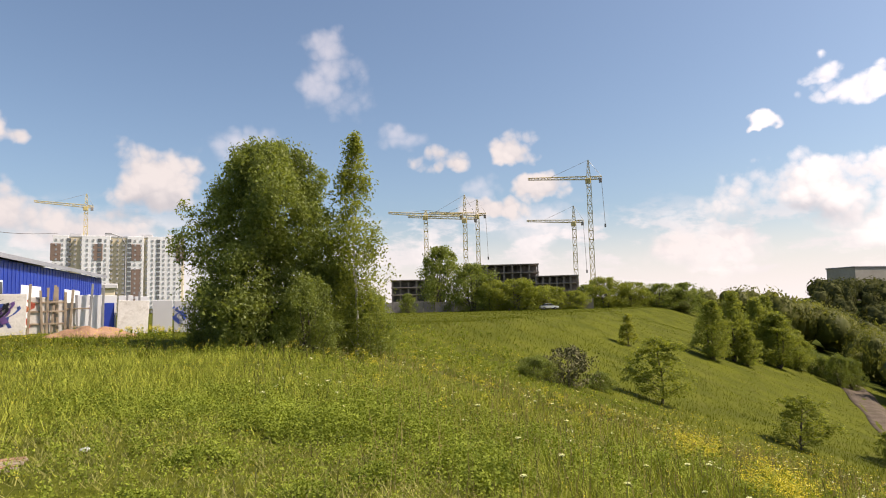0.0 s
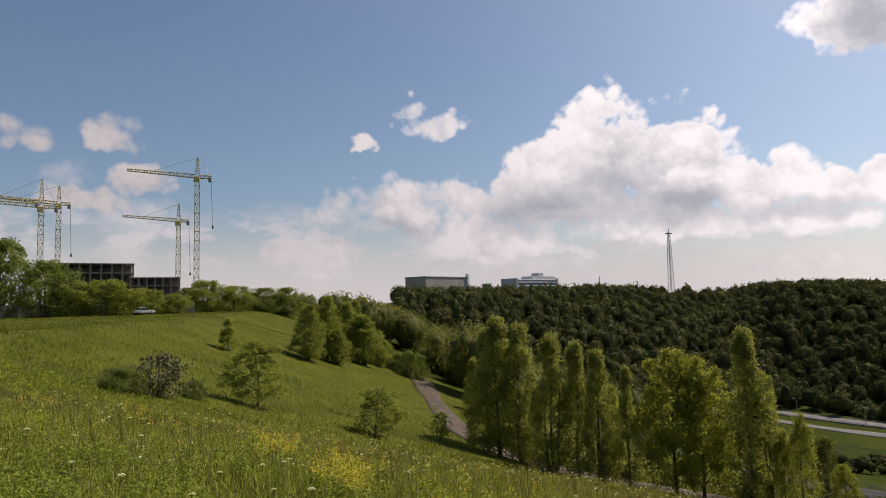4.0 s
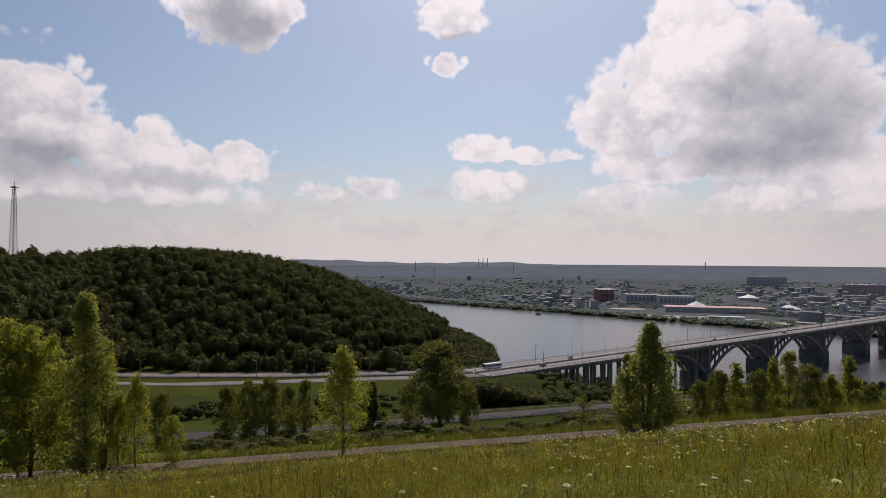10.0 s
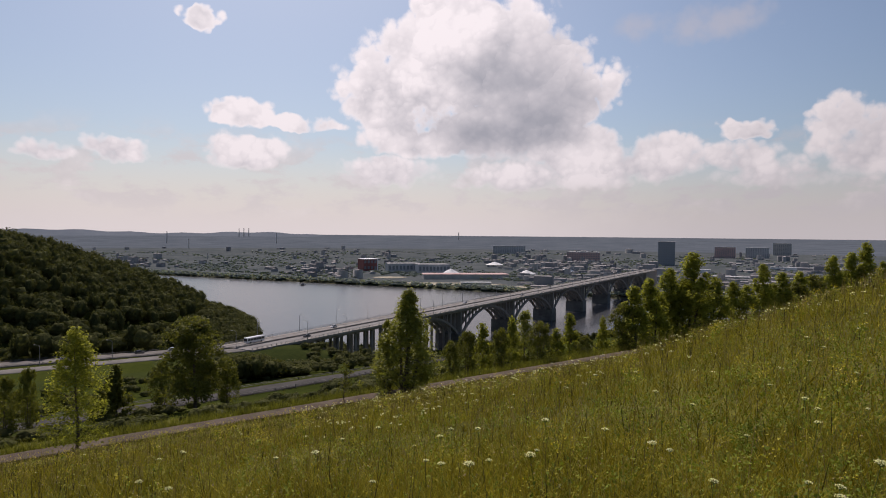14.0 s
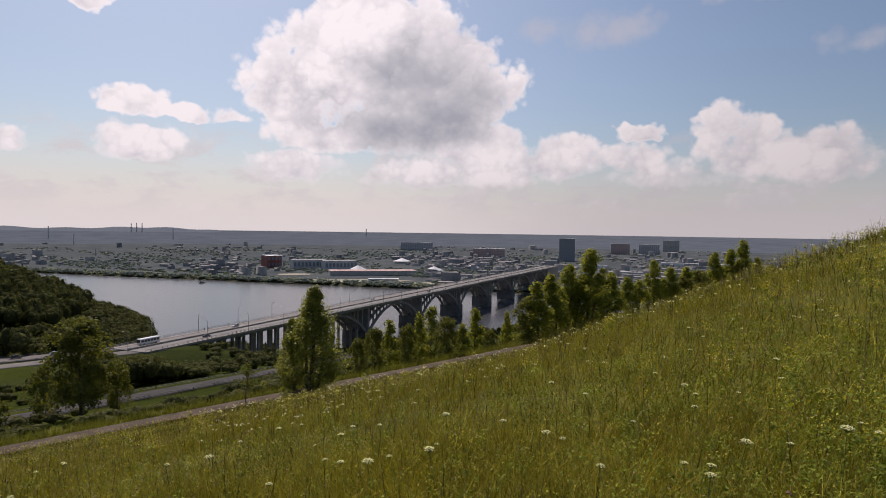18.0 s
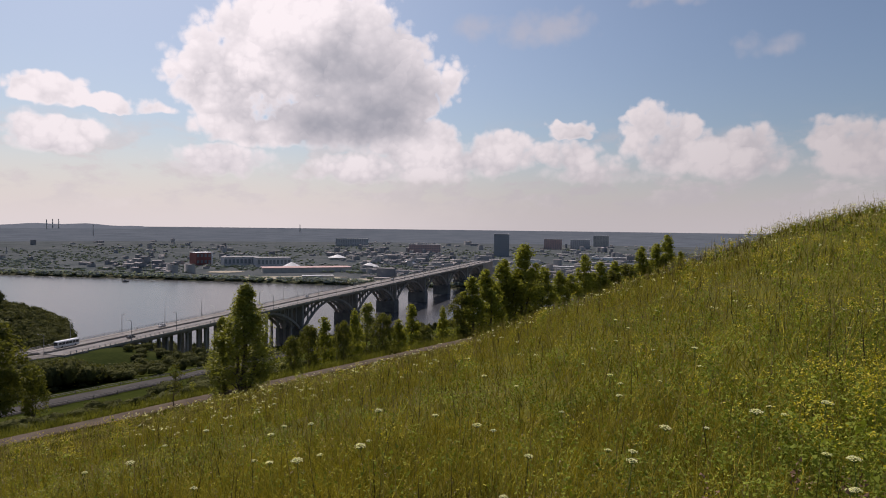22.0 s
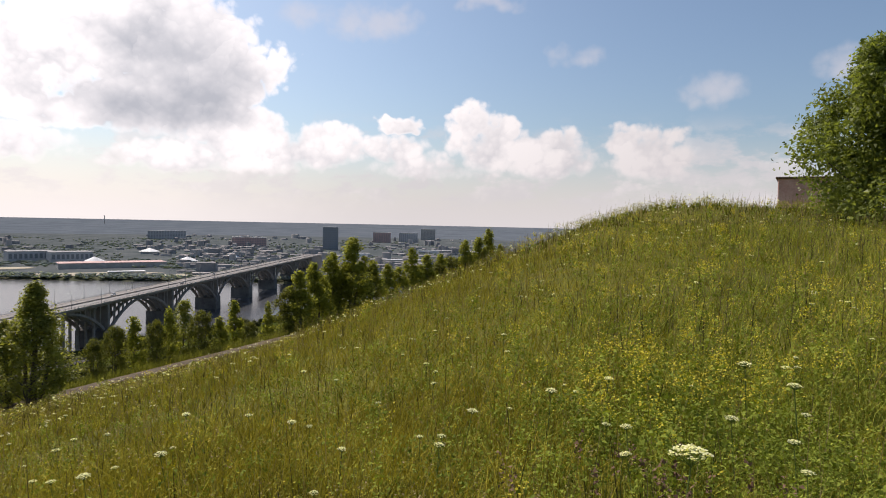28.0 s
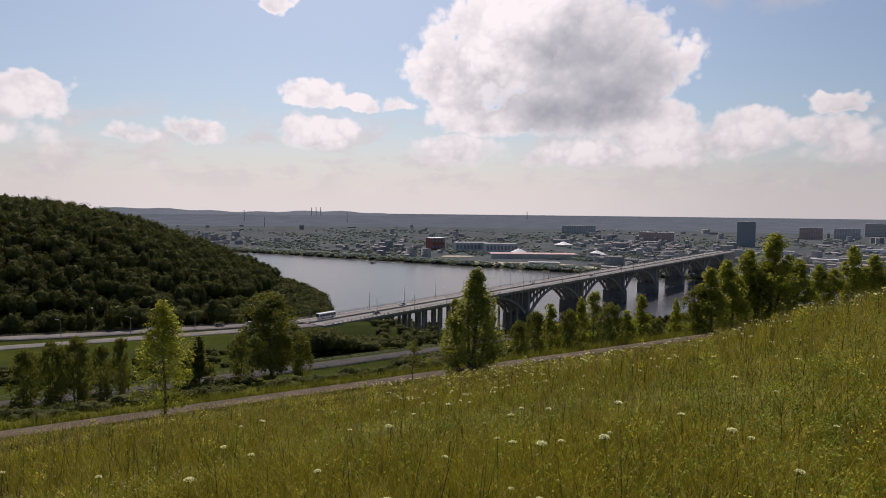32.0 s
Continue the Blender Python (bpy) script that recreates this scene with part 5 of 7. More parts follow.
block("pink_block", "long pinkish apartment block across the river", 121.2, 1900, 95, 18, 26, M_PINK, M_WHITE, rows=5, cols=14)
block("apartment_block", "pale distant apartment block across the river", 137.0, 2600, 60, 16, 44, M_PALE, rows=9, cols=10)
block("apartment_block", "brownish distant apartment block across the river", 132.8, 2300, 64, 16, 36, M_PINK, rows=9, cols=10)
block("apartment_block", "grey distant apartment block across the river", 135.2, 2350, 70, 16, 34, M_GREYWALL, rows=9, cols=10)
block("apartment_block", "long grey distant apartment block across the river", 114.6, 2350, 120, 16, 28, M_GREYWALL, rows=6, cols=14)
block("white_hall", "long white hall on the far plain", 130.5, 1420, 60, 16, 8, M_WHITE)
block("white_hall", "very long white hall on the far plain", 139.5, 1650, 190, 18, 7, M_WHITE)
block("white_hall", "long pale hall on the far plain", 134.0, 1240, 120, 18, 6, M_PALE)
# bare sandy ground
for b, r, w_, d_ in ((108.8, 985, 170, 26), (114.5, 940, 110, 22), (103.8, 1120, 60, 20), (134.5, 1120, 220, 60), (128.5, 1010, 60, 30)):
    p = bearing(b, r)
    bm = bmesh.new()
    rng2 = np.random.default_rng(int(b * 10))
    ring = []
    for k in range(28):
        a = k * 2 * math.pi / 28
        q = 1 + 0.25 * rng2.normal() * 0.5
        ring.append((w_ / 2 * math.cos(a) * q, d_ * math.sin(a) * q))
    m = pose(p.x, p.y, 0, 0, 0, -b)
    vs = []
    for x_, y_ in ring:
        q = m @ Vector((x_, y_, 0))
        vs.append(bm.verts.new((q.x, q.y, ground(q.x, q.y) + 0.35)))
    bm.faces.new(vs)
    tagged(part("sandy_ground", bm, M_SAND, None), "bare sandy ground on the far river bank", "ground", kind="structure")
# chimneys and masts on the horizon
for b, r, top in ((90.55, 4300, 0.18), (90.95, 4350, 0.22), (91.35, 4400, 0.22), (84.8, 3300, -0.12), (86.5, 2700, -0.75), (93.7, 3300, -0.2), (88.0, 1900, -1.9), (110.0, 4000, 0.0)):
    p = bearing(b, r)
    z = ground(p.x, p.y)
    ob = thing("chimney", "tall slender grey chimney on the far plain", "chimney", pose(p.x, p.y, z), group="far chimneys")
    tall = EYE + r * math.tan(radians(top)) - z
    bm = bmesh.new()
    rod(bm, (0, 0, -2), (0, 0, tall), 0.0008 * r, 0.0005 * r, 10)
    part("shaft", bm, M_PALE, ob)
    bm = bmesh.new()
    rod(bm, (0, 0, tall - 0.001 * r), (0, 0, tall + 0.3), 0.0006 * r, 0.0006 * r, 10)
    part("rim", bm, M_CONCRETE, ob)
# far ridge on the horizon
bm = bmesh.new()
top, low = [], []
for b in np.arange(66, 100, 0.8):
    p = bearing(b, 4700)
    h = 85 + 4700 * math.tan(radians(-0.12 + 0.12 * math.sin(b * 0.35) + 0.05 * math.sin(b * 1.7) - 0.3 * smooth((b - 88) / 12)))
    top.append(bm.verts.new((p.x, p.y, h)))
    q = bearing(b, 4300)
    low.append(bm.verts.new((q.x, q.y, ground(q.x, q.y) - 3)))
for i in range(len(top) - 1):
    bm.faces.new((low[i], low[i + 1], top[i + 1], top[i]))
tagged(part("backdrop", bm, M_HAZED_RIDGE, None), "low wooded ridge on the horizon, haze painted into its colour", "ridge", kind="structure")

# boats
for b, r, l_ in ((88.2, 760, 14), (96.0, 1010, 9)):
    p = bearing(b, r)
    ob = thing("boat", "small dark boat on the river", "boat", pose(p.x, p.y, 0.2, 0, 0, -b + 10))
    bm = bmesh.new()
    ring = [(-l_ / 2, -1.6), (l_ * 0.3, -1.7), (l_ / 2, 0), (l_ * 0.3, 1.7), (-l_ / 2, 1.6)]
    lo_, hi_ = [bm.verts.new((x_ * 0.9, y_ * 0.8, -0.5)) for x_, y_ in ring], [bm.verts.new((x_, y_, 1.1)) for x_, y_ in ring]
    bm.faces.new(lo_[::-1])
    bm.faces.new(hi_)
    for i in range(5):
        bm.faces.new((lo_[i], lo_[(i + 1) % 5], hi_[(i + 1) % 5], hi_[i]))
    part("hull", bm, M_DARKCON, ob)
    bm = bmesh.new()
    box(bm, (-l_ * 0.35, -1.2, 1.1), (l_ * 0.1, 1.2, 2.8), 0.1)
    part("cabin", bm, M_PALE, ob)


# ------------------------------------------------------------------ upper town: theatre, hotel, mast
M_SANDSTONE = surface("beige_stone_cladding", (0.30, 0.275, 0.225), (0.40, 0.37, 0.31), 0.05, 0.9, spec=0.1)
theatre = block("theatre_building", "long flat-roofed beige theatre building above the woods", 32.4, 500, 50, 22, 24, M_SANDSTONE, surface("dull_roof_edge", (0.20, 0.20, 0.20), (0.28, 0.28, 0.275), 0.1, 0.9, spec=0.1), turn=15, base=79)
bm = bmesh.new()
box(bm, (23, -12.2, 0), (25.6, -10, 27), 0.1)
part("pylon", bm, M_WHITE, theatre)
M_HOTELGLASS = surface("blue_grey_glazing", (0.10, 0.125, 0.165), (0.17, 0.20, 0.25), 0.1, 0.5, spec=0.3)
hotel = block("hotel_building", "blue-grey glazed hotel building with white floor bands above the woods", 40.8, 560, 50, 18, 21, M_HOTELGLASS, M_WHITE, turn=5, base=80)
for k in range(7):
    bm = bmesh.new()
    box(bm, (-25.3, -9.5, 0.6 + 3.0 * k), (25.3, -8.9, 1.55 + 3.0 * k), 0.05)
    part("floor_band", bm, M_WHITE, hotel)
for x_ in (-25.2, 25.2):
    bm = bmesh.new()
    box(bm, (x_ - 1.2, -9.7, -2), (x_ + 1.2, 9.2, 22.5), 0.1)
    part("end_pier", bm, M_GREYWALL, hotel)
bm = bmesh.new()
box(bm, (-4, -7, 21), (25, 7, 24.5), 0.3)
part("roof_storey", bm, M_GREYWALL, hotel)
bm = bmesh.new()
box(bm, (6, -4, 24.4), (13, 4, 27.5), 0.3)
part("lift_tower", bm, M_GREYWALL, hotel)
block("low_building", "low white building between the trees above the woods", 43.4, 520, 22, 10, 6, M_WHITE, base=80)
block("tower_house", "distant grey tower house above the woods", 36.9, 700, 10, 10, 22, M_GREYWALL, base=80, rows=6, cols=3)
M_TRUSS = surface("yellowish_crane_steel", (0.42, 0.33, 0.12), (0.60, 0.50, 0.24), 0.5, 0.6, spec=0.3, stain=((0.3, 0.2, 0.12), 0.4))
M_MASTRED = surface("faded_red_white_steel", (0.40, 0.30, 0.28), (0.52, 0.48, 0.46), 0.1, 0.6)


def truss(bm, a, b, wa, wb, bays, thick, diagonal=True):
    """A square lattice from a to b, wa and wb wide."""
    a, b = Vector(a), Vector(b)
    way_ = (b - a).normalized()
    side = way_.cross(Vector((0, 0, 1)) if abs(way_.z) < 0.9 else Vector((0, 1, 0))).normalized()
    up = side.cross(way_).normalized()
    rings = []
    for k in range(bays + 1):
        u = k / bays
        h = (wa + (wb - wa) * u) / 2
        c = a.lerp(b, u)
        rings.append([c + side * (sx * h) + up * (sy * h) for sx, sy in ((-1, -1), (1, -1), (1, 1), (-1, 1))])
    for r0, r1 in zip(rings[:-1], rings[1:]):
        for j in range(4):
            rod(bm, r0[j], r1[j], thick, sides=4)
            rod(bm, r1[j], r1[(j + 1) % 4], thick * 0.7, sides=4)
            if diagonal:
                rod(bm, r0[j], r1[(j + 1) % 4], thick * 0.7, sides=4)
    return bm


p = bearing(52.87, 700)
mast = thing("radio_mast", "tall lattice radio mast above the woods", "mast", pose(p.x, p.y, 79))
bm = bmesh.new()
truss(bm, (0, 0, 0), (0, 0, 55), 5.0, 2.8, 13, 0.22)
part("lower_lattice", bm, M_MASTRED, mast)
bm = bmesh.new()
truss(bm, (0, 0, 55), (0, 0, 72), 2.8, 1.6, 6, 0.2)
rod(bm, (0, 0, 72), (0, 0, 76), 0.3, sides=6)
part("upper_lattice", bm, M_MASTRED, mast)
bm = bmesh.new()
box(bm, (-2.4, -2.4, 70.5), (2.4, 2.4, 71.5), 0.1)
part("platform", bm, M_STEEL, mast)
p = bearing(46.9, 600)
pole = thing("flue_pole", "thin dark pole above the treetops", "pole", pose(p.x, p.y, 80))
bm = bmesh.new()
rod(bm, (0, 0, 0), (0, 0, 24), 0.5, 0.35, 8)
part("shaft", bm, M_DARKCON, pole)


def tower_crane(b, r, apex, jib_at, left, right, label, foot=81.0, hang=0.0):
    """A tower crane: lattice mast, jib, counter-jib, tip, tie bars, cab and counterweight. Angles are those seen from the hill."""
    p = bearing(b - 0.12, r)
    ob = thing("tower_crane", label, "crane", pose(p.x, p.y, foot, 0, 0, -b), group="tower cranes")
    top = EYE + r * math.tan(radians(apex)) - foot
    jib = EYE + r * math.tan(radians(jib_at)) - foot
    l_, r_ = r * math.tan(radians(left)), r * math.tan(radians(right))
    bm = bmesh.new()
    truss(bm, (0, 0, 0), (0, 0, jib), 2.2, 2.0, int(jib / 4), 0.17)
    part("mast", bm, M_TRUSS, ob)
    bm = bmesh.new()
    truss(bm, (0, 0, jib), (0, 0, top), 1.9, 0.5, 3, 0.14)
    part("tower_head", bm, M_TRUSS, ob)
    bm = bmesh.new()
    truss(bm, (-0.8, 0, jib + 0.2), (-l_, 0, jib + 1.6), 1.5, 0.9, max(6, int(l_ / 3)), 0.12)
    part("jib", bm, M_TRUSS, ob)
    bm = bmesh.new()
    truss(bm, (0.8, 0, jib), (r_, 0, jib), 1.4, 1.2, 3, 0.13)
    part("counter_jib", bm, M_TRUSS, ob)
    bm = bmesh.new()
    rod(bm, (0, 0, top), (-l_ * 0.65, 0, jib + 1.4), 0.07, sides=4)
    rod(bm, (0, 0, top), (r_, 0, jib + 0.5), 0.09, sides=4)
    part("tie_bars", bm, M_STEEL, ob)
    bm = bmesh.new()
    box(bm, (-1.6, -1.5, jib - 2.6), (0.9, -0.2, jib - 0.2), 0.15)
    part("cab", bm, M_TRUSS, ob)
    bm = bmesh.new()
    box(bm, (r_ - 1.4, -0.9, jib - 2.2), (r_, 0.9, jib - 0.3), 0.1)
    part("counterweight", bm, M_CONCRETE, ob)
    if hang:
        bm = bmesh.new()
        rod(bm, (r_ - 0.2, 0, jib - 1), (r_ + 0.6, 0, jib - hang), 0.09, sides=4)
        box(bm, (r_ + 0.2, -0.3, jib - hang - 1.5), (r_ + 1.0, 0.3, jib - hang), 0.05)
        part("hoist_rope", bm, M_DARKCON, ob)
    return ob


tower_crane(11.6, 300, 12.55, 10.95, 5.4, 1.15, "tall yellowish tower crane with its jib over the building site", hang=22)
tower_crane(10.15, 340, 8.6, 7.2, 4.2, 0.85, "yellowish tower crane standing behind the concrete frame", hang=26)
tower_crane(0.3, 320, 10.0, 7.9, 5.2, 1.1, "yellow tower crane with a long jib behind the trees")
tower_crane(1.45, 350, 9.55, 8.2, 4.4, 0.8, "yellow tower crane beside another crane", hang=24)
tower_crane(-3.3, 330, 8.7, 8.25, 3.4, 3.4, "yellow flat-topped tower crane behind the trees")
tower_crane(-31.6, 430, 9.5, 8.5, 3.5, 0.5, "pale yellow tower crane behind the apartment tower")


# ------------------------------------------------------------------ the building site: bare concrete frames
M_FRAME = surface("raw_frame_concrete", (0.17, 0.145, 0.12), (0.27, 0.235, 0.20), 0.2, 0.9, 0.2, 12.0, stain=((0.10, 0.085, 0.07), 0.5))


def frame_block(b, r, wide, deep, storeys, high_, label, bays):
    p = bearing(b, r)
    base = 81.0
    ob = thing("concrete_frame", label, "building", pose(p.x, p.y, base, 0, 0, -b), group="unfinished buildings")
    rise = high_ / storeys
    for i in range(storeys + 1):
        bm = bmesh.new()
        box(bm, (-wide / 2, -deep / 2, i * rise - 0.25), (wide / 2, deep / 2, i * rise + 0.15), 0.03)
        part("floor_slab", bm, M_FRAME, ob)
    for i in range(storeys):
        for j in range(bays + 1):
            x_ = -wide / 2 + 0.5 + (wide - 1) * j / bays
            for y_ in (-deep / 2 + 0.6, deep / 2 - 0.6):
                bm = bmesh.new()
                box(bm, (x_ - 0.3, y_ - 0.3, i * rise + 0.15), (x_ + 0.3, y_ + 0.3, (i + 1) * rise - 0.25))
                part("column", bm, M_FRAME, ob)
        # added dark sheet across the storey, coloured as the shade inside the frame
        bm = bmesh.new()
        box(bm, (-wide / 2 + 1, -0.2, i * rise + 0.15), (wide / 2 - 1, 0.2, (i + 1) * rise - 0.25))
        part("interior_shade", bm, M_DARKCON, ob)
    return ob


frame_block(-4.4, 255, 20, 14, 5, EYE - 81 + 255 * math.tan(radians(2.3)), "unfinished grey concrete frame building among cranes", 6)
frame_block(3.6, 262, 28, 16, 6, EYE - 81 + 262 * math.tan(radians(3.45)), "unfinished tall grey concrete frame building behind trees", 8)
frame_block(8.3, 258, 17, 16, 5, EYE - 81 + 258 * math.tan(radians(2.35)), "unfinished lower grey concrete frame building", 6)
# site wall behind the hedge
site = thing("site_wall", "weathered pale concrete panel wall by the building site", "wall")
for k in range(22):
    b = -9 + k * 0.95
    p = bearing(b, 152 + 0.3 * k)
    bm = bmesh.new()
    box(bm, (-1.22, -0.09, -0.5), (1.22, 0.09, 2.5), 0.03, pose(p.x, p.y, ground(p.x, p.y), 0, 0, -b))
    part("wall_panel", bm, M_CONCRETE, site)

# ------------------------------------------------------------------ apartment tower
M_YELLOW = surface("pale_yellow_cladding", (0.50, 0.43, 0.30), (0.64, 0.56, 0.40), 0.05, 0.85)
M_BROWN = surface("brown_cladding", (0.16, 0.11, 0.09), (0.24, 0.17, 0.13), 0.05, 0.85)
p = bearing(-29.2, 420)
apt = thing("apartment_tower", "white and pale yellow high-rise apartment building with brown panels", "building", pose(p.x, p.y, 83, 0, 0, 24))
APT_W, APT_H = 70.0, 47.0
bm = bmesh.new()
box(bm, (-APT_W / 2, 0.4, -2), (APT_W / 2, 16, APT_H), 0.2)
part("wall", bm, M_YELLOW, apt)
for x_, w_ in ((-31, 8), (-13, 15), (8, 9), (24, 19)):
    bm = bmesh.new()
    box(bm, (x_ - w_ / 2, -0.8, 4), (x_ + w_ / 2, 0.5, APT_H + 0.8), 0.1)
    part("white_bay", bm, M_WHITE, apt)
for x_, z0, z1 in ((-33.5, 33, 43), (-12, 33, 43), (8.5, 33, 43), (33, 33, 43), (8.5, 2, 28)):
    bm = bmesh.new()
    box(bm, (x_ - 2.6, -1.0, z0), (x_ + 2.6, -0.2, z1), 0.1)
    part("brown_panel", bm, M_BROWN, apt)
bm = bmesh.new()
for x_ in (-24, -6, 14, 28):
    box(bm, (x_ - 3, 4, APT_H), (x_ + 3, 10, APT_H + 2.6), 0.1)
box(bm, (-APT_W / 2 - 0.3, 0.2, APT_H), (APT_W / 2 + 0.3, 16.3, APT_H + 0.9), 0.1)
part("roof", bm, M_GREYWALL, apt)
M_LOGGIA = surface("dark_loggia_glass", (0.09, 0.095, 0.10), (0.15, 0.155, 0.16), 0.3, 0.5)
M_APTGLASS = surface("pale_window_glass", (0.24, 0.25, 0.26), (0.36, 0.365, 0.37), 0.3, 0.5)
pane_mesh = {}
for j in range(22):
    x_ = -APT_W / 2 + 1.8 + j * (APT_W - 3.6) / 21
    loggia = j % 5 == 2
    for i in range(16):
        z_ = 2.4 + i * 2.85
        if loggia not in pane_mesh:
            wide_ = 1.0 if loggia else 0.48
            bm = bmesh.new()
            box(bm, (-wide_, -0.12, -0.9 if loggia else -0.6), (wide_, 1.3, 0.9 if loggia else 0.6))
            ob = part("window", bm, M_LOGGIA if loggia else M_APTGLASS, apt)
            pane_mesh[loggia] = ob.data
        else:
            ob = new("window", pane_mesh[loggia])
            ob.parent = apt
        ob.matrix_basis = pose(x_, -1.0, z_)
# low yellow house in front
block("low_house", "low beige house with a flat roof behind the shed", -33.6, 130, 18, 10, 4.8 + EYE - 83.4, M_YELLOW, M_GREYWALL, base=83.2)

# ------------------------------------------------------------------ north: blue shed and the patched fence
M_BLUE = surface("blue_sheet_metal", (0.012, 0.035, 0.26), (0.02, 0.055, 0.36), 0.3, 0.5, 0.1, 30.0, spec=0.4)
M_SHEDROOF = surface("grey_roof_sheet", (0.22, 0.23, 0.25), (0.32, 0.33, 0.35), 0.3, 0.5)
M_PLANK = surface("weathered_planks", (0.20, 0.15, 0.10), (0.36, 0.29, 0.21), 2.0, 0.9, 0.4, 9.0)
M_PANEL = surface("stained_pale_panel", (0.48, 0.45, 0.40), (0.66, 0.63, 0.57), 0.7, 0.9, 0.3, 12.0, stain=((0.26, 0.21, 0.16), 0.6))
M_EARTH = surface("reddish_earth", (0.22, 0.12, 0.07), (0.36, 0.22, 0.13), 1.2, 0.95, 0.7, 9.0)

SHED_A, SHED_B = Vector((-24.5, 16.4, 0)), Vector((-43.0, 73.3, 0))
shed_way = (SHED_B - SHED_A).normalized()
SHED_L = (SHED_B - SHED_A).length
shed = thing("metal_shed", "long blue sheet-metal shed with white doors and a grey roof", "shed", Matrix.Translation((SHED_A.x, SHED_A.y, 83.4)) @ Matrix.Rotation(math.atan2(shed_way.y, shed_way.x), 4, "Z"))
SHED_H = 5.75


def along_shed(b):
    """Metres along the shed's wall at which the bearing b meets it."""
    a = radians(b)
    d = Vector((math.sin(a), math.cos(a)))
    den = d.x * shed_way.y - d.y * shed_way.x
    t = (SHED_A.x * shed_way.y - SHED_A.y * shed_way.x) / den
    return (d.x * t - SHED_A.x) * shed_way.x + (d.y * t - SHED_A.y) * shed_way.y


bm = bmesh.new()
box(bm, (0, 0, -0.5), (SHED_L, 12, SHED_H), 0.03)
for k in range(int(SHED_L / 0.8)):
    box(bm, (k * 0.8, -0.04, -0.3), (k * 0.8 + 0.3, 0.01, SHED_H - 0.05))
part("wall", bm, M_BLUE, shed)
bm = bmesh.new()
for pts_ in (((-0.4, -0.5, SHED_H), (-0.4, 6, SHED_H + 1.5), (-0.4, 12.5, SHED_H)),):
    l_ = [bm.verts.new(q) for q in pts_]
    r_ = [bm.verts.new((SHED_L + 0.4, q[1], q[2])) for q in pts_]
    lu = [bm.verts.new((q[0], q[1], q[2] + 0.35)) for q in pts_]
    ru = [bm.verts.new((SHED_L + 0.4, q[1], q[2] + 0.35)) for q in pts_]
    for i in range(2):
        bm.faces.new((lu[i], ru[i], ru[i + 1], lu[i + 1]))
        bm.faces.new((l_[i], l_[i + 1], r_[i + 1], r_[i]))
    bm.faces.new((l_[0], r_[0], ru[0], lu[0]))
    bm.faces.new((l_[2], lu[2], ru[2], r_[2]))
    bm.faces.new((l_[0], lu[0], lu[1], lu[2], l_[2], l_[1]))
    bm.faces.new((r_[0], r_[1], r_[2], ru[2], ru[1], ru[0]))
bmesh.ops.recalc_face_normals(bm, faces=bm.faces)
part("roof", bm, M_SHEDROOF, shed)
for b0, b1, z0, z1, name in ((-35.75, -34.5, 0.2, 4.0, "door"), (-32.95, -31.95, 0.2, 4.0, "door"), (-37.9, -36.9, 2.9, 4.2, "window"), (-31.35, -30.8, 2.4, 3.7, "window")):
    s0, s1 = sorted((along_shed(b0), along_shed(b1)))
    bm = bmesh.new()
    box(bm, (s0, -0.10, z0), (s1, -0.045, z1), 0.015)
    ob = part(name, bm, M_WHITE, shed, "white panel door" if name == "door" else "white-framed window")
    if name == "window":
        for k in range(2):
            bm = bmesh.new()
            w_ = (s1 - s0) / 2
            box(bm, (s0 + k * w_ + 0.14, -0.115, z0 + 0.15), (s0 + (k + 1) * w_ - 0.10, -0.102, z1 - 0.15))
            part("pane", bm, M_GLASS, ob)
bm = bmesh.new()
rod(bm, (SHED_L * 0.66, 4, SHED_H + 0.8), (SHED_L * 0.66, 4, SHED_H + 2.6), 0.12, sides=8)
part("flue", bm, M_DARKCON, shed)

fence = thing("patched_fence", "patched fence of stained concrete panels, planks and white sheets", "fence")


def fence_spot(b):
    r = float(np.interp(b, [-50, -39.2, -27, -22], [44, 45, 47.5, 49]))
    p = bearing(b, r)
    return pose(p.x, p.y, ground(p.x, p.y), 0, 0, -b)


def fence_piece(name, b0, b1, low, high_, material, deep=0.12, label="", lean=0.0, push=0.0, roll=0.0):
    b = (b0 + b1) / 2
    w_ = 46 * radians(b1 - b0)
    bm = bmesh.new()
    box(bm, (-w_ / 2, -deep / 2, low), (w_ / 2, deep / 2, high_), min(0.02, deep / 4))
    ob = part(name, bm, material, fence, label)
    ob.matrix_basis = fence_spot(b) @ pose(0, push, 0, lean, roll, 0)
    return ob


for b0 in np.arange(-47.4, -35.4, 3.05):
    fence_piece("concrete_panel", b0, b0 + 3.0, -0.4, 2.45, M_PANEL, 0.16)
for j, (b0, b1) in enumerate(((-35.1, -33.9), (-33.8, -32.8), (-32.7, -32.05))):
    fence_piece("board_panel", b0, b1, -0.3, 2.2 - 0.15 * j, M_PANEL, 0.06)
for b0, b1 in ((-32.0, -31.1), (-31.0, -30.2), (-29.1, -28.0), (-27.9, -26.9), (-30.1, -29.2)):
    fence_piece("white_sheet", b0, b1, 0.0, 2.45, M_WHITE, 0.05, push=0.25)
fence_piece("blue_door", -30.15, -29.35, -0.1, 1.95, M_BLUE, 0.08, "blue metal door")
fence_piece("leaning_slab", -29.2, -26.9, -0.3, 2.15, M_PANEL, 0.18, "leaning concrete slab", lean=-8, push=-0.8, roll=2)
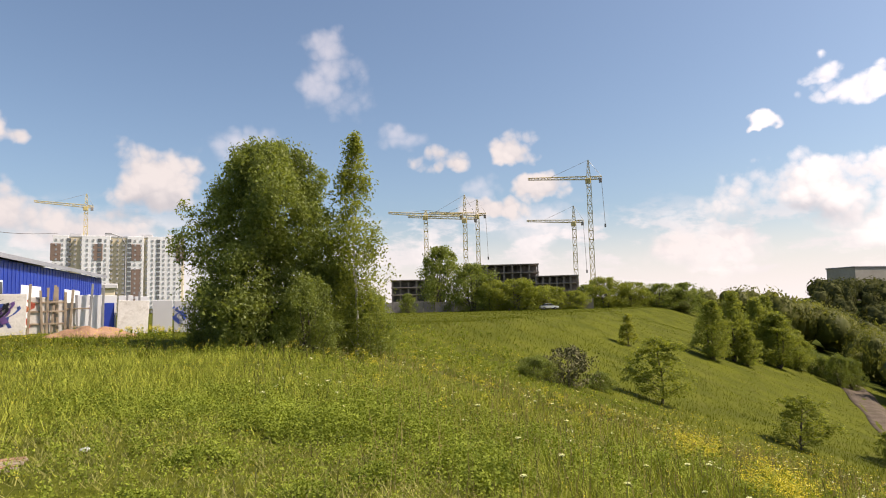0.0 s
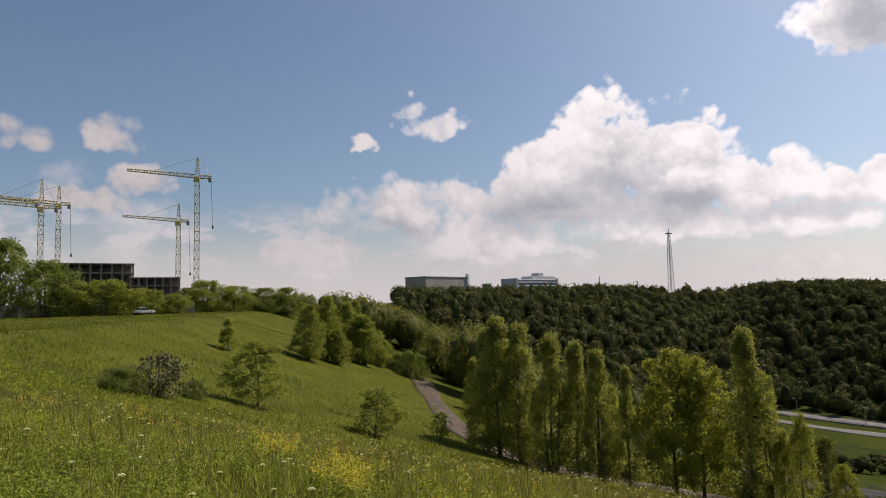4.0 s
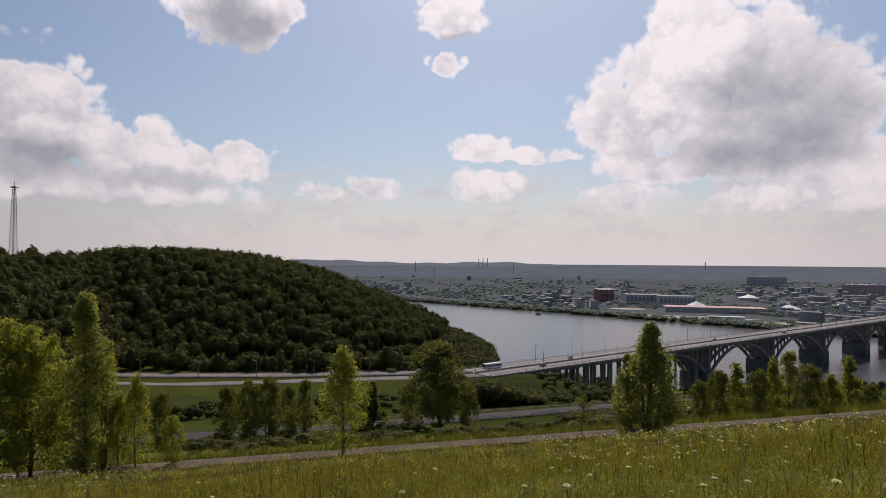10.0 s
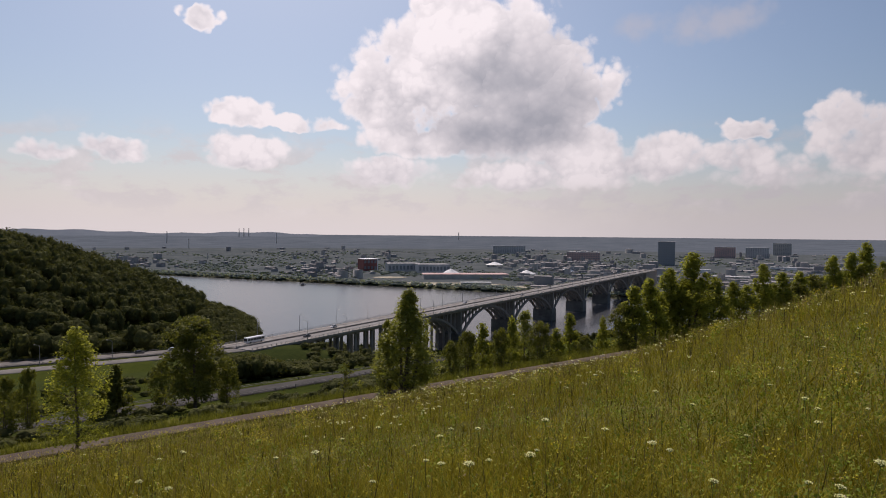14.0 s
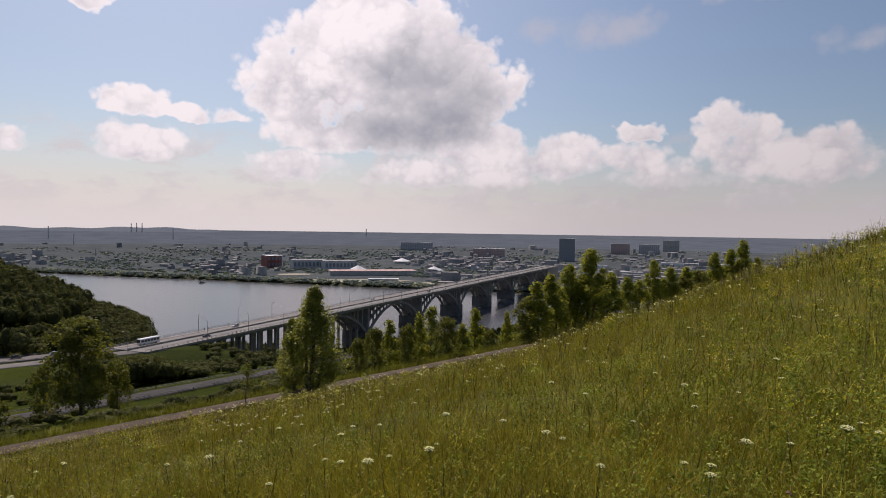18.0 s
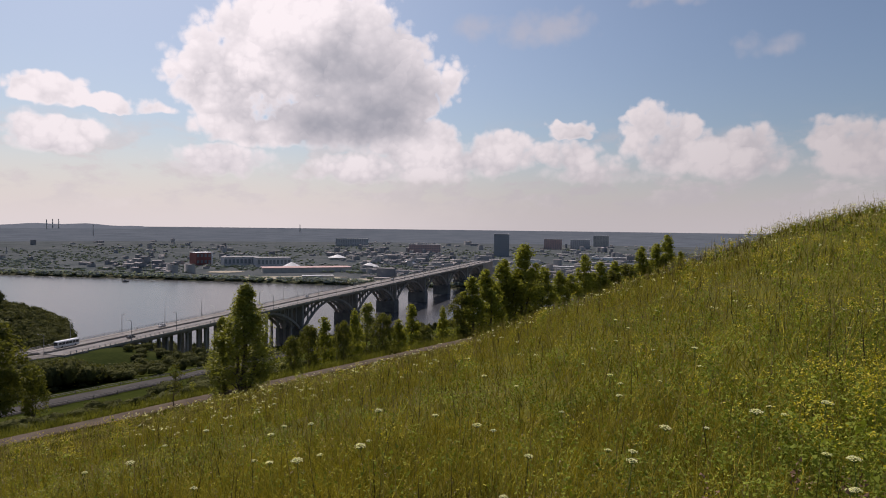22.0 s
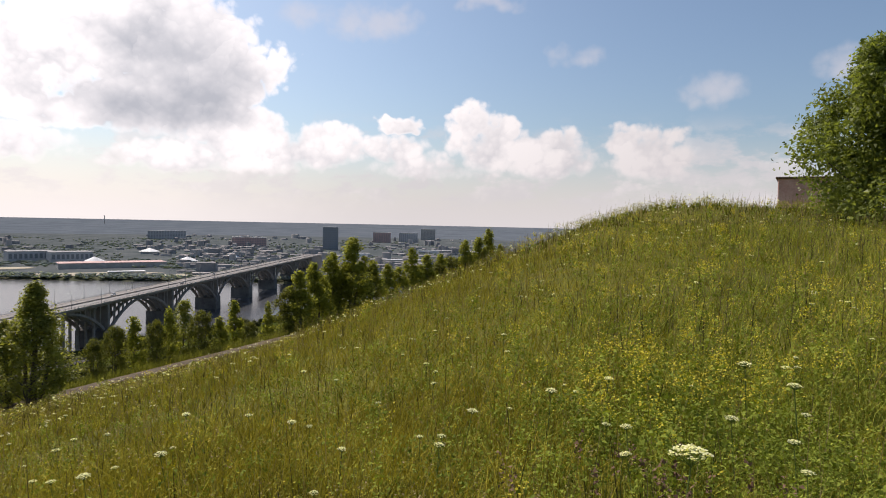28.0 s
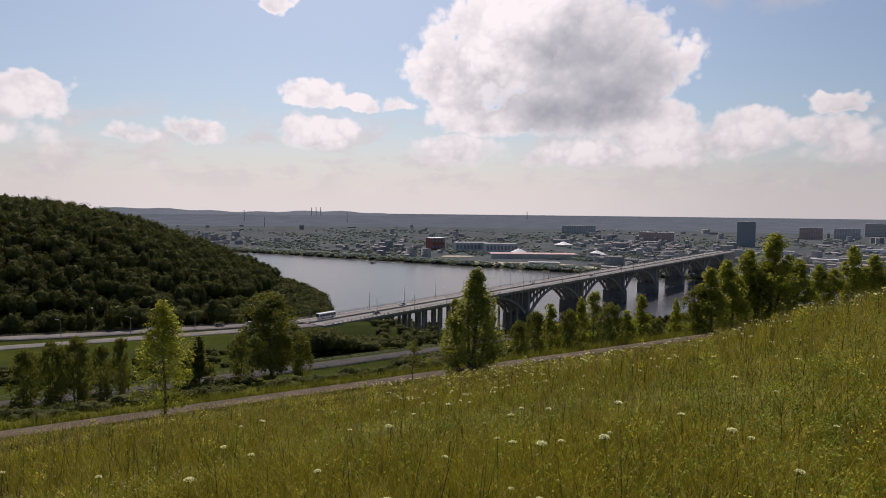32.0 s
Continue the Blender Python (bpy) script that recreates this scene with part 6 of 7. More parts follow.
for b in (-35.1, -34.2, -33.9, -33.2, -32.7, -32.4, -31.9, -31.1, -30.15, -33.6, -28.6, -27.6):
    h = 2.3 + 0.9 * ((b * 7.3) % 1)
    bm = bmesh.new()
    box(bm, (-0.07, -0.18, -0.3), (0.07, -0.07, h), 0.01)
    ob = part("post", bm, M_PLANK if b < -31.9 else M_STEEL, fence)
    ob.matrix_basis = fence_spot(b) @ pose(0, -0.05, 0, 0, 3 * math.sin(b * 5), 0)
for z_ in (0.5, 1.25, 1.8):
    fence_piece("rail", -35.0, -32.8, z_, z_ + 0.12, M_PLANK, 0.06, push=-0.2)
for z_ in (0.35, 1.5):
    fence_piece("rail", -33.0, -31.0, z_, z_ + 0.1, M_PLANK, 0.06, push=-0.2)
# panels beside the large tree, its shadow put into their greyer colour
for b0 in np.arange(-26.6, -21, 1.6):
    fence_piece("tree_shade_panel", b0, b0 + 1.55, -0.3, 2.2, M_GREYWALL, 0.1, "panel with blue scrawls, greyed for the tree's shade")


def scrawl(parent, base, colour, strokes, seed, wide, tall, thick=0.09):
    """Plain sprayed strokes on a wall: wavy flat bars, no letters."""
    rng = np.random.default_rng(seed)
    for k in range(strokes):
        x0, z0 = rng.uniform(-wide / 2, wide / 2), rng.uniform(0.1, 0.35) * tall
        bm = bmesh.new()
        prev = None
        for i in range(9):
            u = i / 8
            x_ = x0 + 0.28 * math.sin(u * 5 + rng.random() * 0.6 + k) * (0.5 + u)
            z_ = z0 + u * tall * 0.6
            cur = (bm.verts.new((x_ - thick, 0, z_)), bm.verts.new((x_ + thick, 0, z_ + 0.05)))
            if prev:
                bm.faces.new((prev[0], prev[1], cur[1], cur[0]))
            prev = cur
        bmesh.ops.solidify(bm, geom=list(bm.faces), thickness=0.006)
        ob = part("painted_stroke", bm, colour, parent)
        ob.matrix_basis = base @ pose(0, -0.006 * (k % 4), 0)


SPRAY = [paint("spray_" + w_, c) for w_, c in (("blue", (0.10, 0.16, 0.50)), ("red", (0.60, 0.14, 0.08)), ("orange", (0.65, 0.25, 0.12)), ("black", (0.03, 0.03, 0.04)), ("purple", (0.22, 0.12, 0.35)))]
for j, (b, c) in enumerate(((-37.5, 0), (-37.2, 3), (-36.9, 4), (-36.6, 0), (-36.2, 1), (-35.9, 2), (-35.6, 1), (-38.4, 0))):
    scrawl(fence, fence_spot(b) @ pose(0, -0.1, 0.1), SPRAY[c], 5, j, 0.8, 2.1)
for j, b in enumerate((-25.6, -24.6)):
    scrawl(fence, fence_spot(b) @ pose(0, -0.08, 0.4), SPRAY[0], 4, 20 + j, 0.9, 1.5)

# earth heap in front of the fence
p = bearing(-31.0, 43)
bm = bmesh.new()
bmesh.ops.create_grid(bm, x_segments=26, y_segments=12, size=1.0)
for v in bm.verts:
    x_, y_ = v.co.x * 2.6, v.co.y * 1.1
    h = 0.75 * max(0, 1 - (v.co.x ** 2 + v.co.y ** 2)) ** 0.7 * (0.8 + 0.5 * noise.noise(Vector((x_ * 1.3, y_ * 1.3, 2)))) - 0.12
    v.co = Vector((x_, y_, h))
heap = part("earth_heap", bm, M_EARTH, None)
heap.matrix_basis = pose(p.x, p.y, ground(p.x, p.y), 0, 0, 31)
tagged(heap, "low heap of reddish earth before the fence", "heap")
# lamp post and wire behind the shed
p = bearing(-28.75, 92)
pole = thing("lamp_post", "slim curved street lamp behind the fence", "street lamp", pose(p.x, p.y, 83.4, 0, 0, 210))
bm = bmesh.new()
rod(bm, (0, 0, -0.5), (0, 0, 10.6), 0.14, 0.08, 8)
part("pole", bm, M_STEEL, pole)
bm = bmesh.new()
rod(bm, (0, 0, 10.5), (0.5, 0, 11.5), 0.07, sides=6)
rod(bm, (0.5, 0, 11.5), (1.7, 0, 11.9), 0.06, sides=6)
part("arm", bm, M_STEEL, pole)
bm = bmesh.new()
box(bm, (1.6, -0.12, 11.82), (2.4, 0.12, 12.0), 0.03)
part("lamp_head", bm, M_STEEL, pole)
a, b_ = bearing(-46, 60, EYE + 60 * math.tan(radians(8.6))), bearing(-33.5, 100, EYE + 100 * math.tan(radians(6.3)))
bm = bmesh.new()
pts_ = [a.lerp(b_, k / 14) - Vector((0, 0, 1.2 * math.sin(math.pi * k / 14))) for k in range(15)]
for q0, q1 in zip(pts_[:-1], pts_[1:]):
    rod(bm, q0, q1, 0.03, sides=4)
tagged(part("cable", bm, M_DARKCON, None), "thin dark overhead cable sagging across the sky", "cable")
# planks and litter on the trodden grass
p = bearing(-36.4, 8.5)
pile = thing("plank_pile", "flat pile of old brown boards lying on the grass", "boards", pose(p.x, p.y, ground(p.x, p.y) + 0.02, 0, 0, 36))
for k in range(6):
    bm = bmesh.new()
    box(bm, (-0.36 + 0.03 * (k % 3), -0.05, 0), (0.34 - 0.04 * (k % 2), 0.05, 0.025), 0.004)
    ob = part("board", bm, M_EARTH if k % 2 else M_PLANK, pile)
    ob.matrix_basis = pose(0.02 * k, -0.22 + 0.085 * k, 0.012 * (k % 3), 0, 0, 7 * math.sin(k * 2.1))
for b, r, s_ in ((-30.1, 8.8, 0.05), (-11.0, 8.6, 0.05)):
    p = bearing(b, r)
    bm = bmesh.new()
    bmesh.ops.create_icosphere(bm, subdivisions=2, radius=s_)
    for v in bm.verts:
        v.co = Vector((v.co.x * 1.3, v.co.y * 0.8, max(0, v.co.z) * 0.9)) * (1 + 0.4 * noise.noise(v.co * 40))
    ob = part("paper_scrap", bm, M_WHITE, None)
    ob.matrix_basis = pose(p.x, p.y, ground(p.x, p.y) + 0.02)
    tagged(ob, "crumpled white paper scrap on the grass", "litter")

# ------------------------------------------------------------------ south: wall and hut behind the knoll
M_PINKWALL = surface("faded_pink_plaster", (0.50, 0.27, 0.22), (0.66, 0.44, 0.38), 0.9, 0.9, 0.2, 12.0, stain=((0.25, 0.18, 0.15), 0.5))
M_RUSTROOF = surface("rusty_roof_edge", (0.07, 0.05, 0.045), (0.16, 0.11, 0.09), 0.8, 0.8)


def south_spot(b, r):
    p = bearing(b, r)
    return pose(p.x, p.y, ground(p.x, p.y), 0, 0, -b)


hut_r = 40.0
hut = thing("garage_hut", "small faded pink hut with a dark overhanging roof", "hut", south_spot(168.05, hut_r))
hut_h = EYE + hut_r * math.tan(radians(3.95)) - ground(*bearing(168.05, hut_r).xy)
bm = bmesh.new()
box(bm, (-1.36, -1.2, -0.6), (1.3, 2.2, hut_h), 0.03)
part("wall", bm, M_PINKWALL, hut)
bm = bmesh.new()
box(bm, (-1.48, -1.35, hut_h), (1.45, 2.4, hut_h + 0.09), 0.03)
part("roof", bm, M_RUSTROOF, hut)
wall_s = thing("graffiti_wall", "whitewashed concrete wall with black sprayed scrawls", "wall")
SW = 33.0
wall_h = EYE + SW * math.tan(radians(5.6)) - ground(*bearing(180, SW).xy)
for k in range(5):
    b = 178.2 + 4.6 * k
    bm = bmesh.new()
    box(bm, (-1.3, -0.1, -0.6), (1.3, 0.1, wall_h), 0.03)
    ob = part("wall_panel", bm, M_PANEL, wall_s)
    ob.matrix_basis = south_spot(b, SW)
    scrawl(wall_s, ob.matrix_basis @ pose(0, -0.115, 0.5), SPRAY[3], 3, 40 + k, 1.8, 1.5, 0.04)
    bm = bmesh.new()
    box(bm, (-1.32, -0.16, wall_h), (1.32, 0.16, wall_h + 0.1), 0.02)
    ob = part("coping", bm, M_RUSTROOF, wall_s)
    ob.matrix_basis = south_spot(b, SW)
    bm = bmesh.new()
    for i in range(3):
        rod(bm, (-1.0 + i, 0, wall_h + 0.05), (-1.0 + i, 0.05, wall_h + 0.5), 0.02, sides=4)
    part("wire_stand", bm, M_STEEL, wall_s).matrix_basis = south_spot(b, SW)
    bm = bmesh.new()
    prev = None
    for i in range(60):
        q = Vector((-1.3 + 2.6 * i / 59, 0.14 * math.cos(i * 1.1), wall_h + 0.42 + 0.14 * math.sin(i * 1.1)))
        if prev:
            rod(bm, prev, q, 0.008, sides=3)
        prev = q
    part("barbed_wire", bm, M_STEEL, wall_s).matrix_basis = south_spot(b, SW)


# ------------------------------------------------------------------ meadow: grass, herbs and flowers
M_GRASS = surface("grass_blades", (0.036, 0.056, 0.007), (0.49, 0.51, 0.080), 1.7, 0.8, fine=5.0, island=0.50, translucent=0.07, spec=0.02)
M_GRASS_FAR = surface("grass_tufts", (0.060, 0.076, 0.009), (0.175, 0.186, 0.021), 0.12, 0.9, island=0.65, translucent=0.1, spec=0.02)
M_GRASS_DRY = surface("dry_meadow_blades", (0.046, 0.046, 0.006), (0.62, 0.52, 0.070), 1.7, 0.8, fine=5.0, island=0.50, translucent=0.07, spec=0.02)
M_TUFTS_DRY = surface("dry_grass_tufts", (0.075, 0.076, 0.012), (0.21, 0.185, 0.030), 0.12, 0.9, island=0.65, translucent=0.05, spec=0.02)
M_HERB_DRY = surface("dry_herb_leaves", (0.050, 0.060, 0.008), (0.44, 0.41, 0.050), 1.4, 0.7, fine=5.0, island=0.42, translucent=0.22, spec=0.05)
M_STRAW = surface("dry_stalks", (0.17, 0.13, 0.05), (0.34, 0.265, 0.12), 1.0, 0.8, island=0.6, translucent=0.2)
M_HERB = surface("herb_leaves", (0.042, 0.070, 0.009), (0.32, 0.37, 0.052), 1.4, 0.7, fine=5.0, island=0.42, translucent=0.22, spec=0.06)
M_YELLOWFL = surface("yellow_florets", (0.42, 0.34, 0.02), (0.66, 0.56, 0.05), 1.0, 0.7, island=0.5, translucent=0.25)
M_UMBEL = surface("white_florets", (0.70, 0.69, 0.50), (0.86, 0.85, 0.68), 2.0, 0.8, island=0.5, translucent=0.5)
M_BROWNSEED = surface("brown_seed_heads", (0.10, 0.055, 0.035), (0.20, 0.12, 0.07), 1.0, 0.9, island=0.5)


def scatter(rng, count, b0, b1, r0, r1, power=1.0):
    """Places spread over a ring sector, denser near its inner edge with a higher power."""
    b = np.radians(rng.uniform(b0, b1, count))
    r = np.sqrt(rng.random(count) ** power * (r1 ** 2 - r0 ** 2) + r0 ** 2)
    x, y = r * np.sin(b), r * np.cos(b)
    e, n_ = x * E_WAY[0] + y * E_WAY[1], x * N_WAY[0] + y * N_WAY[1]
    ep = e - hollow(n_)
    keep = (np.abs(ep - 47.9) > 1.95) & (ep < 57)
    return x[keep], y[keep]


def meadow_height(x, y):
    """How tall the grass stands: short where it is trodden, in waves elsewhere."""
    b, r = np.degrees(np.arctan2(x, y)), np.hypot(x, y)
    trodden = smooth((6 - b) / 12) * (1 - smooth((r - 6.5) / 5)) * (b > -90)
    wave = 0.75 + 0.35 * fbm(x, y, 1.7) + 0.15 * fbm(y, x, 0.6)
    return np.clip(wave, 0.35, 1.3) * (1 - 0.78 * trodden)


def growth(rng, x, y):
    """Which plants belong to the drier part of the hillside, with a gradual border."""
    b = np.degrees(np.arctan2(x, y))
    return rng.random(len(x)) < smooth((b - 30) / 28) * (1 - 0.75 * smooth((b - 138) / 28))


def blades(name, x, y, tall, wide, bend, material, label, seed, segments=2, z=None):
    """Grass blades from flat tapering strips that bend over."""
    rng = np.random.default_rng(seed)
    k = len(x)
    if z is None:
        z = terrain(x, y) - 0.02
    a = rng.random(k) * 2 * np.pi
    lean = rng.random(k) * 2 * np.pi
    out = bend * tall * (0.3 + rng.random(k))
    side = np.stack([np.cos(a), np.sin(a), np.zeros(k)], 1) * wide[:, None] * 0.5
    foot = np.stack([x, y, z], 1)
    tip = foot + np.stack([np.cos(lean) * out, np.sin(lean) * out, tall], 1)
    if segments == 1:
        v = np.stack([foot - side, foot + side, tip], 1).reshape(-1, 3)
        f = np.arange(3 * k).reshape(-1, 3)
    else:
        mid = foot + np.stack([np.cos(lean) * out * 0.3, np.sin(lean) * out * 0.3, tall * 0.6], 1)
        v = np.stack([foot - side, foot + side, mid + side * 0.8, mid - side * 0.8, tip], 1).reshape(-1, 3)
        i = np.arange(k)[:, None] * 5
        f = np.concatenate([i + [0, 1, 2], i + [0, 2, 3], i + [3, 2, 4]])
    return tagged(mesh_object(name, v, f, material), label, "grass", kind="stuff")


rng = np.random.default_rng(100)
near, middle, lower = scatter(rng, 88000, -50, 192, 1.5, 7.0), scatter(rng, 130000, -50, 192, 7.0, 22.0, 1.1), scatter(rng, 150000, -50, 192, 22.0, 70.0, 1.15)
for dry_part in (False, True):
    blade, tuft, word = (M_GRASS_DRY, M_TUFTS_DRY, "yellowish") if dry_part else (M_GRASS, M_GRASS_FAR, "green")
    rng = np.random.default_rng(106 + dry_part)
    keep = growth(np.random.default_rng(107), *near) == dry_part
    x, y = near[0][keep], near[1][keep]
    blades("near_grass", x, y, meadow_height(x, y) * rng.uniform(0.12, 0.46, len(x)), rng.uniform(0.004, 0.008, len(x)), 0.85, blade, f"tall {word} meadow grass underfoot", 101)
    keep = growth(np.random.default_rng(108), *middle) == dry_part
    x, y = middle[0][keep], middle[1][keep]
    blades("meadow_grass", x, y, meadow_height(x, y) * rng.uniform(0.14, 0.46, len(x)), rng.uniform(0.010, 0.022, len(x)), 0.75, blade, f"tall {word} meadow grass on the hillside", 102, 1)
    keep = growth(np.random.default_rng(109), *lower) == dry_part
    x, y = lower[0][keep], lower[1][keep]
    blades("slope_grass", x, y, np.clip(meadow_height(x, y), 0.5, 1.2) * rng.uniform(0.18, 0.40, len(x)), rng.uniform(0.02, 0.05, len(x)), 0.6, tuft, f"tufted {word} grass on the lower slope", 103, 1)
x, y = scatter(rng, 60000, -12, 40, 70.0, 165.0, 1.0)
blades("far_slope_grass", x, y, rng.uniform(0.08, 0.2, len(x)), rng.uniform(0.05, 0.10, len(x)), 1.6, M_GRASS_FAR, "short green grass on the far meadow slope", 104, 1)
x, y = scatter(rng, 9000, -8, 192, 2.5, 30.0, 1.4)
blades("dry_stalks", x, y, rng.uniform(0.45, 0.85, len(x)), 0.004 + 0.0006 * np.hypot(x, y), 0.25, M_STRAW, "thin dry straw-coloured stalks above the grass", 105, 1)


def herbs(name, x, y, tall, leaf, per, material, label, seed, spread=0.10, low=0.25, category="plants"):
    """Leafy tufts: small leaf quads up and round a stem."""
    rng = np.random.default_rng(seed)
    z = terrain(x, y)
    k = len(x)
    c = np.repeat(np.stack([x, y, z], 1), per, axis=0)
    up = np.repeat(tall, per) * (low + (1 - low) * rng.random(k * per))
    a = rng.random(k * per) * 2 * np.pi
    d = spread * np.sqrt(rng.random(k * per))
    at = c + np.stack([np.cos(a) * d, np.sin(a) * d, up], 1)
    nrm = rng.normal(size=(k * per, 3)) * 0.6 + np.array([0, 0, 0.8])
    nrm /= np.linalg.norm(nrm, axis=1)[:, None]
    u = np.cross(nrm, rng.normal(size=(k * per, 3)))
    u /= np.linalg.norm(u, axis=1)[:, None]
    w_ = np.cross(nrm, u)
    s_ = (leaf * (0.5 + rng.random(k * per)) * np.repeat(1 + 0.055 * np.hypot(x, y), per))[:, None]
    v = np.stack([at - u * s_ - w_ * s_ * 0.35, at + w_ * s_ * 0.85, at + u * s_ - w_ * s_ * 0.35], 1).reshape(-1, 3)
    return tagged(mesh_object(name, v, np.arange(3 * k * per).reshape(-1, 3), material), label, category, kind="stuff")


def patch(rng, count, b, r, db, dr):
    bb, rr = np.radians(rng.normal(b, db, count)), np.clip(rng.normal(r, dr, count), 2.0, 60)
    return rr * np.sin(bb), rr * np.cos(bb)


groups = [patch(rng, 900, -9, 10, 7, 2.5), patch(rng, 400, -26, 10, 6, 2), patch(rng, 900, 1, 36, 7, 6), patch(rng, 350, -5, 20, 8, 3), patch(rng, 260, 158, 5.2, 7, 0.8), patch(rng, 250, 170, 7, 8, 2), patch(rng, 300, 145, 9, 14, 3), patch(rng, 300, 5, 9, 9, 2), patch(rng, 500, 150, 6, 16, 2), patch(rng, 350, 115, 8, 20, 3), patch(rng, 300, 172, 4.5, 9, 1.2)]
x, y = np.concatenate([g[0] for g in groups]), np.concatenate([g[1] for g in groups])
herbs("herbs", x, y, rng.uniform(0.15, 0.5, len(x)) * (0.4 + 0.6 * meadow_height(x, y)), 0.0095, 40, M_HERB, "leafy dark green weeds among the grass", 110)
x, y = scatter(rng, 26000, -50, 6, 2.0, 11.0, 1.1)
keep = fbm(x + 1, y + 4, 0.9) + 0.4 * rng.normal(size=len(x)) > -0.1
x, y = x[keep], y[keep]
blades("trodden_grass", x, y, rng.uniform(0.05, 0.16, len(x)), rng.uniform(0.008, 0.018, len(x)), 1.1, surface("trodden_blades", (0.10, 0.115, 0.03), (0.42, 0.385, 0.12), 0.8, 0.8, island=0.5, translucent=0.15), "short yellowed grass on the trodden ground", 118, 1)
ring_b, ring_r = np.radians(rng.uniform(0, 360, 9000)), rng.uniform(0.25, 1.7, 9000)
x, y = ring_r * np.sin(ring_b), ring_r * np.cos(ring_b)
blades("footing_grass", x, y, rng.uniform(0.06, 0.2, len(x)), rng.uniform(0.006, 0.012, len(x)), 0.9, M_GRASS, "short trampled grass underfoot", 119, 1)
x, y = scatter(rng, 26000, 191, 311, 1.5, 16.0, 1.1)
blades("back_grass", x, y, rng.uniform(0.15, 0.5, len(x)), rng.uniform(0.012, 0.026, len(x)), 0.5, M_GRASS, "tall meadow grass on the hilltop", 120, 1)
# dark stalks added so that their brown gives the shaded gaps between blades
x, y = scatter(rng, 6000, -20, 190, 2.5, 26.0, 1.3)
blades("gap_shade_stalks", x, y, rng.uniform(0.4, 0.75, len(x)) * np.clip(meadow_height(x, y), 0.4, 1.1), 0.006 + 0.0009 * np.hypot(x, y), 0.2, surface("brown_stalks", (0.045, 0.04, 0.018), (0.13, 0.10, 0.045), 1.0, 0.9, island=0.6), "thin brown stalks standing in for shaded gaps in the meadow", 121, 1)
# dark leafy clumps standing out of the short grass
for b, r, wide, count, high_ in ((-17, 9.5, 0.55, 90, 0.42), (-12, 8.6, 0.7, 130, 0.46), (-9, 9.6, 0.6, 100, 0.5), (-4, 9.0, 0.6, 90, 0.5), (0, 7.2, 0.45, 70, 0.5), (2.5, 6.4, 0.4, 70, 0.5), (-24, 11.5, 0.9, 140, 0.36), (-30, 12.5, 0.8, 120, 0.34), (-20, 13, 1.0, 140, 0.4), (-6, 12.5, 0.9, 130, 0.5), (6, 9.5, 0.6, 90, 0.5), (-27, 6.2, 0.3, 30, 0.16), (-14, 5.9, 0.3, 30, 0.16), (-22, 7.4, 0.35, 36, 0.2), (-7, 6.4, 0.3, 30, 0.2), (11, 7.4, 0.5, 70, 0.5), (15, 10.5, 0.6, 80, 0.5)):
    p = bearing(b, r)
    d, a = wide * np.sqrt(rng.random(count)), rng.random(count) * 2 * np.pi
    x, y = p.x + d * np.cos(a), p.y + d * np.sin(a)
    herbs("weed_clump", x, y, high_ * rng.uniform(0.5, 1.0, count) * (1.1 - 0.6 * (d / wide) ** 2), 0.0115, 44, M_HERB, "dense dark green clump of leafy weeds", 130 + int(b), 0.10, 0.2)
# clumps of weeds all over the meadow, in drifts
x, y = scatter(rng, 23000, -50, 190, 2.4, 34.0, 1.35)
trod = smooth((10 - np.degrees(np.arctan2(x, y))) / 12) * (1 - smooth((np.hypot(x, y) - 9) / 4))
keep = fbm(x + 3, y - 5, 1.0) + 0.6 * fbm(y, x, 0.45) + 0.35 * rng.normal(size=len(x)) > 0.2 + 0.75 * trod
x, y = x[keep], y[keep]
dry_part = growth(rng, x, y)
for px, py, leafy in ((x[~dry_part], y[~dry_part], M_HERB), (x[dry_part], y[dry_part], M_HERB_DRY)):
    herbs("meadow_weeds", px, py, rng.uniform(0.16, 0.55, len(px)) * np.maximum(meadow_height(px, py), 0.5), 0.0085, 24, leafy, "clumps of leafy dark green meadow weeds", 115, 0.13, 0.25)
x, y = scatter(rng, 6000, -10, 190, 3.0, 34.0, 1.25)
keep = fbm(x - 7, y + 2, 2.1) + 0.45 * rng.normal(size=len(x)) > 0.25
x, y = x[keep], y[keep]
herbs("bedstraw", x, y, rng.uniform(0.4, 0.65, len(x)) * meadow_height(x, y), 0.0075, 30, surface("yellow_green_sprays", (0.17, 0.185, 0.02), (0.34, 0.325, 0.04), 0.8, 0.7, island=0.5, translucent=0.3), "soft yellow-green flowering sprays in the meadow", 116, 0.12, 0.5, "flowers")
# tall weeds on the lip below the path
n_ = rng.uniform(-40, 185, 30000)
e = 49.7 + hollow(n_) + np.abs(rng.normal(size=len(n_))) * 1.1
x, y = slope_place(e, n_)
blades("path_edge_grass", x, y, rng.uniform(0.45, 1.15, len(x)), rng.uniform(0.03, 0.07, len(x)), 0.5, M_LEAF_DARK, "tall green grass along the path's lower edge", 117, 1)
groups = [patch(rng, 46, 18.5, 12.5, 1.0, 0.7), patch(rng, 80, 24.5, 9.0, 1.5, 0.6), patch(rng, 24, 28, 15, 4, 3), patch(rng, 50, 8, 16, 8, 4), patch(rng, 50, -26, 38, 1.5, 2), patch(rng, 60, 40, 8, 6, 2), patch(rng, 70, 156, 5.5, 5, 0.7), patch(rng, 60, 165, 9, 6, 2), patch(rng, 80, 145, 14, 12, 5), patch(rng, 60, 158, 17, 7, 4), patch(rng, 60, 100, 14, 25, 5), patch(rng, 40, 176, 9, 5, 3), patch(rng, 40, -3, 24, 6, 4)]
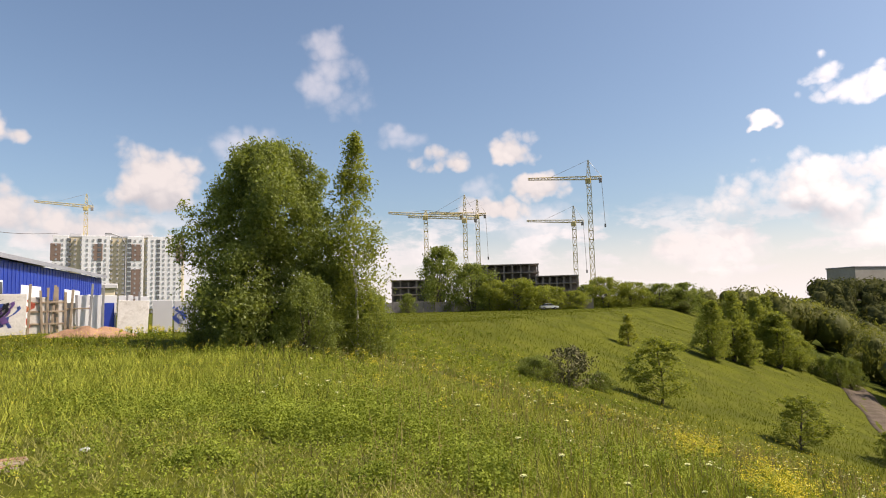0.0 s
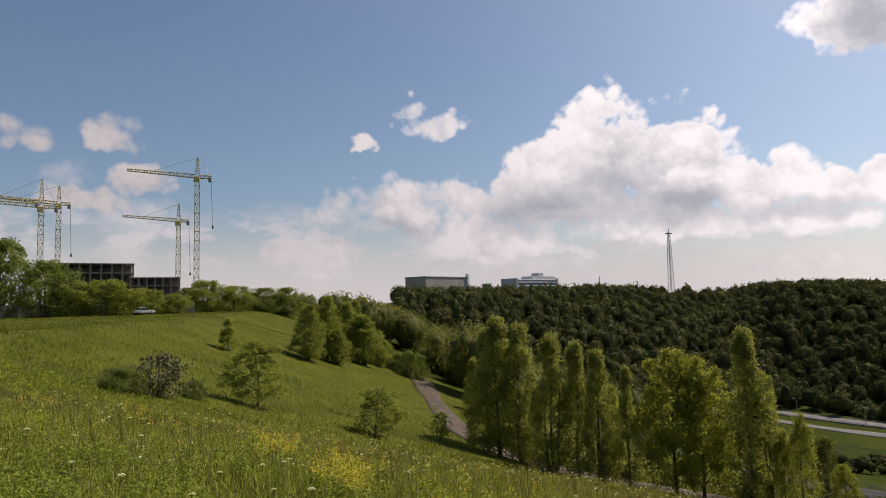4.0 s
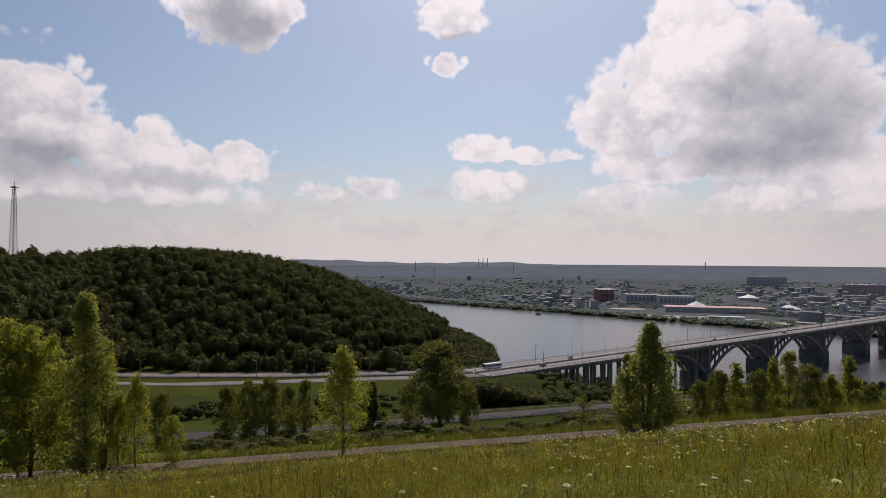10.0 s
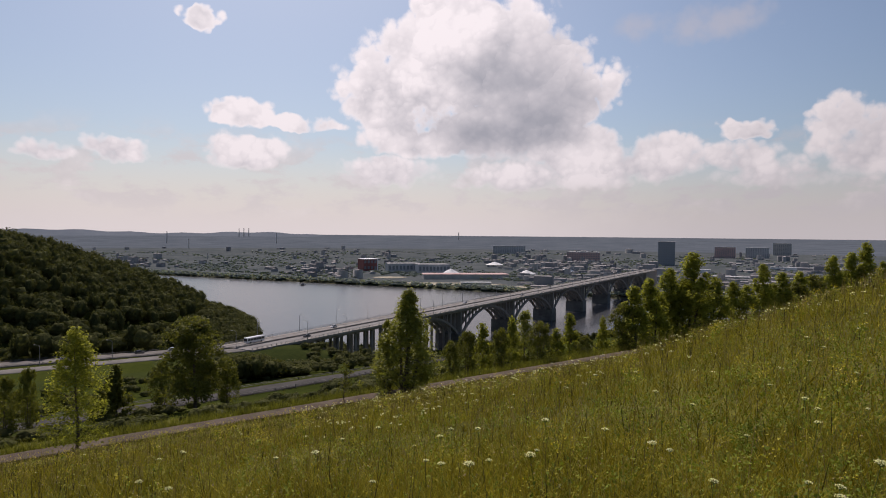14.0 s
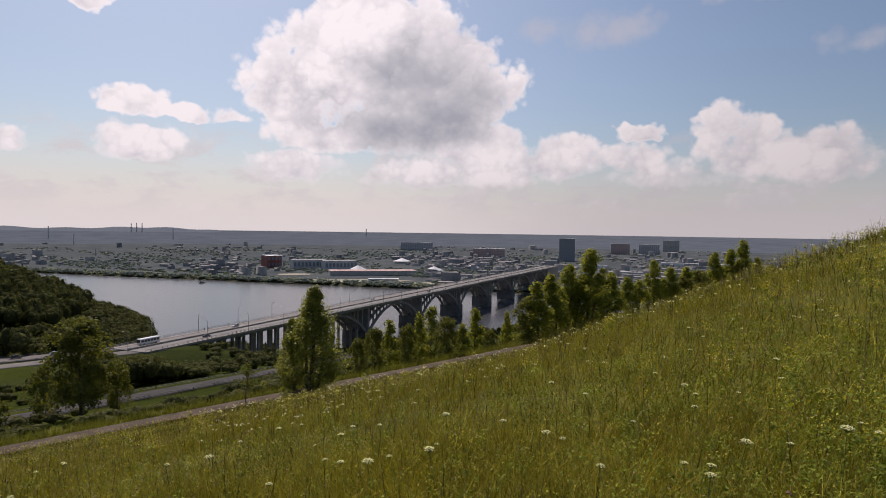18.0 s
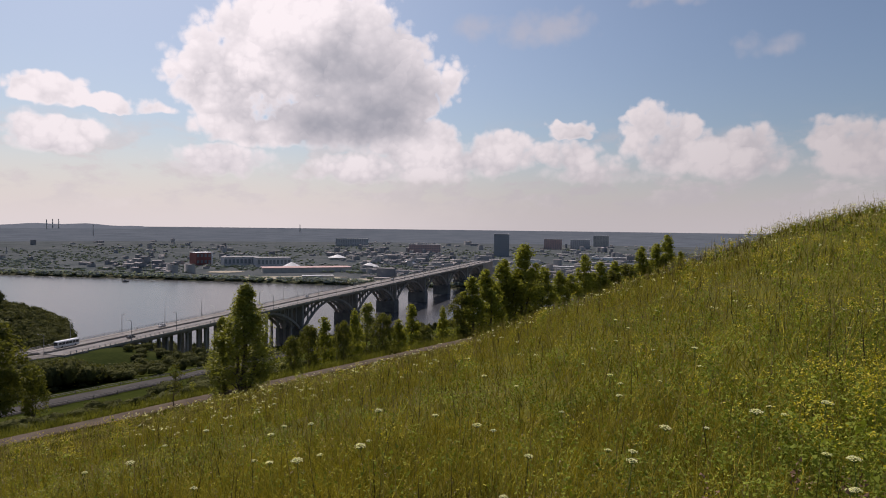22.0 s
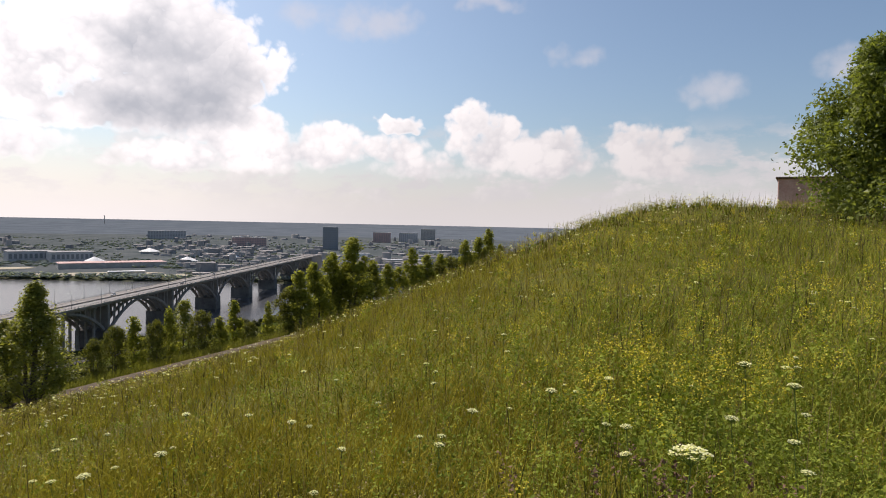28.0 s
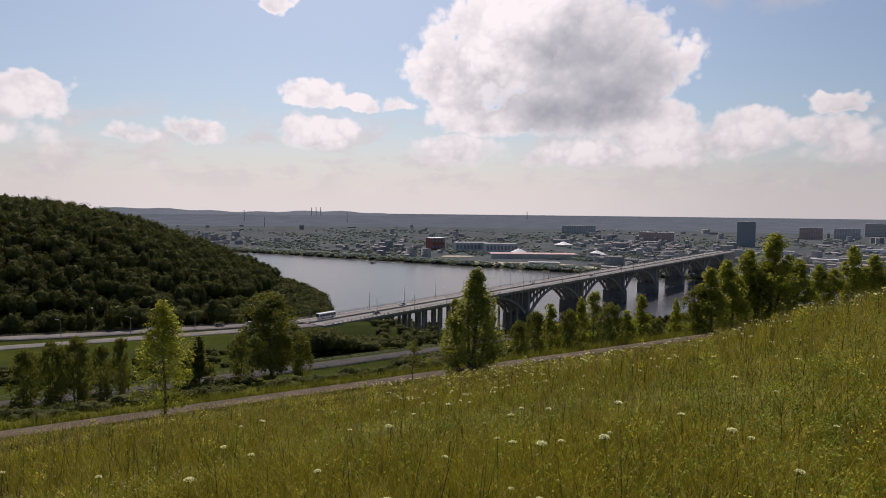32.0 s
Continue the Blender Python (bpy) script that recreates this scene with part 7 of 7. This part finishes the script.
x, y = np.concatenate([g[0] for g in groups]), np.concatenate([g[1] for g in groups])
tall = rng.uniform(0.45, 0.75, len(x))
herbs("yellow_flowers", x, y, tall, 0.0065, 44, M_YELLOWFL, "sprays of small yellow meadow flowers", 111, 0.09, 0.72, "flowers")
herbs("yellow_flower_leaves", x, y, tall * 0.85, 0.016, 18, M_HERB, "leafy stems of yellow meadow flowers", 112, 0.08, 0.15)
x, y = scatter(rng, 8500, -45, 190, 3.0, 45.0, 1.2)
herbs("small_yellow_flowers", x, y, rng.uniform(0.3, 0.6, len(x)) * meadow_height(x, y), 0.0055, 7, M_YELLOWFL, "scattered small yellow flowers in the grass", 113, 0.05, 0.8, "flowers")
x, y = patch(rng, 40, 158, 3.3, 6, 0.5)
herbs("brown_seed_heads", x, y, rng.uniform(0.35, 0.55, len(x)), 0.010, 22, M_BROWNSEED, "brown withered seed heads in the grass", 114, 0.022, 0.6)


def umbel(radius, tall, seed):
    """A white umbel: stem, rays and a domed head of florets. Returns vertices and faces of stem and head."""
    rng = np.random.default_rng(seed)
    bm = bmesh.new()
    bend = Vector((rng.normal() * 0.05, rng.normal() * 0.05, tall - 0.9 * radius))
    rod(bm, (0, 0, 0), bend * 0.5 + Vector((0.01, 0, 0)), 0.005, 0.004, 5)
    rod(bm, bend * 0.5 + Vector((0.01, 0, 0)), bend, 0.004, 0.003, 5)
    heads = []
    for k in range(22):
        a = k * 2.399
        d = radius * math.sqrt((k + 0.5) / 22) * 0.85
        c = bend + Vector((d * math.cos(a), d * math.sin(a), 0.9 * radius - 0.5 * radius * (d / radius) ** 2))
        rod(bm, bend, c, 0.0018, sides=3)
        heads.append(c)
    hm = bmesh.new()
    for c in heads:
        for j in range(9):
            o = Vector((rng.normal(), rng.normal(), 0.5 * rng.normal())) * radius * 0.085
            s_ = radius * 0.085
            q = c + o
            t = Vector((rng.normal() * 0.25, rng.normal() * 0.25, 1)).normalized()
            u = t.orthogonal().normalized()
            w_ = t.cross(u)
            hm.faces.new([hm.verts.new(q + s_ * (u * math.cos(i * 1.5708) + w_ * math.sin(i * 1.5708)) + t * (0.3 * s_ if i % 2 else 0)) for i in range(4)])
    return bm, hm


M_STEM = surface("flower_stems", (0.07, 0.11, 0.02), (0.14, 0.19, 0.04), 2.0, 0.7)
flowers = []
for k, (rad_, tall) in enumerate(((0.05, 0.55), (0.06, 0.62), (0.045, 0.48), (0.085, 0.52))):
    ob = thing("umbel_flower", "white flat-headed wild umbel flower on a thin stem", "flower", group="white umbel flowers")
    sb, hb = umbel(rad_, tall, 200 + k)
    part("stem", sb, M_STEM, ob)
    part("flower_head", hb, M_UMBEL, ob)
    flowers.append(ob)
used = set()
rng = np.random.default_rng(210)


def put_flower(k, b, r, scale=1.0):
    p = bearing(b, r)
    m = pose(p.x, p.y, ground(p.x, p.y) - 0.02, 4 * math.sin(b), 4 * math.cos(b * 3), b * 7) @ Matrix.Diagonal((scale, scale, scale, 1))
    if k in used:
        return copy_thing(flowers[k], m @ Matrix.Diagonal((*[1 / q for q in flowers[k].scale], 1)))
    used.add(k)
    flowers[k].matrix_basis = m
    return flowers[k]


for k, b, r, s_ in ((3, 157.6, 3.4, 1.2), (0, 152.0, 5.4, .9), (1, 147.5, 5.0, .8), (0, 163.2, 5.6, 1.15), (2, 166.6, 5.3, 1.2), (1, 165.0, 2.9, .45), (0, 157.8, 2.6, .5), (2, 163.2, 2.4, .45), (0, 30.0, 5.2, .75), (1, 22.0, 7.0, .8), (0, 24.5, 6.0, .75), (2, 12.5, 6.2, .8), (1, 19.0, 5.5, .7)):
    put_flower(k, b, r, s_)
for i in range(268):
    b = rng.choice([rng.uniform(-8, 36), rng.uniform(100, 178), rng.uniform(36, 100)], p=[0.3, 0.55, 0.15])
    r = 4.0 + 22 * rng.random() ** 1.5
    if b < 0 and r < 12:
        continue
    put_flower(int(rng.integers(3)), b, r, rng.uniform(0.5, 0.8))
# farther heads, too small to pick apart
x, y = scatter(rng, 800, 96, 178, 9.0, 42.0, 1.2)
x2, y2 = scatter(rng, 360, -20, 60, 9.0, 36.0, 1.2)
x, y = np.concatenate([x, x2]), np.concatenate([y, y2])
herbs("far_white_flowers", x, y, rng.uniform(0.34, 0.54, len(x)), 0.0075, 7, M_UMBEL, "scattered white flower heads farther up the slope", 211, 0.05, 0.94, "flowers")
x, y = scatter(rng, 10000, -12, 190, 2.4, 30.0, 1.35)
herbs("grass_seed_heads", x, y, rng.uniform(0.35, 0.62, len(x)) * np.clip(meadow_height(x, y), 0.3, 1.1), 0.006, 6, M_STRAW, "tan feathery seed heads over the meadow grass", 212, 0.03, 0.8, "grass")
